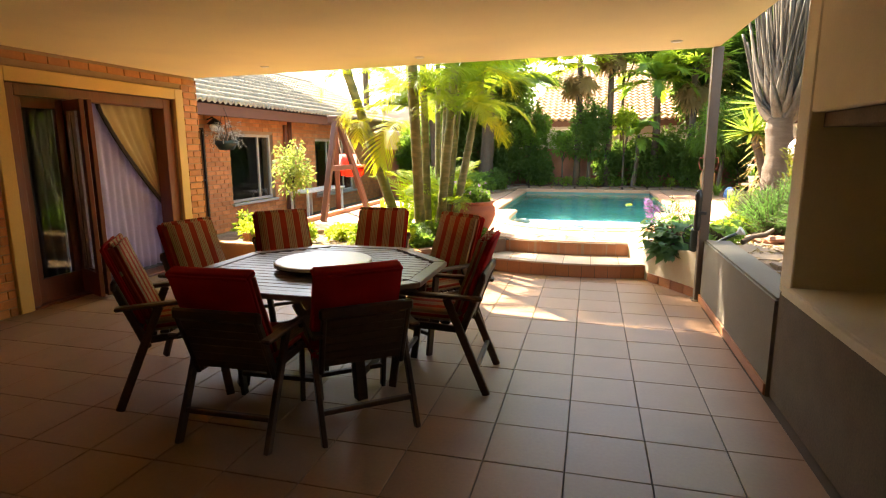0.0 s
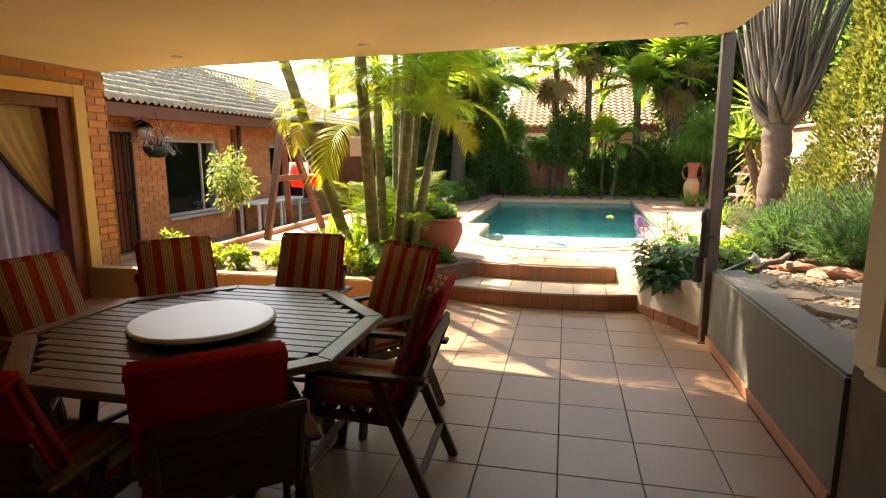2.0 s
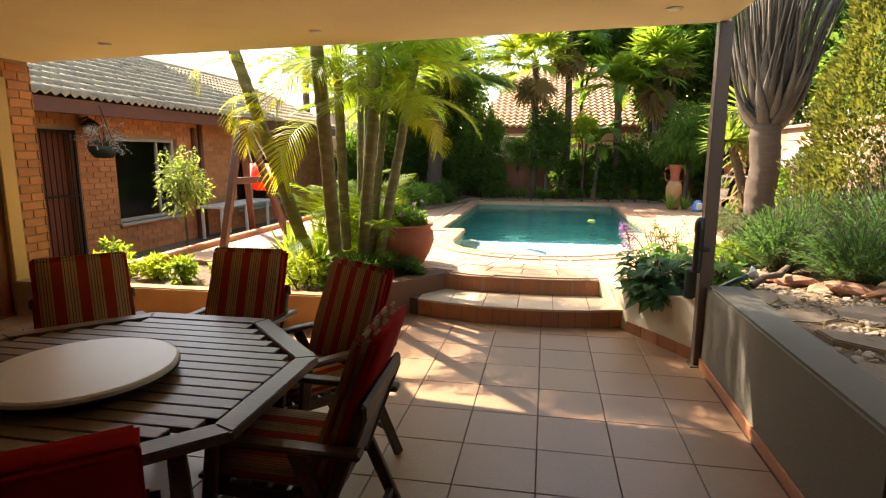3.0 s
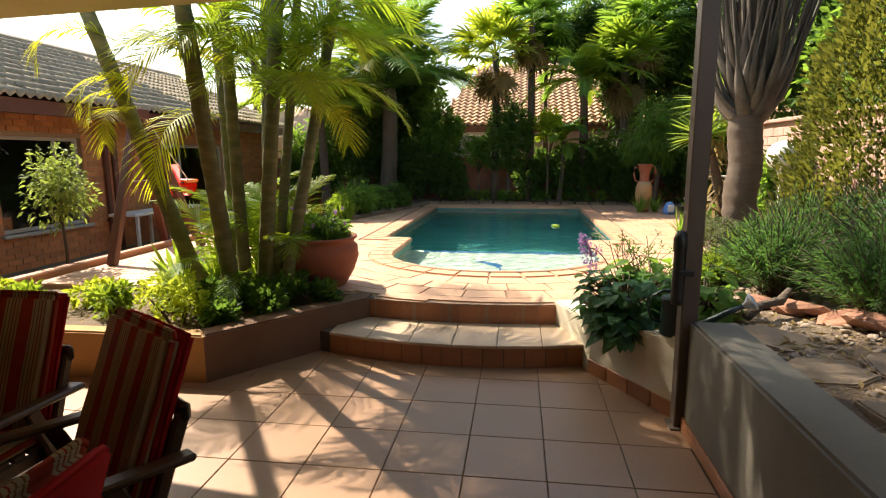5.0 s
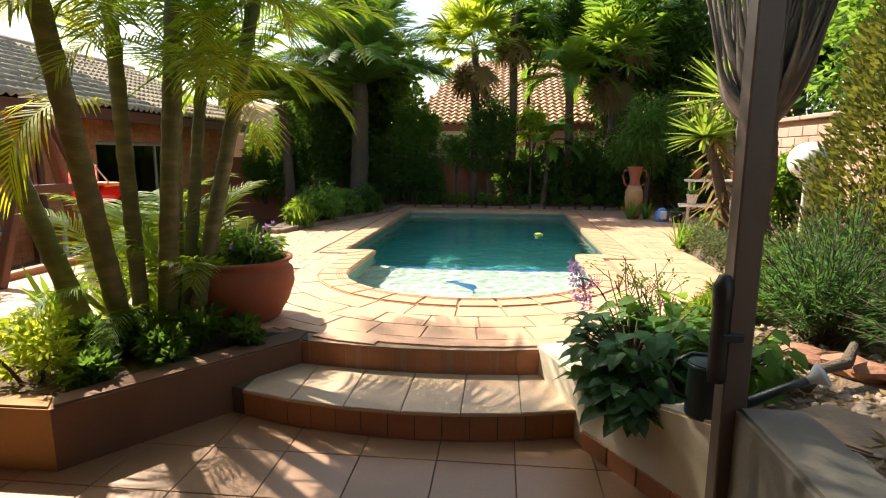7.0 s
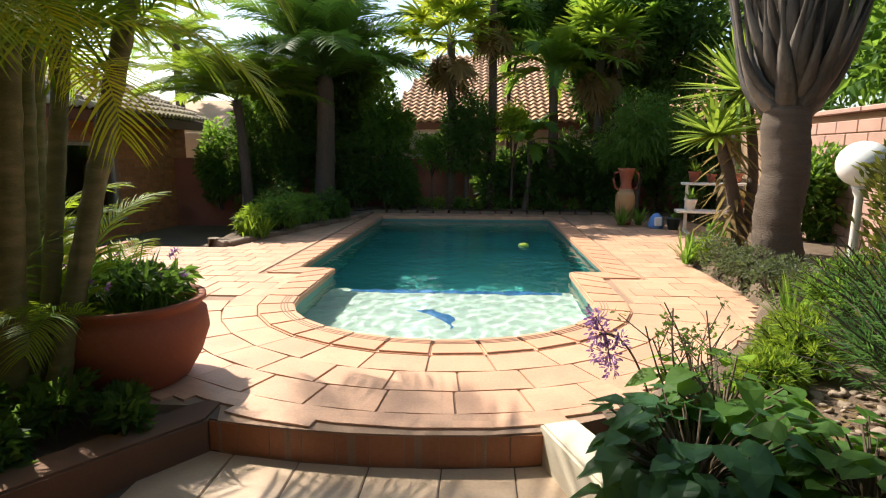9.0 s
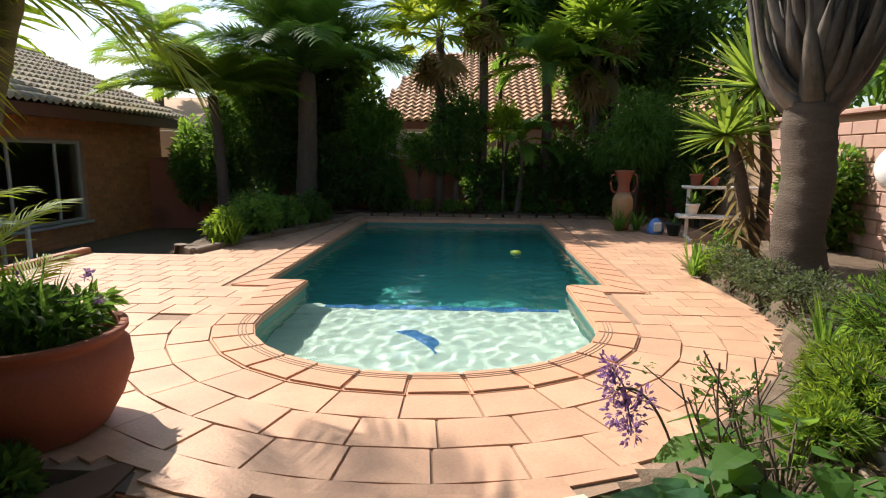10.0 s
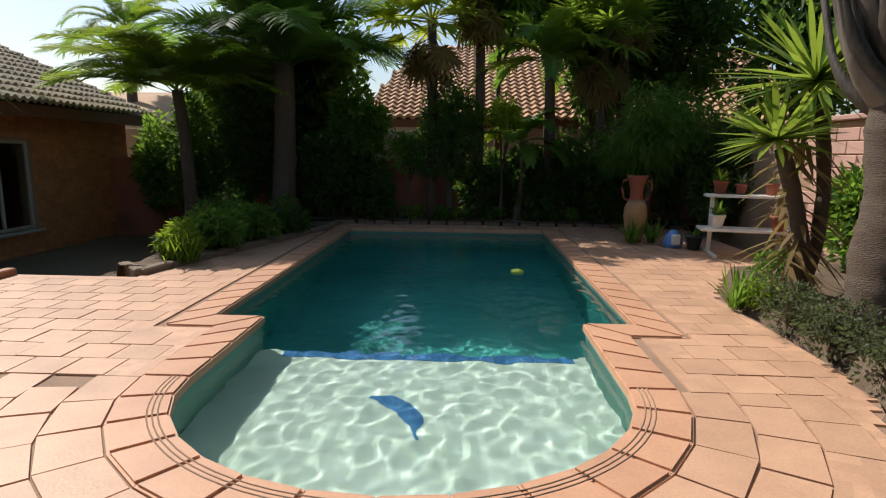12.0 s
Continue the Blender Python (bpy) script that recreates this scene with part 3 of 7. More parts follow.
DOOR_HOLE = (4.70, 6.87, 0.0, 2.16)
wall_west = tagged(obj("wall_west", wall_panels(WALL_X - 0.28, WALL_X - 0.006, -1.8, 7.30, -0.15, ROOF_Z + 0.15, [DOOR_HOLE]), MORTAR),
                   "orange face-brick patio wall with a doorway", "wall", kind="structure")
HOUSE_HOLES = [(8.72, 9.5, 0.0, 1.9), (10.22, 11.75, 0.46, 1.82), (13.7, 16.1, 0.34, 1.76)]
wall_house = tagged(obj("wall_house", wall_panels(HOUSE_X - 0.28, HOUSE_X - 0.006, 7.0, 18.65, -0.15, 2.34, HOUSE_HOLES), MORTAR),
                    "face-brick house wall in shade beside the pool garden", "wall", kind="structure")
tagged(obj("wall_return", box(HOUSE_X, WALL_X - 0.28, 7.03, 7.28, -0.15, 2.6), MORTAR), "short brick wall joining the two house wings", "wall", kind="structure")
tagged(obj("wall_gable", prism([(-12.6, 18.4), (HOUSE_X - 0.28, 18.4), (HOUSE_X - 0.28, 18.65), (-12.6, 18.65)], -0.15, 2.3), MORTAR), "brick end wall of the house", "wall", kind="structure")
tagged(obj("wall_back", box(-5.1, 3.0, -2.0, -1.8, -0.15, ROOF_Z), PLASTER), "plain plastered wall at the back of the patio", "wall", kind="structure")
tagged(obj("wall_east", box(1.2, 1.45, -1.8, 1.9, -0.15, ROOF_Z), BRAAI_PLASTER), "plain plastered side wall of the patio", "wall", kind="structure")
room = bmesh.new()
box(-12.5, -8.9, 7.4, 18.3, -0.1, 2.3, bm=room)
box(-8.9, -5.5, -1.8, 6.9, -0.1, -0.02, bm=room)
# unseen ceiling and end walls, added to keep daylight off the patio floor
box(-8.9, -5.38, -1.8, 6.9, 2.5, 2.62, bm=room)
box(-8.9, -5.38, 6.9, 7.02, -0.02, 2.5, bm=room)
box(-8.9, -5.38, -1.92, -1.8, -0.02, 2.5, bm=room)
# unseen west wall with an opening added to light the curtain from behind
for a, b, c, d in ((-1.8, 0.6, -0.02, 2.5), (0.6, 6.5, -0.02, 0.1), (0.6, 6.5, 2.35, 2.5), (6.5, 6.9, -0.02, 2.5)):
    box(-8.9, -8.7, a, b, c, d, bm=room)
tagged(obj("wall_inside", room, ROOM), "dark plain inner walls behind the windows, with an added unseen light-blocking shell", "wall", kind="structure")

low = obj("wall_low", prism([(1.18, 4.374), (1.43, 4.374), (1.43, 6.62), (1.18, 6.62)], -0.1, 0.63, 0.015), GREY_PLASTER)
tagged(low, "low grey plastered garden wall beside the patio", "wall", kind="structure")
tagged(obj("baseboard", box(1.165, 1.18, 4.374, 6.62, 0, 0.075, 0.003), STEP_TILE), "terracotta tile skirting along the low wall", "skirting", kind="structure")
curb_pts = [(0.55, 8.02), (0.76, 7.42), (1.18, 6.72), (1.36, 6.72), (0.96, 7.50), (0.72, 8.08)]
tagged(obj("wall_curb", prism(curb_pts, -0.1, [0.36, 0.36, 0.5, 0.5, 0.37, 0.36], 0.012), BRAAI_PLASTER), "plastered retaining wall beside the steps", "wall", kind="structure")

for (ax, ay), (bx, by), n in (((0.76, 7.42), (1.18, 6.72), 4),):
    for k in range(n):
        p, q = Vector((ax, ay, 0)).lerp(Vector((bx, by, 0)), (k + 0.02) / n), Vector((ax, ay, 0)).lerp(Vector((bx, by, 0)), (k + 0.98) / n)
        out = Vector((by - ay, ax - bx, 0)).normalized() * 0.008
        tagged(obj("skirting_tile", beam(p + out + Vector((0, 0, 0.05)), q + out + Vector((0, 0, 0.05)), 0.014, 0.10, 0.003), STEP_TILE), "terracotta skirting tile along the retaining wall", "skirting", kind="structure")

# planter in front of the palms
planter = thing("planter", "yellow plastered raised planter beside the patio", "planter", (0, 0, 0))
part("front_wall", prism([(-5.1, 6.84), (-1.84, 6.89), (-1.93, 7.03), (-5.1, 6.98)], -0.1, 0.335, 0.012), PLANTER_PAINT, planter)
part("side_wall", prism([(-1.84, 6.89), (-1.0, 8.0), (-1.0, 8.3), (-1.16, 8.15), (-1.93, 7.03)], -0.1, 0.337, 0.012), SHADED_SIDE_PAINT, planter, "side wall coloured dark red-brown for its shade")
kerb = obj("kerb", box(-4.47, -4.35, 7.2, 12.75, -0.1, 0.41, 0.015), STEP_TILE)
tagged(kerb, "terracotta kerb along the edge of the pool deck", "kerb", kind="structure")


def soil_patch(name, poly, height, step, label, hide=None, stray=0.03, mat=SOIL):
    """Uneven bed of earth inside an outline."""
    xs, ys = [p[0] for p in poly], [p[1] for p in poly]
    nx, ny = int((max(xs) - min(xs)) / step) + 2, int((max(ys) - min(ys)) / step) + 2
    verts, keep, faces = [], {}, []
    for i in range(nx):
        for j in range(ny):
            x, y = min(xs) + i * step, min(ys) + j * step
            if inside((x, y), poly):
                keep[i, j] = len(verts)
                z = height(x, y) + noise.noise(Vector((x * 2.3, y * 2.3, 0))) * stray + noise.noise(Vector((x * 7, y * 7, 3))) * stray * 0.5
                if hide and inside((x, y), hide):
                    z = 0.2
                verts.append((x, y, z))
    for i, j in keep:
        q = [(i, j), (i + 1, j), (i + 1, j + 1), (i, j + 1)]
        if all(k in keep for k in q):
            faces.append([keep[k] for k in q])
    ob = raw(name, verts, faces, mat, smooth=True)
    return tagged(ob, label, "soil", kind="structure")


def garden_z(x, y):
    return 0.40 + 0.16 * max(0, min(1, (8.4 - y) / 2.5)) + 0.12 * max(0, min(1, (x - 1.5) / 2.5))


soil_patch("ground_garden", [(0.74, 8.0), (0.97, 7.45), (1.3, 6.75), (1.42, 6.6), (1.42, 4.3), (4.6, 4.3), (4.6, 13.7), (2.5, 13.5), (2.4, 10.2), (1.4, 8.8)],
           garden_z, 0.09, "stony earth of the raised garden bed", DECK)
soil_patch("ground_planter", [(-5.15, 6.95), (-1.95, 6.98), (-1.08, 8.12), (-1.08, 8.3), (-5.15, 8.3)], lambda x, y: 0.285, 0.09, "dark earth in the raised planter", None, 0.025)
soil_patch("ground_back", [(-4.6, 17.3), (4.7, 17.3), (4.7, 18.3), (-4.6, 18.3)], lambda x, y: 0.42, 0.12, "dark earth of the bed along the boundary wall")
soil_patch("ground_side", [(-4.6, 12.95), (-3.0, 12.95), (-2.75, 13.7), (-2.3, 15.3), (-1.9, 17.2), (-4.6, 17.2)], lambda x, y: 0.40 if x > -3.4 else 0.02, 0.1, "earth bed between the pool and the house")

# stone edging of the beds
def edging(name, pts, label):
    e = thing(name, label, "edging", kind="structure")
    for (xa, ya), (xb, yb) in zip(pts, pts[1:]):
        n = max(1, round(math.hypot(xb - xa, yb - ya) / 0.33))
        for k in range(n):
            p, q = k / n + 0.003, (k + 1) / n - 0.003
            part("edging_stone", wobble(beam((xa + (xb - xa) * p, ya + (yb - ya) * p, 0.335), (xa + (xb - xa) * q, ya + (yb - ya) * q, 0.335), 0.12, 0.15, 0.015), 0.012, 4, k), BED_STONE, e)


edging("kerb_back", [(4.25, 17.38), (-2.02, 17.38)], "pale stone edging of the bed behind the pool")
edging("kerb_bed", [(-2.02, 17.35), (-2.02, 16.6), (-2.4, 15.3), (-2.9, 13.6), (-3.1, 12.85), (-3.5, 13.2)], "pale stone edging of the bed beside the pool")

# boundary walls and the neighbour
tagged(obj("wall_north", box(-14, 5.2, 18.1, 18.35, -0.1, 1.48, 0.01), BOUNDARY), "dark red boundary wall behind the pool", "wall", kind="structure")
tagged(obj("wall_side", box(4.62, 4.85, 1.0, 18.1, -0.1, 2.06, 0.01), MORTAR), "pink block boundary wall of the garden", "wall", kind="structure")

# ---- steps ----
def steps():
    e = thing("garden_steps", "two curved patio steps with terracotta tiled risers", "steps", kind="structure")
    xs1 = [-1.3 + 0.1 * k for k in range(22)]
    part("lower_step", prism([(x, step1_y(x) + 0.012) for x in xs1] + [(0.8, 8.3), (-1.3, 8.3)], -0.1, STEP_Z - 0.008), GROUT, e)
    xs2 = [-1.05 + 0.1 * k for k in range(17)]
    part("upper_step", prism([(x, step2_y(x) + 0.012) for x in xs2] + [(0.6, 8.3), (-1.05, 8.3)], -0.1, DECK_Z - 0.014), GROUT, e)
    for fy, x0, x1, z0, z1 in ((step1_y, -1.2, 0.76, 0.004, STEP_Z - 0.022), (step2_y, -1.0, 0.57, STEP_Z + 0.003, DECK_Z - 0.022)):
        n = round((x1 - x0) / 0.155)
        for k in range(n):
            a, b = x0 + (x1 - x0) * k / n + 0.003, x0 + (x1 - x0) * (k + 1) / n - 0.003
            part("riser_tile", prism([(a, fy(a)), (b, fy(b)), (b, fy(b) + 0.016), (a, fy(a) + 0.016)], z0, z1), STEP_TILE, e)
    n = 6
    for k in range(n):
        a, b = -1.2 + 1.96 * k / n + 0.003, -1.2 + 1.96 * (k + 1) / n - 0.003
        part("tread_tile", prism([(a, step1_y(a) - 0.012), (b, step1_y(b) - 0.012), (b, step2_y(b) - 0.004), (a, step2_y(a) - 0.004)], STEP_Z - 0.02, STEP_Z, 0.004), TREAD_TILE, e)


steps()

# ---- pool ----
def pool():
    e = thing("swimming_pool", "blue-green swimming pool with a rounded shallow end", "pool", kind="structure")
    rim = pool_outline(0.0)
    water_z, shelf_z, deep_z = 0.255, -0.20, -1.1
    bm = bmesh.new()
    skirt(bm, rim[::-1], shelf_z, DECK_Z - 0.02)
    part("wall_band", bm, SHADE_TINTED_BAND, e, "pool wall plaster coloured darker for shade and water tint", smooth=False)
    bay = [p for p in rim if p[1] <= 11.2] + [(1.24, 11.4), (-1.30, 11.4)]
    bm = bmesh.new()
    bm.faces.new([bm.verts.new((x, y, shelf_z)) for x, y in bay])
    part("shelf", bm, POOL_PALE, e, "pale shallow shelf of the pool")
    deep = [(-1.69, 11.4), (1.64, 11.4), (1.64, 16.75), (-1.69, 16.75)]
    bm = bmesh.new()
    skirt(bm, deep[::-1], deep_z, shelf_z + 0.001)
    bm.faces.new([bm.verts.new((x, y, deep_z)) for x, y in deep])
    part("basin", bm, WATER_TINTED_DEEP, e, "deep basin, its teal standing for light absorbed by the water")
    # rippled surface that runs a little way under the coping
    edge, step = pool_outline(0.06), 0.027
    keep, wv, wf = {}, [], []
    for i in range(int(3.6 / step)):
        for j in range(int(7.9 / step)):
            x, y = -1.82 + i * step, 9.05 + j * step
            if inside((x, y), edge):
                keep[i, j] = len(wv)
                wave = 0.006 * noise.noise(Vector((x * 8.5, y * 7.4, 0.3))) + 0.0028 * noise.noise(Vector((x * 15.0, y * 13.0, 5.1)))
                wv.append((x, y, water_z + wave))
    for i, j in keep:
        q = [(i, j), (i + 1, j), (i + 1, j + 1), (i, j + 1)]
        if all(k in keep for k in q):
            wf.append([keep[k] for k in q])
    w = raw("water", wv, wf, WATER, e, "clear blue-green water with small ripples", True)
    w.cycles.is_caustics_caster = True
    # band of small blue tiles on the edge of the shelf
    for k in range(22):
        x = -1.1 + k * 0.102
        part("mosaic_tile", box(x, x + 0.098, 11.28, 11.395, shelf_z, shelf_z + 0.008), BLUE_TILE, e)
    # curved blue figure set in the shelf
    bm = bmesh.new()
    spine = [Vector((-0.32 + 0.36 * math.sin(1.5 * s), 10.68 - 0.42 * s * s - 0.1 * s)) for s in [k / 9 for k in range(10)]]
    edge = []
    for sgn in (1, -1):
        row = []
        for k, p in enumerate(spine):
            d = (spine[min(k + 1, 9)] - spine[max(k - 1, 0)]).normalized()
            w = 0.012 + 0.055 * math.sin(math.pi * min(1, k / 8)) ** 0.8
            row.append(p + Vector((-d.y, d.x)) * w * sgn)
        edge += row if sgn > 0 else row[::-1]
    bm.faces.new([bm.verts.new((p.x, p.y, shelf_z + 0.006)) for p in edge])
    part("mosaic_figure", bm, BLUE_TILE, e, "curved blue mosaic shape")
    # coping stones
    outer, inner, top = pool_outline(0.27, 28), pool_outline(-0.02, 28), DECK_Z + 0.012
    dense_o, dense_i = [], []
    for lo, dst in ((outer, dense_o), (inner, dense_i)):
        for k in range(len(lo)):
            dst.append(lo[k])
    n = len(dense_o)
    for k in range(n):
        o0, o1 = Vector(dense_o[k]), Vector(dense_o[(k + 1) % n])
        i0, i1 = Vector(dense_i[k]), Vector(dense_i[(k + 1) % n])
        cuts = max(1, round((i1 - i0).length / 0.3))
        if k < 28 and k % 2:
            continue
        if k < 28:
            o1, i1 = Vector(dense_o[(k + 2) % n]), Vector(dense_i[(k + 2) % n])
            cuts = 1
        for c in range(cuts):
            a, b = c / cuts, (c + 1) / cuts
            q = [i0.lerp(i1, a), i0.lerp(i1, b), o0.lerp(o1, b), o0.lerp(o1, a)]
            mid = sum(q, Vector((0, 0))) / 4
            q = [mid + (p - mid) * 0.985 for p in q]
            part("coping_stone", prism([tuple(p) for p in q], DECK_Z - 0.05, top, 0.012), COPING, e)
    # grooves and rounded nose along the inner edge
    for g in (0.035, 0.06, 0.085):
        loop = pool_outline(g, 40)
        pts = [(x, y, top - 0.001) for x, y in loop[:41]]
        part("groove", tube(pts, 0.005, 5), PAVE_JOINT, e)
    return e


pool_parts = pool().children
for p in pool_parts:
    if p.name.split(".")[0] in ("wall_band", "shelf", "basin", "mosaic_tile", "mosaic_figure"):
        p.cycles.is_caustics_receiver = True

# ---- house front: openings, roof ----
def window_frame(name, y0, y1, z0, z1, mullions, label):
    e = thing(name, label, "window", (HOUSE_X - 0.1, 0, 0), kind="structure")
    w = 0.055
    for a, b, c, d in ((y0, y1, z0, z0 + w), (y0, y1, z1 - w, z1), (y0, y0 + w, z0 + w, z1 - w), (y1 - w, y1, z0 + w, z1 - w)):
        part("window_frame", box(-0.03, 0.03, a, b, c, d, 0.004), WINDOW_PAINT, e)
    edges = [y0 + w] + list(mullions) + [y1 - w]
    for m in mullions:
        part("mullion", box(-0.025, 0.025, m - 0.02, m + 0.02, z0 + w, z1 - w, 0.004), WINDOW_PAINT, e)
    for a, b in zip(edges, edges[1:]):
        p = part("pane", box(-0.003, 0.003, a, b, z0 + w, z1 - w), WINDOW_GLASS, e)
        p.visible_shadow = False
    part("window_sill", box(-0.02, 0.16, y0 - 0.05, y1 + 0.05, z0 - 0.05, z0, 0.006), WINDOW_PAINT, e)
    return e


window_frame("window_1", 10.22, 11.75, 0.46, 1.82, [11.3], "white framed house window reflecting the garden")
window_frame("window_2", 13.7, 16.1, 0.34, 1.76, [14.5, 15.5], "wide white framed house window")

gate = thing("door_gate", "black iron security gate in the house wall", "gate", (HOUSE_X - 0.02, 8.72, 0), kind="structure")
for a, b in ((0.0, 0.04), (0.74, 0.78)):
    part("stile", box(-0.015, 0.015, a, b, 0.0, 1.9, 0.003), IRON, gate)
for z in (0.03, 0.95, 1.86):
    part("rail", box(-0.012, 0.012, 0.04, 0.74, z, z + 0.035, 0.003), IRON, gate)
for k in range(7):
    part("bar", tube([(0, 0.11 + 0.093 * k, 0.04), (0, 0.11 + 0.093 * k, 1.87)], 0.008, 6), IRON, gate)
tagged(obj("door_1", box(HOUSE_X - 0.2, HOUSE_X - 0.15, 8.72, 9.5, 0, 1.9, 0.005), MAHOGANY), "dark wooden back door behind the gate", "door", kind="structure")
tagged(obj("trim_downpipe", tube([(HOUSE_X + 0.04, 12.42, -0.05), (HOUSE_X + 0.04, 12.42, 2.2)], 0.05, 12), FASCIA, smooth=True), "brown downpipe on the house wall", "pipe", kind="structure")

EAVE = (-6.22, 2.25)
SLOPE = math.atan2(1.42, 3.3)


def roof_tile_mesh(name, mat, w=0.30, l=0.36):
    """A double-roll roof tile: two waves across, a thick lower edge."""
    n, verts, faces = 12, [], []
    for k in range(n + 1):
        x = w * (k / n - 0.5)
        z = 0.022 * math.cos(4 * math.pi * k / n)
        verts += [(x, 0, z), (x, l, z), (x, 0, z - 0.06)]
    for k in range(n):
        a = 3 * k
        faces += [(a, a + 3, a + 4, a + 1), (a + 2, a + 5, a + 3, a)]
    me = bpy.data.meshes.new(name)
    me.from_pydata(verts, [], faces)
    me.materials.append(mat)
    me.polygons.foreach_set("use_smooth", [True] * len(me.polygons))
    return me


def house_roof():
    e = thing("roof", "weathered grey concrete tile roof of the house", "roof", kind="structure")
    n = Vector((math.sin(SLOPE), 0, math.cos(SLOPE)))
    u = Vector((-math.cos(SLOPE), 0, math.sin(SLOPE)))
    bm = bmesh.new()
    a, b = Vector((EAVE[0], 0, EAVE[1] + 0.04)), Vector((EAVE[0], 0, EAVE[1] + 0.04)) + u * 3.6
    quad = [a - n * 0.03, b - n * 0.03]
    vs = [bm.verts.new((q.x, y, q.z - d)) for d in (0, 0.05) for q in quad for y in (5.6, 18.98)]
    for f in ((0, 1, 3, 2), (4, 6, 7, 5), (0, 4, 5, 1), (2, 3, 7, 6), (0, 2, 6, 4), (1, 5, 7, 3)):
        bm.faces.new([vs[i] for i in f])
    part("roof_deck", bm, FASCIA, e)
    bm = bmesh.new()
    q = [Vector((b.x, 0, b.z - 0.1)), Vector((b.x - 3.4, 0, EAVE[1]))]
    vs = [bm.verts.new((p.x, y, p.z)) for p in q for y in (5.6, 18.98)]
    bm.faces.new((vs[0], vs[1], vs[3], vs[2]))
    part("far_slope", bm, ROOF_GREY_JOINED, e)
    bm = bmesh.new()
    bm.faces.new([bm.verts.new(v) for v in ((HOUSE_X, 18.6, 2.3), (b.x, 18.6, b.z - 0.1), (b.x - 3.3, 18.6, 2.3))])
    part("gable_end", bm, MORTAR, e)
    part("fascia", box(EAVE[0] - 0.02, EAVE[0] + 0.02, 7.3, 18.98, EAVE[1] - 0.16, EAVE[1] + 0.035, 0.004), FASCIA, e, "dark painted fascia board")
    part("soffit", box(HOUSE_X - 0.1, EAVE[0] - 0.02, 7.3, 18.9, EAVE[1] - 0.02, EAVE[1]), FASCIA, e)
    for k in range(14):
        y = 7.7 + 0.8 * k
        part("rafter_end", box(HOUSE_X, EAVE[0] - 0.022, y, y + 0.05, EAVE[1] - 0.13, EAVE[1] - 0.02, 0.004), FASCIA, e)
    me = roof_tile_mesh("roof_tile", ROOF_GREY)
    rot = Matrix((Vector((0, 1, 0)), u, n)).transposed().to_4x4()
    rest_v, rest_f = [], []
    base = [v.co.copy() for v in me.vertices]
    polys = [tuple(p.vertices) for p in me.polygons]
    for r in range(11):
        for c in range(44):
            y = 5.75 + 0.30 * c
            p = Vector((EAVE[0] + 0.05, y + rnd(0.004), EAVE[1] + 0.05)) + u * (0.32 * r) + n * (0.075 + rnd(0.004))
            m = Matrix.Translation(p) @ rot @ Matrix.Rotation(radians(-8.0 + rnd(0.8)), 4, "X")
            if 5 <= c < 31:
                shared("roof_tile", me, e, m)
            else:
                i = len(rest_v)
                rest_v += [m @ v for v in base]
                rest_f += [tuple(i + k for k in f) for f in polys]
    tagged(raw("far_tiles", rest_v, rest_f, ROOF_GREY_JOINED, e), kind="stuff")
    bm = tube([(b.x, 5.6, b.z + 0.02), (b.x, 19.0, b.z + 0.02)], 0.12, 10)
    part("ridge_cap", bm, ROOF_GREY_JOINED, e)
    for k in range(11):
        q = Vector((EAVE[0], 18.96, EAVE[1] + 0.07)) + u * (0.32 * k)
        part("verge_tile", beam(q, q + u * 0.33, 0.16, 0.05, 0.01, n), ROOF_GREY, e)


house_roof()

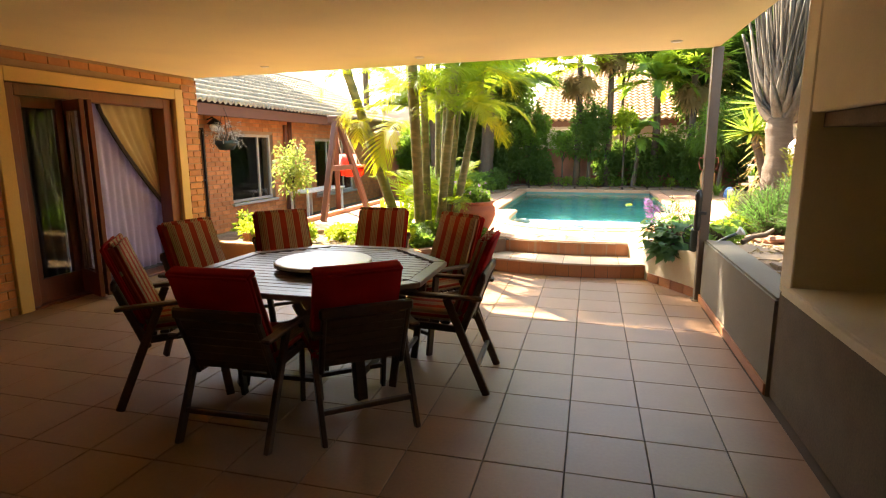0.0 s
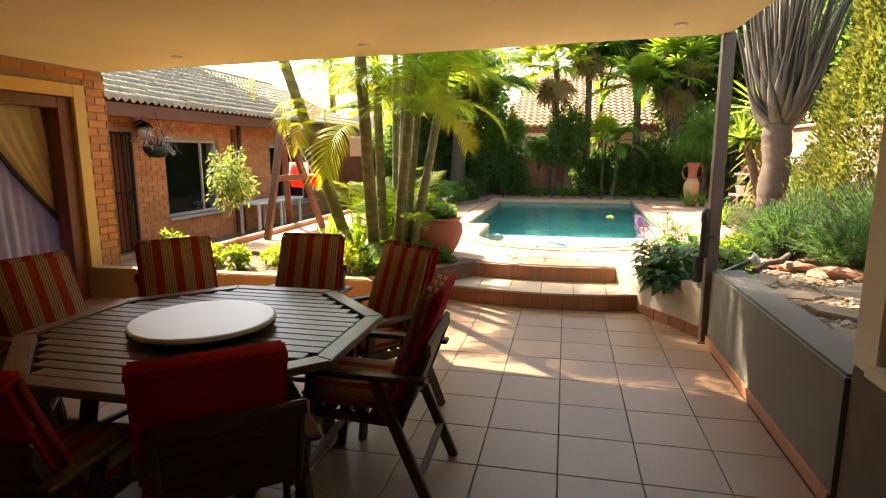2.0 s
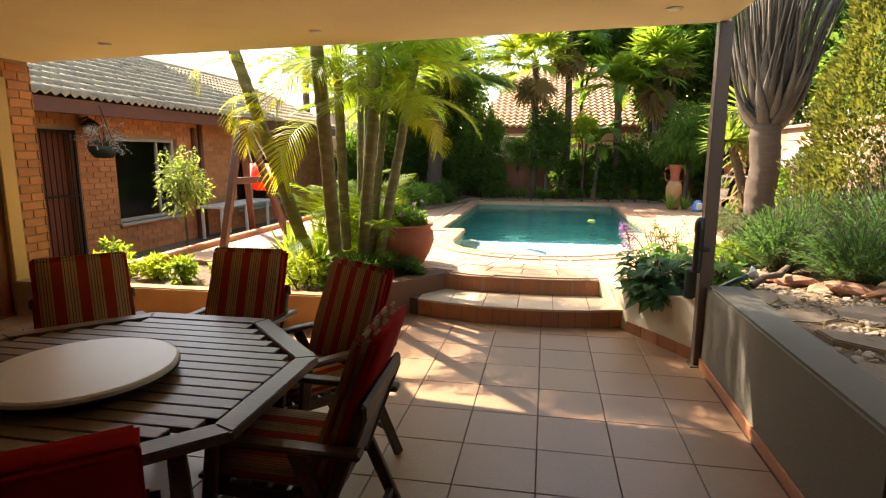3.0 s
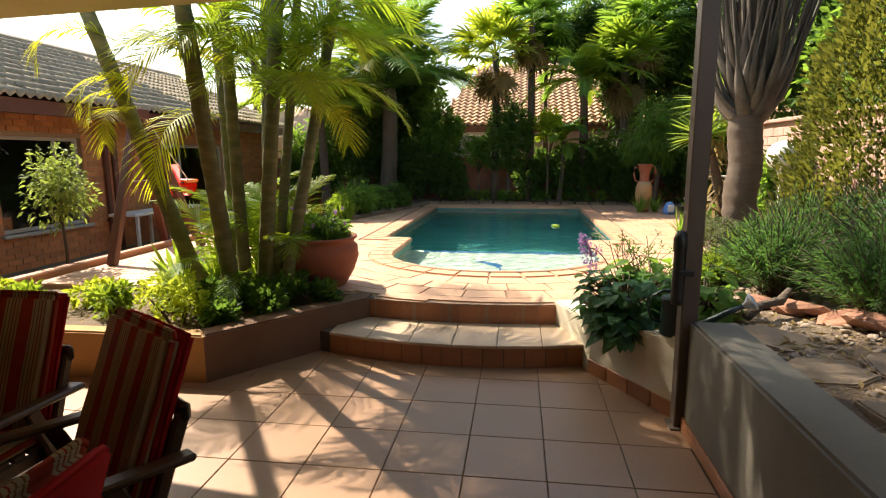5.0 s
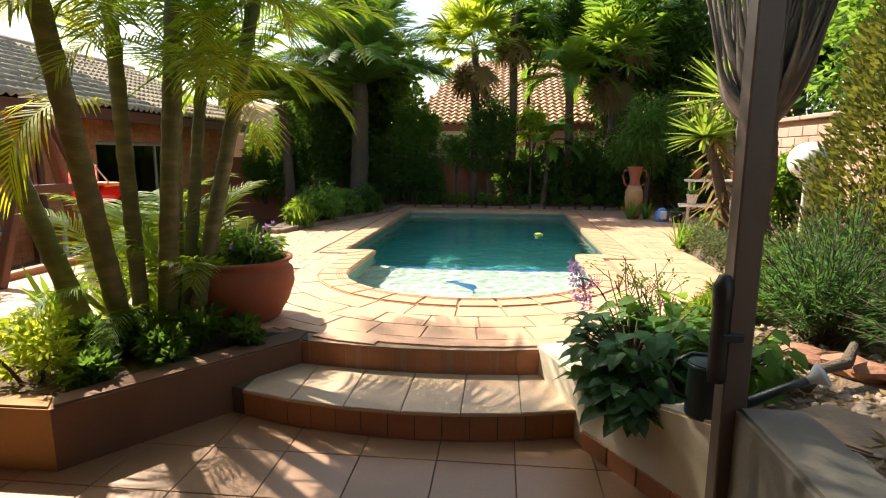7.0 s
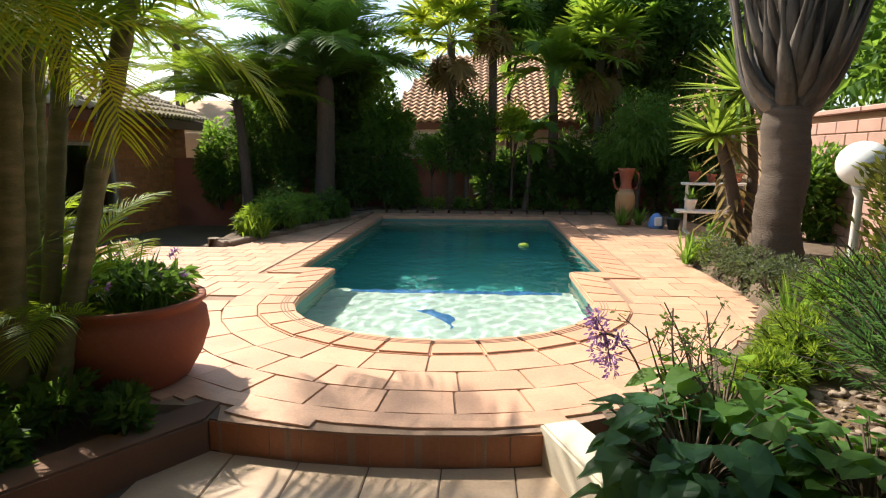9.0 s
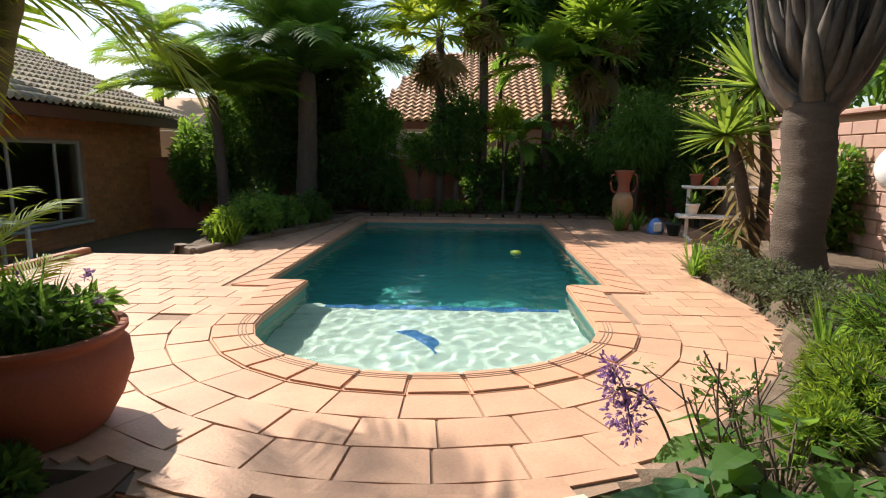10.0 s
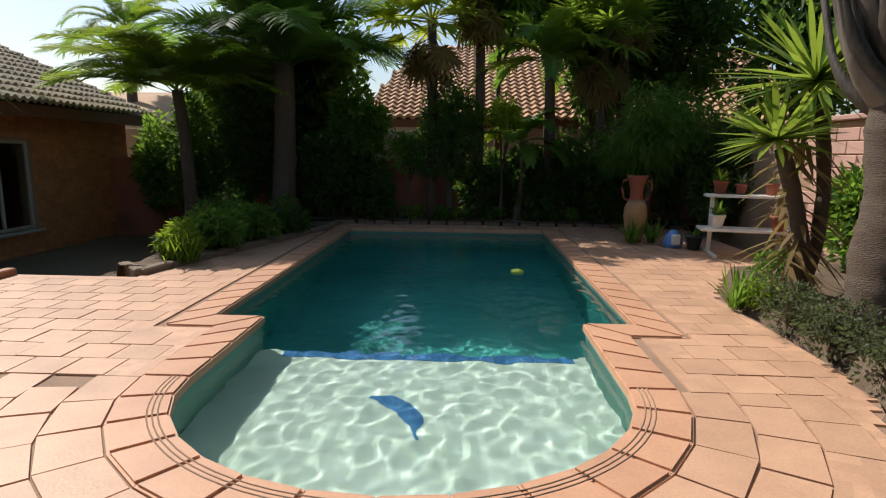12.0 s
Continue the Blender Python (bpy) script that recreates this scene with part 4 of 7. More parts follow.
# sliding wooden door of the patio, curtain
def patio_door():
    e = thing("door_2", "open folding mahogany door in a yellow plaster surround", "door", (WALL_X, 0, 0), kind="structure")
    y0, y1, z1 = DOOR_HOLE[0], DOOR_HOLE[1], DOOR_HOLE[3]
    part("surround", box(-0.01, 0.035, y0 - 0.13, y0 + 0.005, 0, z1 + 0.12, 0.006), YELLOW, e, "yellow plaster surround")
    part("surround", box(-0.01, 0.035, y1 - 0.005, y1 + 0.14, 0, z1 + 0.12, 0.006), YELLOW, e, "yellow plaster surround")
    part("surround", box(-0.01, 0.035, y0 + 0.005, y1 - 0.005, z1 - 0.01, z1 + 0.12, 0.006), YELLOW, e, "yellow plaster surround")
    for a, b in ((y0 + 0.006, y0 + 0.13), (y1 - 0.15, y1 - 0.006)):
        part("jamb", box(-0.2, -0.03, a, b, 0.0, z1 - 0.012, 0.006), MAHOGANY, e)
    part("door_head", box(-0.2, -0.03, y0 + 0.13, y1 - 0.15, z1 - 0.13, z1 - 0.012, 0.006), MAHOGANY, e)
    part("sill", box(-0.26, 0.02, y0, y1, -0.02, 0.02, 0.004), MAHOGANY, e)
    fixed = part("door_leaf", box(-0.12, -0.075, y0 + 0.13, 5.36, 0.02, 0.26, 0.004), MAHOGANY, e)
    for a, c, d, f in ((y0 + 0.13, y0 + 0.22, 0.26, 2.03), (5.27, 5.36, 0.26, 2.03), (y0 + 0.22, 5.27, 1.93, 2.03)):
        part("stile", box(-0.12, -0.075, a, c, d, f, 0.004), MAHOGANY, fixed)
    g = part("pane", box(-0.1, -0.095, y0 + 0.22, 5.27, 0.26, 1.93), WINDOW_GLASS, fixed)
    g.visible_shadow = False
    # two leaves folded outwards
    for off, turn in ((0.0, -24), (0.055, -20)):
        m = pose(-0.08, 5.38 + off, 0, 0, 0, turn)
        leaf = part("door_leaf", box(0.0, 0.46, -0.022, 0.022, 0.03, 0.28, 0.004), MAHOGANY, e)
        leaf.matrix_basis = m
        for q in ((0.0, 0.075, 0.28, 2.02), (0.385, 0.46, 0.28, 2.02), (0.075, 0.385, 1.92, 2.02)):
            p = part("stile", box(q[0], q[1], -0.022, 0.022, q[2], q[3], 0.004), MAHOGANY, leaf)
        g = part("pane", box(0.075, 0.385, -0.003, 0.003, 0.28, 1.92), WINDOW_GLASS, leaf)
        g.visible_shadow = False
    return e


patio_door()


def pleats(name, y0, y1, z0, z1, mat, depth, waves, parent, squeeze=None, label=""):
    """Hanging cloth in pleats; squeeze narrows it towards its far edge at a height (tied back)."""
    bm = bmesh.new()
    nu, nv = waves * 8, 18
    grid = []
    for j in range(nv + 1):
        v = j / nv
        z = z1 + (z0 - z1) * v
        row = []
        for i in range(nu + 1):
            u = i / nu
            y = y0 + (y1 - y0) * u
            if squeeze:
                t = squeeze(v)
                y = y1 - (y1 - y) * t
            x = depth * math.sin(2 * math.pi * waves * u + 0.6 * math.sin(5 * v)) * (0.6 + 0.4 * v) + 0.008 * math.sin(23 * u + 9 * v)
            row.append(bm.verts.new((x, y, z)))
        grid.append(row)
    for a, b in zip(grid, grid[1:]):
        for i in range(nu):
            bm.faces.new((a[i], a[i + 1], b[i + 1], b[i]))
    ob = part(name, bm, mat, parent, label, True)
    s = ob.modifiers.new("thick", "SOLIDIFY")
    s.thickness = 0.003
    return ob


curtain = thing("curtain", "sheer lilac curtain with a gold drape tied back", "curtain", (WALL_X - 0.34, 0, 0))
pleats("sheer", 5.46, 6.95, 0.04, 2.12, SHEER, 0.022, 14, curtain, None, "sheer lilac net")
drape_in = pleats("drape", 5.9, 6.95, 0.04, 2.12, DRAPE, 0.02, 7, curtain, lambda v: 1 - 0.86 * min(1, v / 0.62) ** 1.3 if v < 0.62 else 0.14 + 0.12 * (v - 0.62), "gold drape tied back")
drape_in.location = (0.09, 0, 0)
edge_pts = [(0.115, 6.95 - 1.05 * (1 - 0.86 * min(1, v / 0.62) ** 1.3 if v < 0.62 else 0.14 + 0.12 * (v - 0.62)), 2.12 - 2.08 * v) for v in [k / 16 for k in range(17)]]
part("dark_edging", tube(edge_pts, 0.025, 6), DARK_TRIM, curtain, "dark edging of the drape")
part("curtain_rail", tube([(0.04, 4.8, 2.14), (0.04, 7.0, 2.14)], 0.014, 8), MAHOGANY, curtain)
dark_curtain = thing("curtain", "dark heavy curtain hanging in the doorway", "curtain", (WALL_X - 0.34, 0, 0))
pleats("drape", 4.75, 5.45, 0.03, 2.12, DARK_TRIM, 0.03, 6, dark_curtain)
part("curtain_rail", tube([(0.06, 4.7, 2.15), (0.06, 5.4, 2.15)], 0.012, 8), MAHOGANY, dark_curtain)

# post and braai
post = thing("roof_post", "brown painted square steel post under the patio roof", "post", (1.175, 6.66, 0), kind="structure")
part("shaft", box(-0.045, 0.045, -0.045, 0.045, 0.0, ROOF_Z, 0.006), POST_PAINT, post)
part("foot_plate", box(-0.07, 0.07, -0.07, 0.06, 0.0, 0.012, 0.003), POST_PAINT, post)
lamp_can = thing("hose_nozzle", "black plastic spray canister strapped to the post", "canister", (1.105, 6.63, 0.72))
part("body", lathe([(0.0, 0), (0.03, 0.0), (0.034, 0.04), (0.03, 0.28), (0.036, 0.3), (0.036, 0.36), (0.02, 0.4), (0.0, 0.405)], 14), BLACK_PLASTIC, lamp_can, smooth=True)
part("strap", box(0.0, 0.075, -0.035, 0.035, 0.16, 0.19, 0.004), BLACK_PLASTIC, lamp_can)


def braai():
    e = thing("built_in_barbecue", "built-in beige plastered barbecue with a sooty hearth and shade-darkened base", "barbecue", (0, 0, 0), kind="structure")
    # base and plinth: the slab's shadow is put into their dark colour
    part("base", box(1.2, 2.3, 2.0, 4.37, 0, 0.68, 0.008), SOOT_SHADE, e)
    part("plinth", box(1.215, 2.3, 2.01, 4.365, -0.05, 0.0), SOOT_SHADE, e)
    part("hearth_slab", box(1.17, 2.3, 1.98, 4.18, 0.682, 0.745, 0.012), BRAAI_PLASTER, e, "pale hearth slab")
    part("slab_edge", box(1.15, 1.17, 1.98, 4.18, 0.70, 0.748, 0.005), BRAAI_PLASTER, e)
    part("pier", box(1.195, 2.3, 4.183, 4.37, 0.682, ROOF_Z, 0.008), BRAAI_PLASTER, e)
    part("pier", box(1.2, 2.3, 2.0, 2.14, 0.748, ROOF_Z, 0.008), BRAAI_PLASTER, e)
    part("hood", box(1.2, 2.3, 2.142, 4.18, 1.72, ROOF_Z, 0.008), BRAAI_PLASTER, e)
    part("back_panel", box(1.82, 2.3, 2.142, 4.18, 0.748, 1.718), PLASTER, e, "cream hearth back")
    part("flue_lip", box(1.26, 1.8, 2.15, 4.17, 1.64, 1.718, 0.004), SOOT_SHADE, e)
    for y, z in ((3.75, 1.48), (3.6, 1.0), (3.62, 0.86)):
        part("hook", tube([(1.81, y, z), (1.77, y, z), (1.76, y + 0.03, z - 0.02)], 0.008, 6), IRON, e)
    cloth = thing("cloth", "pale blue cloth hanging on the hearth wall", "cloth", (1.80, 3.38, 0.78))
    part("sheet", wobble(box(-0.012, 0.0, -0.16, 0.16, 0.0, 0.42, 0.004), 0.006, 9), material("blue_cloth", (0.35, 0.5, 0.68), 0.9, 0.15, 6, 200, 0.3), cloth)


braai()
down = thing("ceiling_light", "small round recessed light in the patio ceiling", "light", (0.75, 6.22, ROOF_Z - 0.014), group="patio ceiling lights")
part("rim", lathe([(0.0, 0.004), (0.045, 0.004), (0.05, 0.008), (0.05, 0.0135), (0.0, 0.0135)], 20), WHITE_PAINT, down, smooth=True)
part("bulb", lathe([(0.0, 0.0), (0.03, 0.0), (0.032, 0.0035), (0.0, 0.0035)], 16), GLOBE, down)
for x, y in ((-1.7, 6.45), (-3.6, 6.6), (-1.2, 2.6), (0.75, 3.4)):
    copy_thing(down, pose(x, y, ROOF_Z - 0.014))


# ---- table and chairs ----
TABLE = (-1.68, 4.12)


def patio_table():
    e = thing("patio_table", "octagonal slatted dark teak patio table", "table", (*TABLE, 0))
    ap, z = 0.78, 0.745
    side = ap * math.tan(math.pi / 8)
    # rim boards, mitred at the corners
    for k in range(8):
        a = math.pi / 4 * k
        c, s = math.cos(a), math.sin(a)
        def at(r, t):
            return (r * c - t * s, r * s + t * c)
        inner = ap - 0.085
        si = inner * math.tan(math.pi / 8)
        part("rim_board", prism([at(ap, -side + 0.001), at(ap, side - 0.001), at(inner, si - 0.001), at(inner, -si + 0.001)], z - 0.032, z, 0.004), TABLE_WOOD, e)
    inner = ap - 0.09
    n = 19
    w = 2 * inner / n
    for k in range(n):
        y0, y1 = -inner + k * w + 0.004, -inner + (k + 1) * w - 0.004
        ym = max(abs(y0), abs(y1))
        half = inner if ym < inner * math.tan(math.pi / 8) else inner - (ym - inner * math.tan(math.pi / 8))
        part("slat", box(-half + 0.003, half - 0.003, y0, y1, z - 0.027, z - 0.003, 0.003), TABLE_WOOD, e)
    for d in (0, math.pi / 2):
        c, s = math.cos(d), math.sin(d)
        part("bearer", beam((-0.62 * c, -0.62 * s, z - 0.06), (0.62 * c, 0.62 * s, z - 0.06), 0.06, 0.055), TEAK, e)
    for sx in (-1, 1):
        for sy in (-1, 1):
            part("leg", beam((0.42 * sx, 0.42 * sy, 0.0), (0.34 * sx, 0.34 * sy, z - 0.06), 0.07, 0.07, 0.006), TEAK, e)
    for sx in (-1, 1):
        part("stretcher", beam((0.41 * sx, -0.41, 0.16), (0.41 * sx, 0.41, 0.16), 0.03, 0.06), TEAK, e)
    part("stretcher", beam((-0.41, 0, 0.16), (0.41, 0, 0.16), 0.03, 0.06), TEAK, e)


patio_table()
susan = thing("lazy_susan", "large white round turntable on the patio table", "turntable", (-1.66, 4.06, 0.742))
part("base", lathe([(0.0, 0), (0.24, 0.0), (0.26, 0.03), (0.0, 0.03)], 40), DARK_TRIM, susan)
part("tray", lathe([(0.0, 0.03), (0.312, 0.03), (0.326, 0.036), (0.326, 0.05), (0.316, 0.056), (0.0, 0.056)], 56), WHITE_TOP, susan, smooth=False)
part("rim", lathe([(0.29, 0.012), (0.328, 0.028), (0.33, 0.036), (0.29, 0.032)], 56), DARK_TRIM, susan, "dark rim")


def chair(label):
    """A folding teak armchair that faces +y."""
    e = thing("patio_chair", label, "chair", group="chairs round the patio table")
    w = 0.26
    for s in (-1, 1):
        part("rear_leg", beam((s * w, -0.37, 0.0), (s * w, -0.11, 0.62), 0.028, 0.05, 0.005), TEAK, e)
        part("front_leg", beam((s * w, 0.25, 0.0), (s * w, 0.17, 0.62), 0.028, 0.05, 0.005), TEAK, e)
        part("back_post", beam((s * (w - 0.032), -0.19, 0.36), (s * (w - 0.032), -0.335, 0.75), 0.028, 0.045, 0.008), TEAK, e)
        part("armrest", beam((s * (w + 0.005), -0.34, 0.625), (s * (w + 0.005), 0.27, 0.645), 0.06, 0.025, 0.008), TEAK, e)
        part("seat_rail", beam((s * (w - 0.06), -0.22, 0.40), (s * (w - 0.06), 0.24, 0.425), 0.025, 0.045, 0.004), TEAK, e)
    part("crossbar", beam((-w, -0.30, 0.17), (w, -0.30, 0.17), 0.03, 0.03), TEAK, e)
    part("crossbar", beam((-w, 0.23, 0.16), (w, 0.23, 0.16), 0.03, 0.03), TEAK, e)
    for k in range(7):
        y = -0.19 + 0.068 * k
        part("seat_slat", box(-w + 0.05, w - 0.05, y, y + 0.05, 0.43 + 0.004 * k, 0.447 + 0.004 * k, 0.003), TEAK, e)
    for k in range(6):
        t = k / 5
        p = Vector((0, -0.222 - 0.095 * t, 0.43 + 0.26 * t))
        d = Vector((0, -0.20, 0.55)).normalized()
        part("back_slat", beam((-w + 0.045, p.y, p.z), (w - 0.045, p.y, p.z), 0.016, 0.05, 0.003, d), TEAK, e)
    part("top_rail", beam((-w + 0.005, -0.338, 0.755), (w - 0.005, -0.338, 0.755), 0.03, 0.065, 0.012), TEAK, e)
    return e


def pad(bm_box, seed):
    bmesh.ops.subdivide_edges(bm_box, edges=bm_box.edges[:], cuts=2, use_grid_fill=True)
    return wobble(bm_box, 0.006, 6, seed)


def cushion(label, back_mat, capped=False):
    e = thing("chair_cushion", label, "cushion", group="cushions of the patio chairs")
    lean = math.degrees(math.atan2(0.20, 0.55))
    seat = part("seat_pad", pad(box(-0.225, 0.225, -0.21, 0.25, 0.0, 0.06, 0.022, seg=2), 1), STRIPE, e, "striped seat pad", True)
    seat.matrix_basis = pose(0, 0, 0.462, 2.5)
    m = pose(0, -0.185, 0.50, lean)
    front = part("back_pad", pad(box(-0.228, 0.228, 0.0, 0.055, -0.02, 0.515, 0.02, seg=2), 2), STRIPE, e, "striped back pad", True)
    front.matrix_basis = m
    hood = part("hood", pad(box(-0.232, 0.232, -0.022, 0.012, 0.02, 0.522, 0.012, seg=2), 3), back_mat, e, "plain cloth at the back", True)
    hood.matrix_basis = m @ pose(0, -0.012, 0)
    hem = part("hem", pad(box(-0.225, 0.225, -0.03, 0.0, -0.06, 0.0, 0.01, seg=2), 4), back_mat, e, "cloth hem at the back", True)
    hem.matrix_basis = m
    pipe = [(x, 0.028, 0.521 if abs(x) < 0.22 else 0.505) for x in (-0.228, -0.21, -0.1, 0, 0.1, 0.21, 0.228)]
    p = part("piping", tube(pipe, 0.008, 6), STRIPE, e)
    p.matrix_basis = m
    if capped:
        cap = part("hood_cap", pad(box(-0.234, 0.234, -0.036, 0.05, 0.50, 0.538, 0.012, seg=2), 5), back_mat, e, "red cloth over the top edge", True)
        cap.matrix_basis = m
    return e


CHAIRS = [(-94.5, 0.78, 6), (-52, 0.70, 1), (-147, 0.92, 4), (174, 0.90, -4), (133, 0.93, 3), (94, 0.98, -4), (54, 0.92, 3), (5, 0.79, -3)]
first_chair = first_red = first_stripe = None
for k, (ang, dist, twist) in enumerate(CHAIRS):
    a = radians(ang)
    m = pose(TABLE[0] + dist * math.cos(a), TABLE[1] + dist * math.sin(a), 0, 0, 0, ang + 90 + twist)
    if first_chair is None:
        first_chair = chair("dark teak folding armchair with a slatted back")
        first_red = cushion("striped red and cream cushion with a red back and top", RED_CLOTH, True)
        first_stripe = cushion("striped red and cream cushion with a red back", RED_CLOTH)
        low_back = Matrix.Diagonal((1, 1, 0.94, 1))
        first_chair.matrix_basis, first_red.matrix_basis = m @ low_back, m @ low_back
    else:
        copy_thing(first_chair, m if k == 1 else m @ low_back.inverted())
        if k == 1:
            copy_thing(first_red, m @ pose(-0.05, 0, 0))
        elif k == 2:
            first_stripe.matrix_basis = m
        else:
            copy_thing(first_stripe, m)

# ---- garden things ----
def big_pot():
    e = thing("plant_pot", "wide round terracotta pot with flowering plants", "pot", (-1.60, 8.43, DECK_Z))
    prof = [(0.0, 0.0), (0.24, 0.0), (0.27, 0.02), (0.34, 0.14), (0.385, 0.27), (0.375, 0.37), (0.345, 0.40), (0.35, 0.425), (0.375, 0.44), (0.375, 0.46), (0.34, 0.46), (0.34, 0.41), (0.33, 0.38), (0.0, 0.38)]
    part("body", lathe(prof, 48), TERRACOTTA, e, smooth=True)
    part("soil", wobble(lathe([(0.0, 0.385), (0.325, 0.385), (0.2, 0.41), (0.0, 0.42)], 24), 0.012, 9), SOIL, e)
    lv = Leaves()
    crown(lv, (0, 0, 0.52), (0.36, 0.36, 0.16), 1500, 0.07, 0.032, 0.3, 12)
    for _ in range(90):
        a = rnd(math.pi)
        t = rnd(0.2, 1.1)
        lv.spear((rnd(0.15), rnd(0.15), 0.4), (math.cos(a) * t, math.sin(a) * t, 1), (-math.sin(a), math.cos(a), 0), rnd(0.25, 0.5), 0.018, 0.35 * t)
    lv.put("foliage", LEAF_DARK, e, "dark trailing leaves")
    for _ in range(16):
        fl = Leaves()
        a, r = rnd(math.pi), rnd(0.15, 0.36)
        c = Vector((r * math.cos(a), r * math.sin(a), rnd(0.55, 0.72)))
        for _ in range(9):
            fl.blade(c, rand_dir(), rand_dir(), 0.03, 0.018)
        fl.put("flower", FLOWER_LILAC, e, "small purple flower")


big_pot()


def curve_pts(a, b, bow, n=9):
    a, b, bow = Vector(a), Vector(b), Vector(bow)
    return [a.lerp(b, k / n) + bow * (4 * (k / n) * (1 - k / n)) for k in range(n + 1)]


def areca():
    """The clump of leaning ringed stems with feather fronds."""
    e = thing("areca_palm", "clump of ringed green palm stems with arching feather fronds", "palm", (-1.95, 7.95, 0.33))
    green = [frond_mesh("frond", 1.75, 44, 0.50, r, b, LEAF_PALM, 0.026, 0.7, 0.4) for r, b in ((1.15, 1.5), (0.9, 1.7), (0.5, 1.6))]
    yellow = [frond_mesh("frond", 1.5, 30, 0.46, r, b, LEAF_YELLOW, 0.03, 0.7, 0.5) for r, b in ((0.5, 2.3), (0.1, 1.9))]
    stems = [((-0.46, -0.03), (-1.83, -0.35, 4.4), 0.064), ((-0.20, -0.05), (0.0, -1.25, 4.3), 0.064), ((-0.10, -0.02), (-0.24, 0.06, 4.6), 0.05),
             ((0.04, 0.0), (0.48, 0.05, 4.5), 0.06), ((0.20, 0.02), (0.85, 1.0, 4.4), 0.05), ((0.10, 0.12), (0.45, 0.6, 4.4), 0.04),
             ((-0.28, 0.22), (-0.75, 0.8, 4.2), 0.04), ((0.02, 0.16), (0.15, 0.5, 4.6), 0.04), ((-0.05, 0.28), (-0.25, 1.1, 4.3), 0.038)]
    for i, ((bx, by), top, r) in enumerate(stems):
        pts = curve_pts((bx, by, -0.06), top, (0.0, 0.0, 0.0), 88)
        bm = tube(pts, [r * (1.08 - 0.35 * k / 88) + (0.005 if k % 4 == 0 else 0) for k in range(89)], 10)
        part("stem", bm, BARK_STEM, e, smooth=True)
        head = Vector(top)
        turn = rnd(180)
        n = 1 if i == 0 else 2
        for k in range(n):
            me = green[k % 3] if rnd(0, 1) < 0.82 else yellow[0]
            shared("frond", me, e, Matrix.Translation(head + Vector((0, 0, rnd(0.06)))) @ pose(0, 0, 0, rnd(20), rnd(8), turn + 360 * k / n + rnd(18)))
    # fronds that arch away over the paving behind the clump
    for k in range(9):
        (bx, by), top, r = stems[(2, 6, 7, 8)[k % 4]]
        p = Vector((bx, by, 0)).lerp(Vector(top), rnd(0.62, 0.95))
        shared("frond", green[k % 2], e, Matrix.Translation(p) @ pose(0, 0, 0, rnd(15), rnd(10), rnd(70, 165)) @ Matrix.Scale(rnd(0.8, 1.05), 4))
    # lower fronds that hang between the stems
    low = [((-0.9, -0.1, 1.65), 250, 0), ((-0.95, -0.1, 1.5), 280, 0), ((0.6, 0.0, 1.5), -50, 0), ((0.5, 0.1, 2.1), -20, 0), ((-1.0, -0.15, 2.1), 230, 0), ((-0.85, -0.1, 1.75), 245, 0), ((0.42, 0.0, 1.95), -60, 0), ((0.30, 0.0, 1.75), -40, 0),
           ((0.3, 0.4, 2.2), 0, 0), ((-0.6, 0.3, 2.2), 130, 0)]
    for k in range(20):
        i = (1, 2, 3, 4, 5, 6, 7, 8, 3, 5)[k % 10]
        (bx, by), top, r = stems[i]
        s = rnd(0.36, 0.62)
        p = Vector((bx, by, 0)).lerp(Vector(top), s)
        shared("frond", green[k % 3], e, Matrix.Translation(p) @ pose(0, 0, 0, rnd(20), rnd(10), rnd(-115, 50) if k % 5 else rnd(-50, 230)) @ Matrix.Scale(rnd(0.55, 0.8), 4))
    for k in range(17):
        i = (2, 3, 4, 5, 6, 7, 8, 4, 3, 6)[k % 10]
        (bx, by), top, r = stems[i]
        p = Vector((bx, by, 0)).lerp(Vector(top), rnd(0.33, 0.58))
        me = yellow[0] if k % 14 == 0 else green[k % 3]
        shared("frond", me, e, Matrix.Translation(p) @ pose(0, 0, 0, rnd(25), rnd(15), (rnd(-105, 40) if k % 4 else rnd(-150, -100)) if k % 7 else rnd(-110, -30)) @ Matrix.Scale(rnd(0.6, 0.9), 4))
    for p, turn, kind in low:
        shared("frond", yellow[kind], e, Matrix.Translation(p) @ pose(0, 0, 0, rnd(15), 0, turn) @ Matrix.Scale(rnd(0.38, 0.55), 4))
    # upright suckers at the foot of the clump
    for k in range(14):
        p = Vector((rnd(-0.5, 0.25), rnd(0.1, 0.45), rnd(0.0, 0.25)))
        shared("frond", green[0], e, Matrix.Translation(p) @ pose(0, 0, 0, rnd(10), rnd(-32, -18), rnd(40, 200)) @ Matrix.Scale(rnd(0.45, 0.65), 4))
    for k in range(10):
        shared("frond", green[k % 3], e, Matrix.Translation((rnd(0.4), rnd(0.05, 0.35), rnd(0.1, 0.5))) @ pose(0, 0, 0, rnd(15), 0, rnd(180)) @ Matrix.Scale(rnd(0.3, 0.5), 4))


areca()


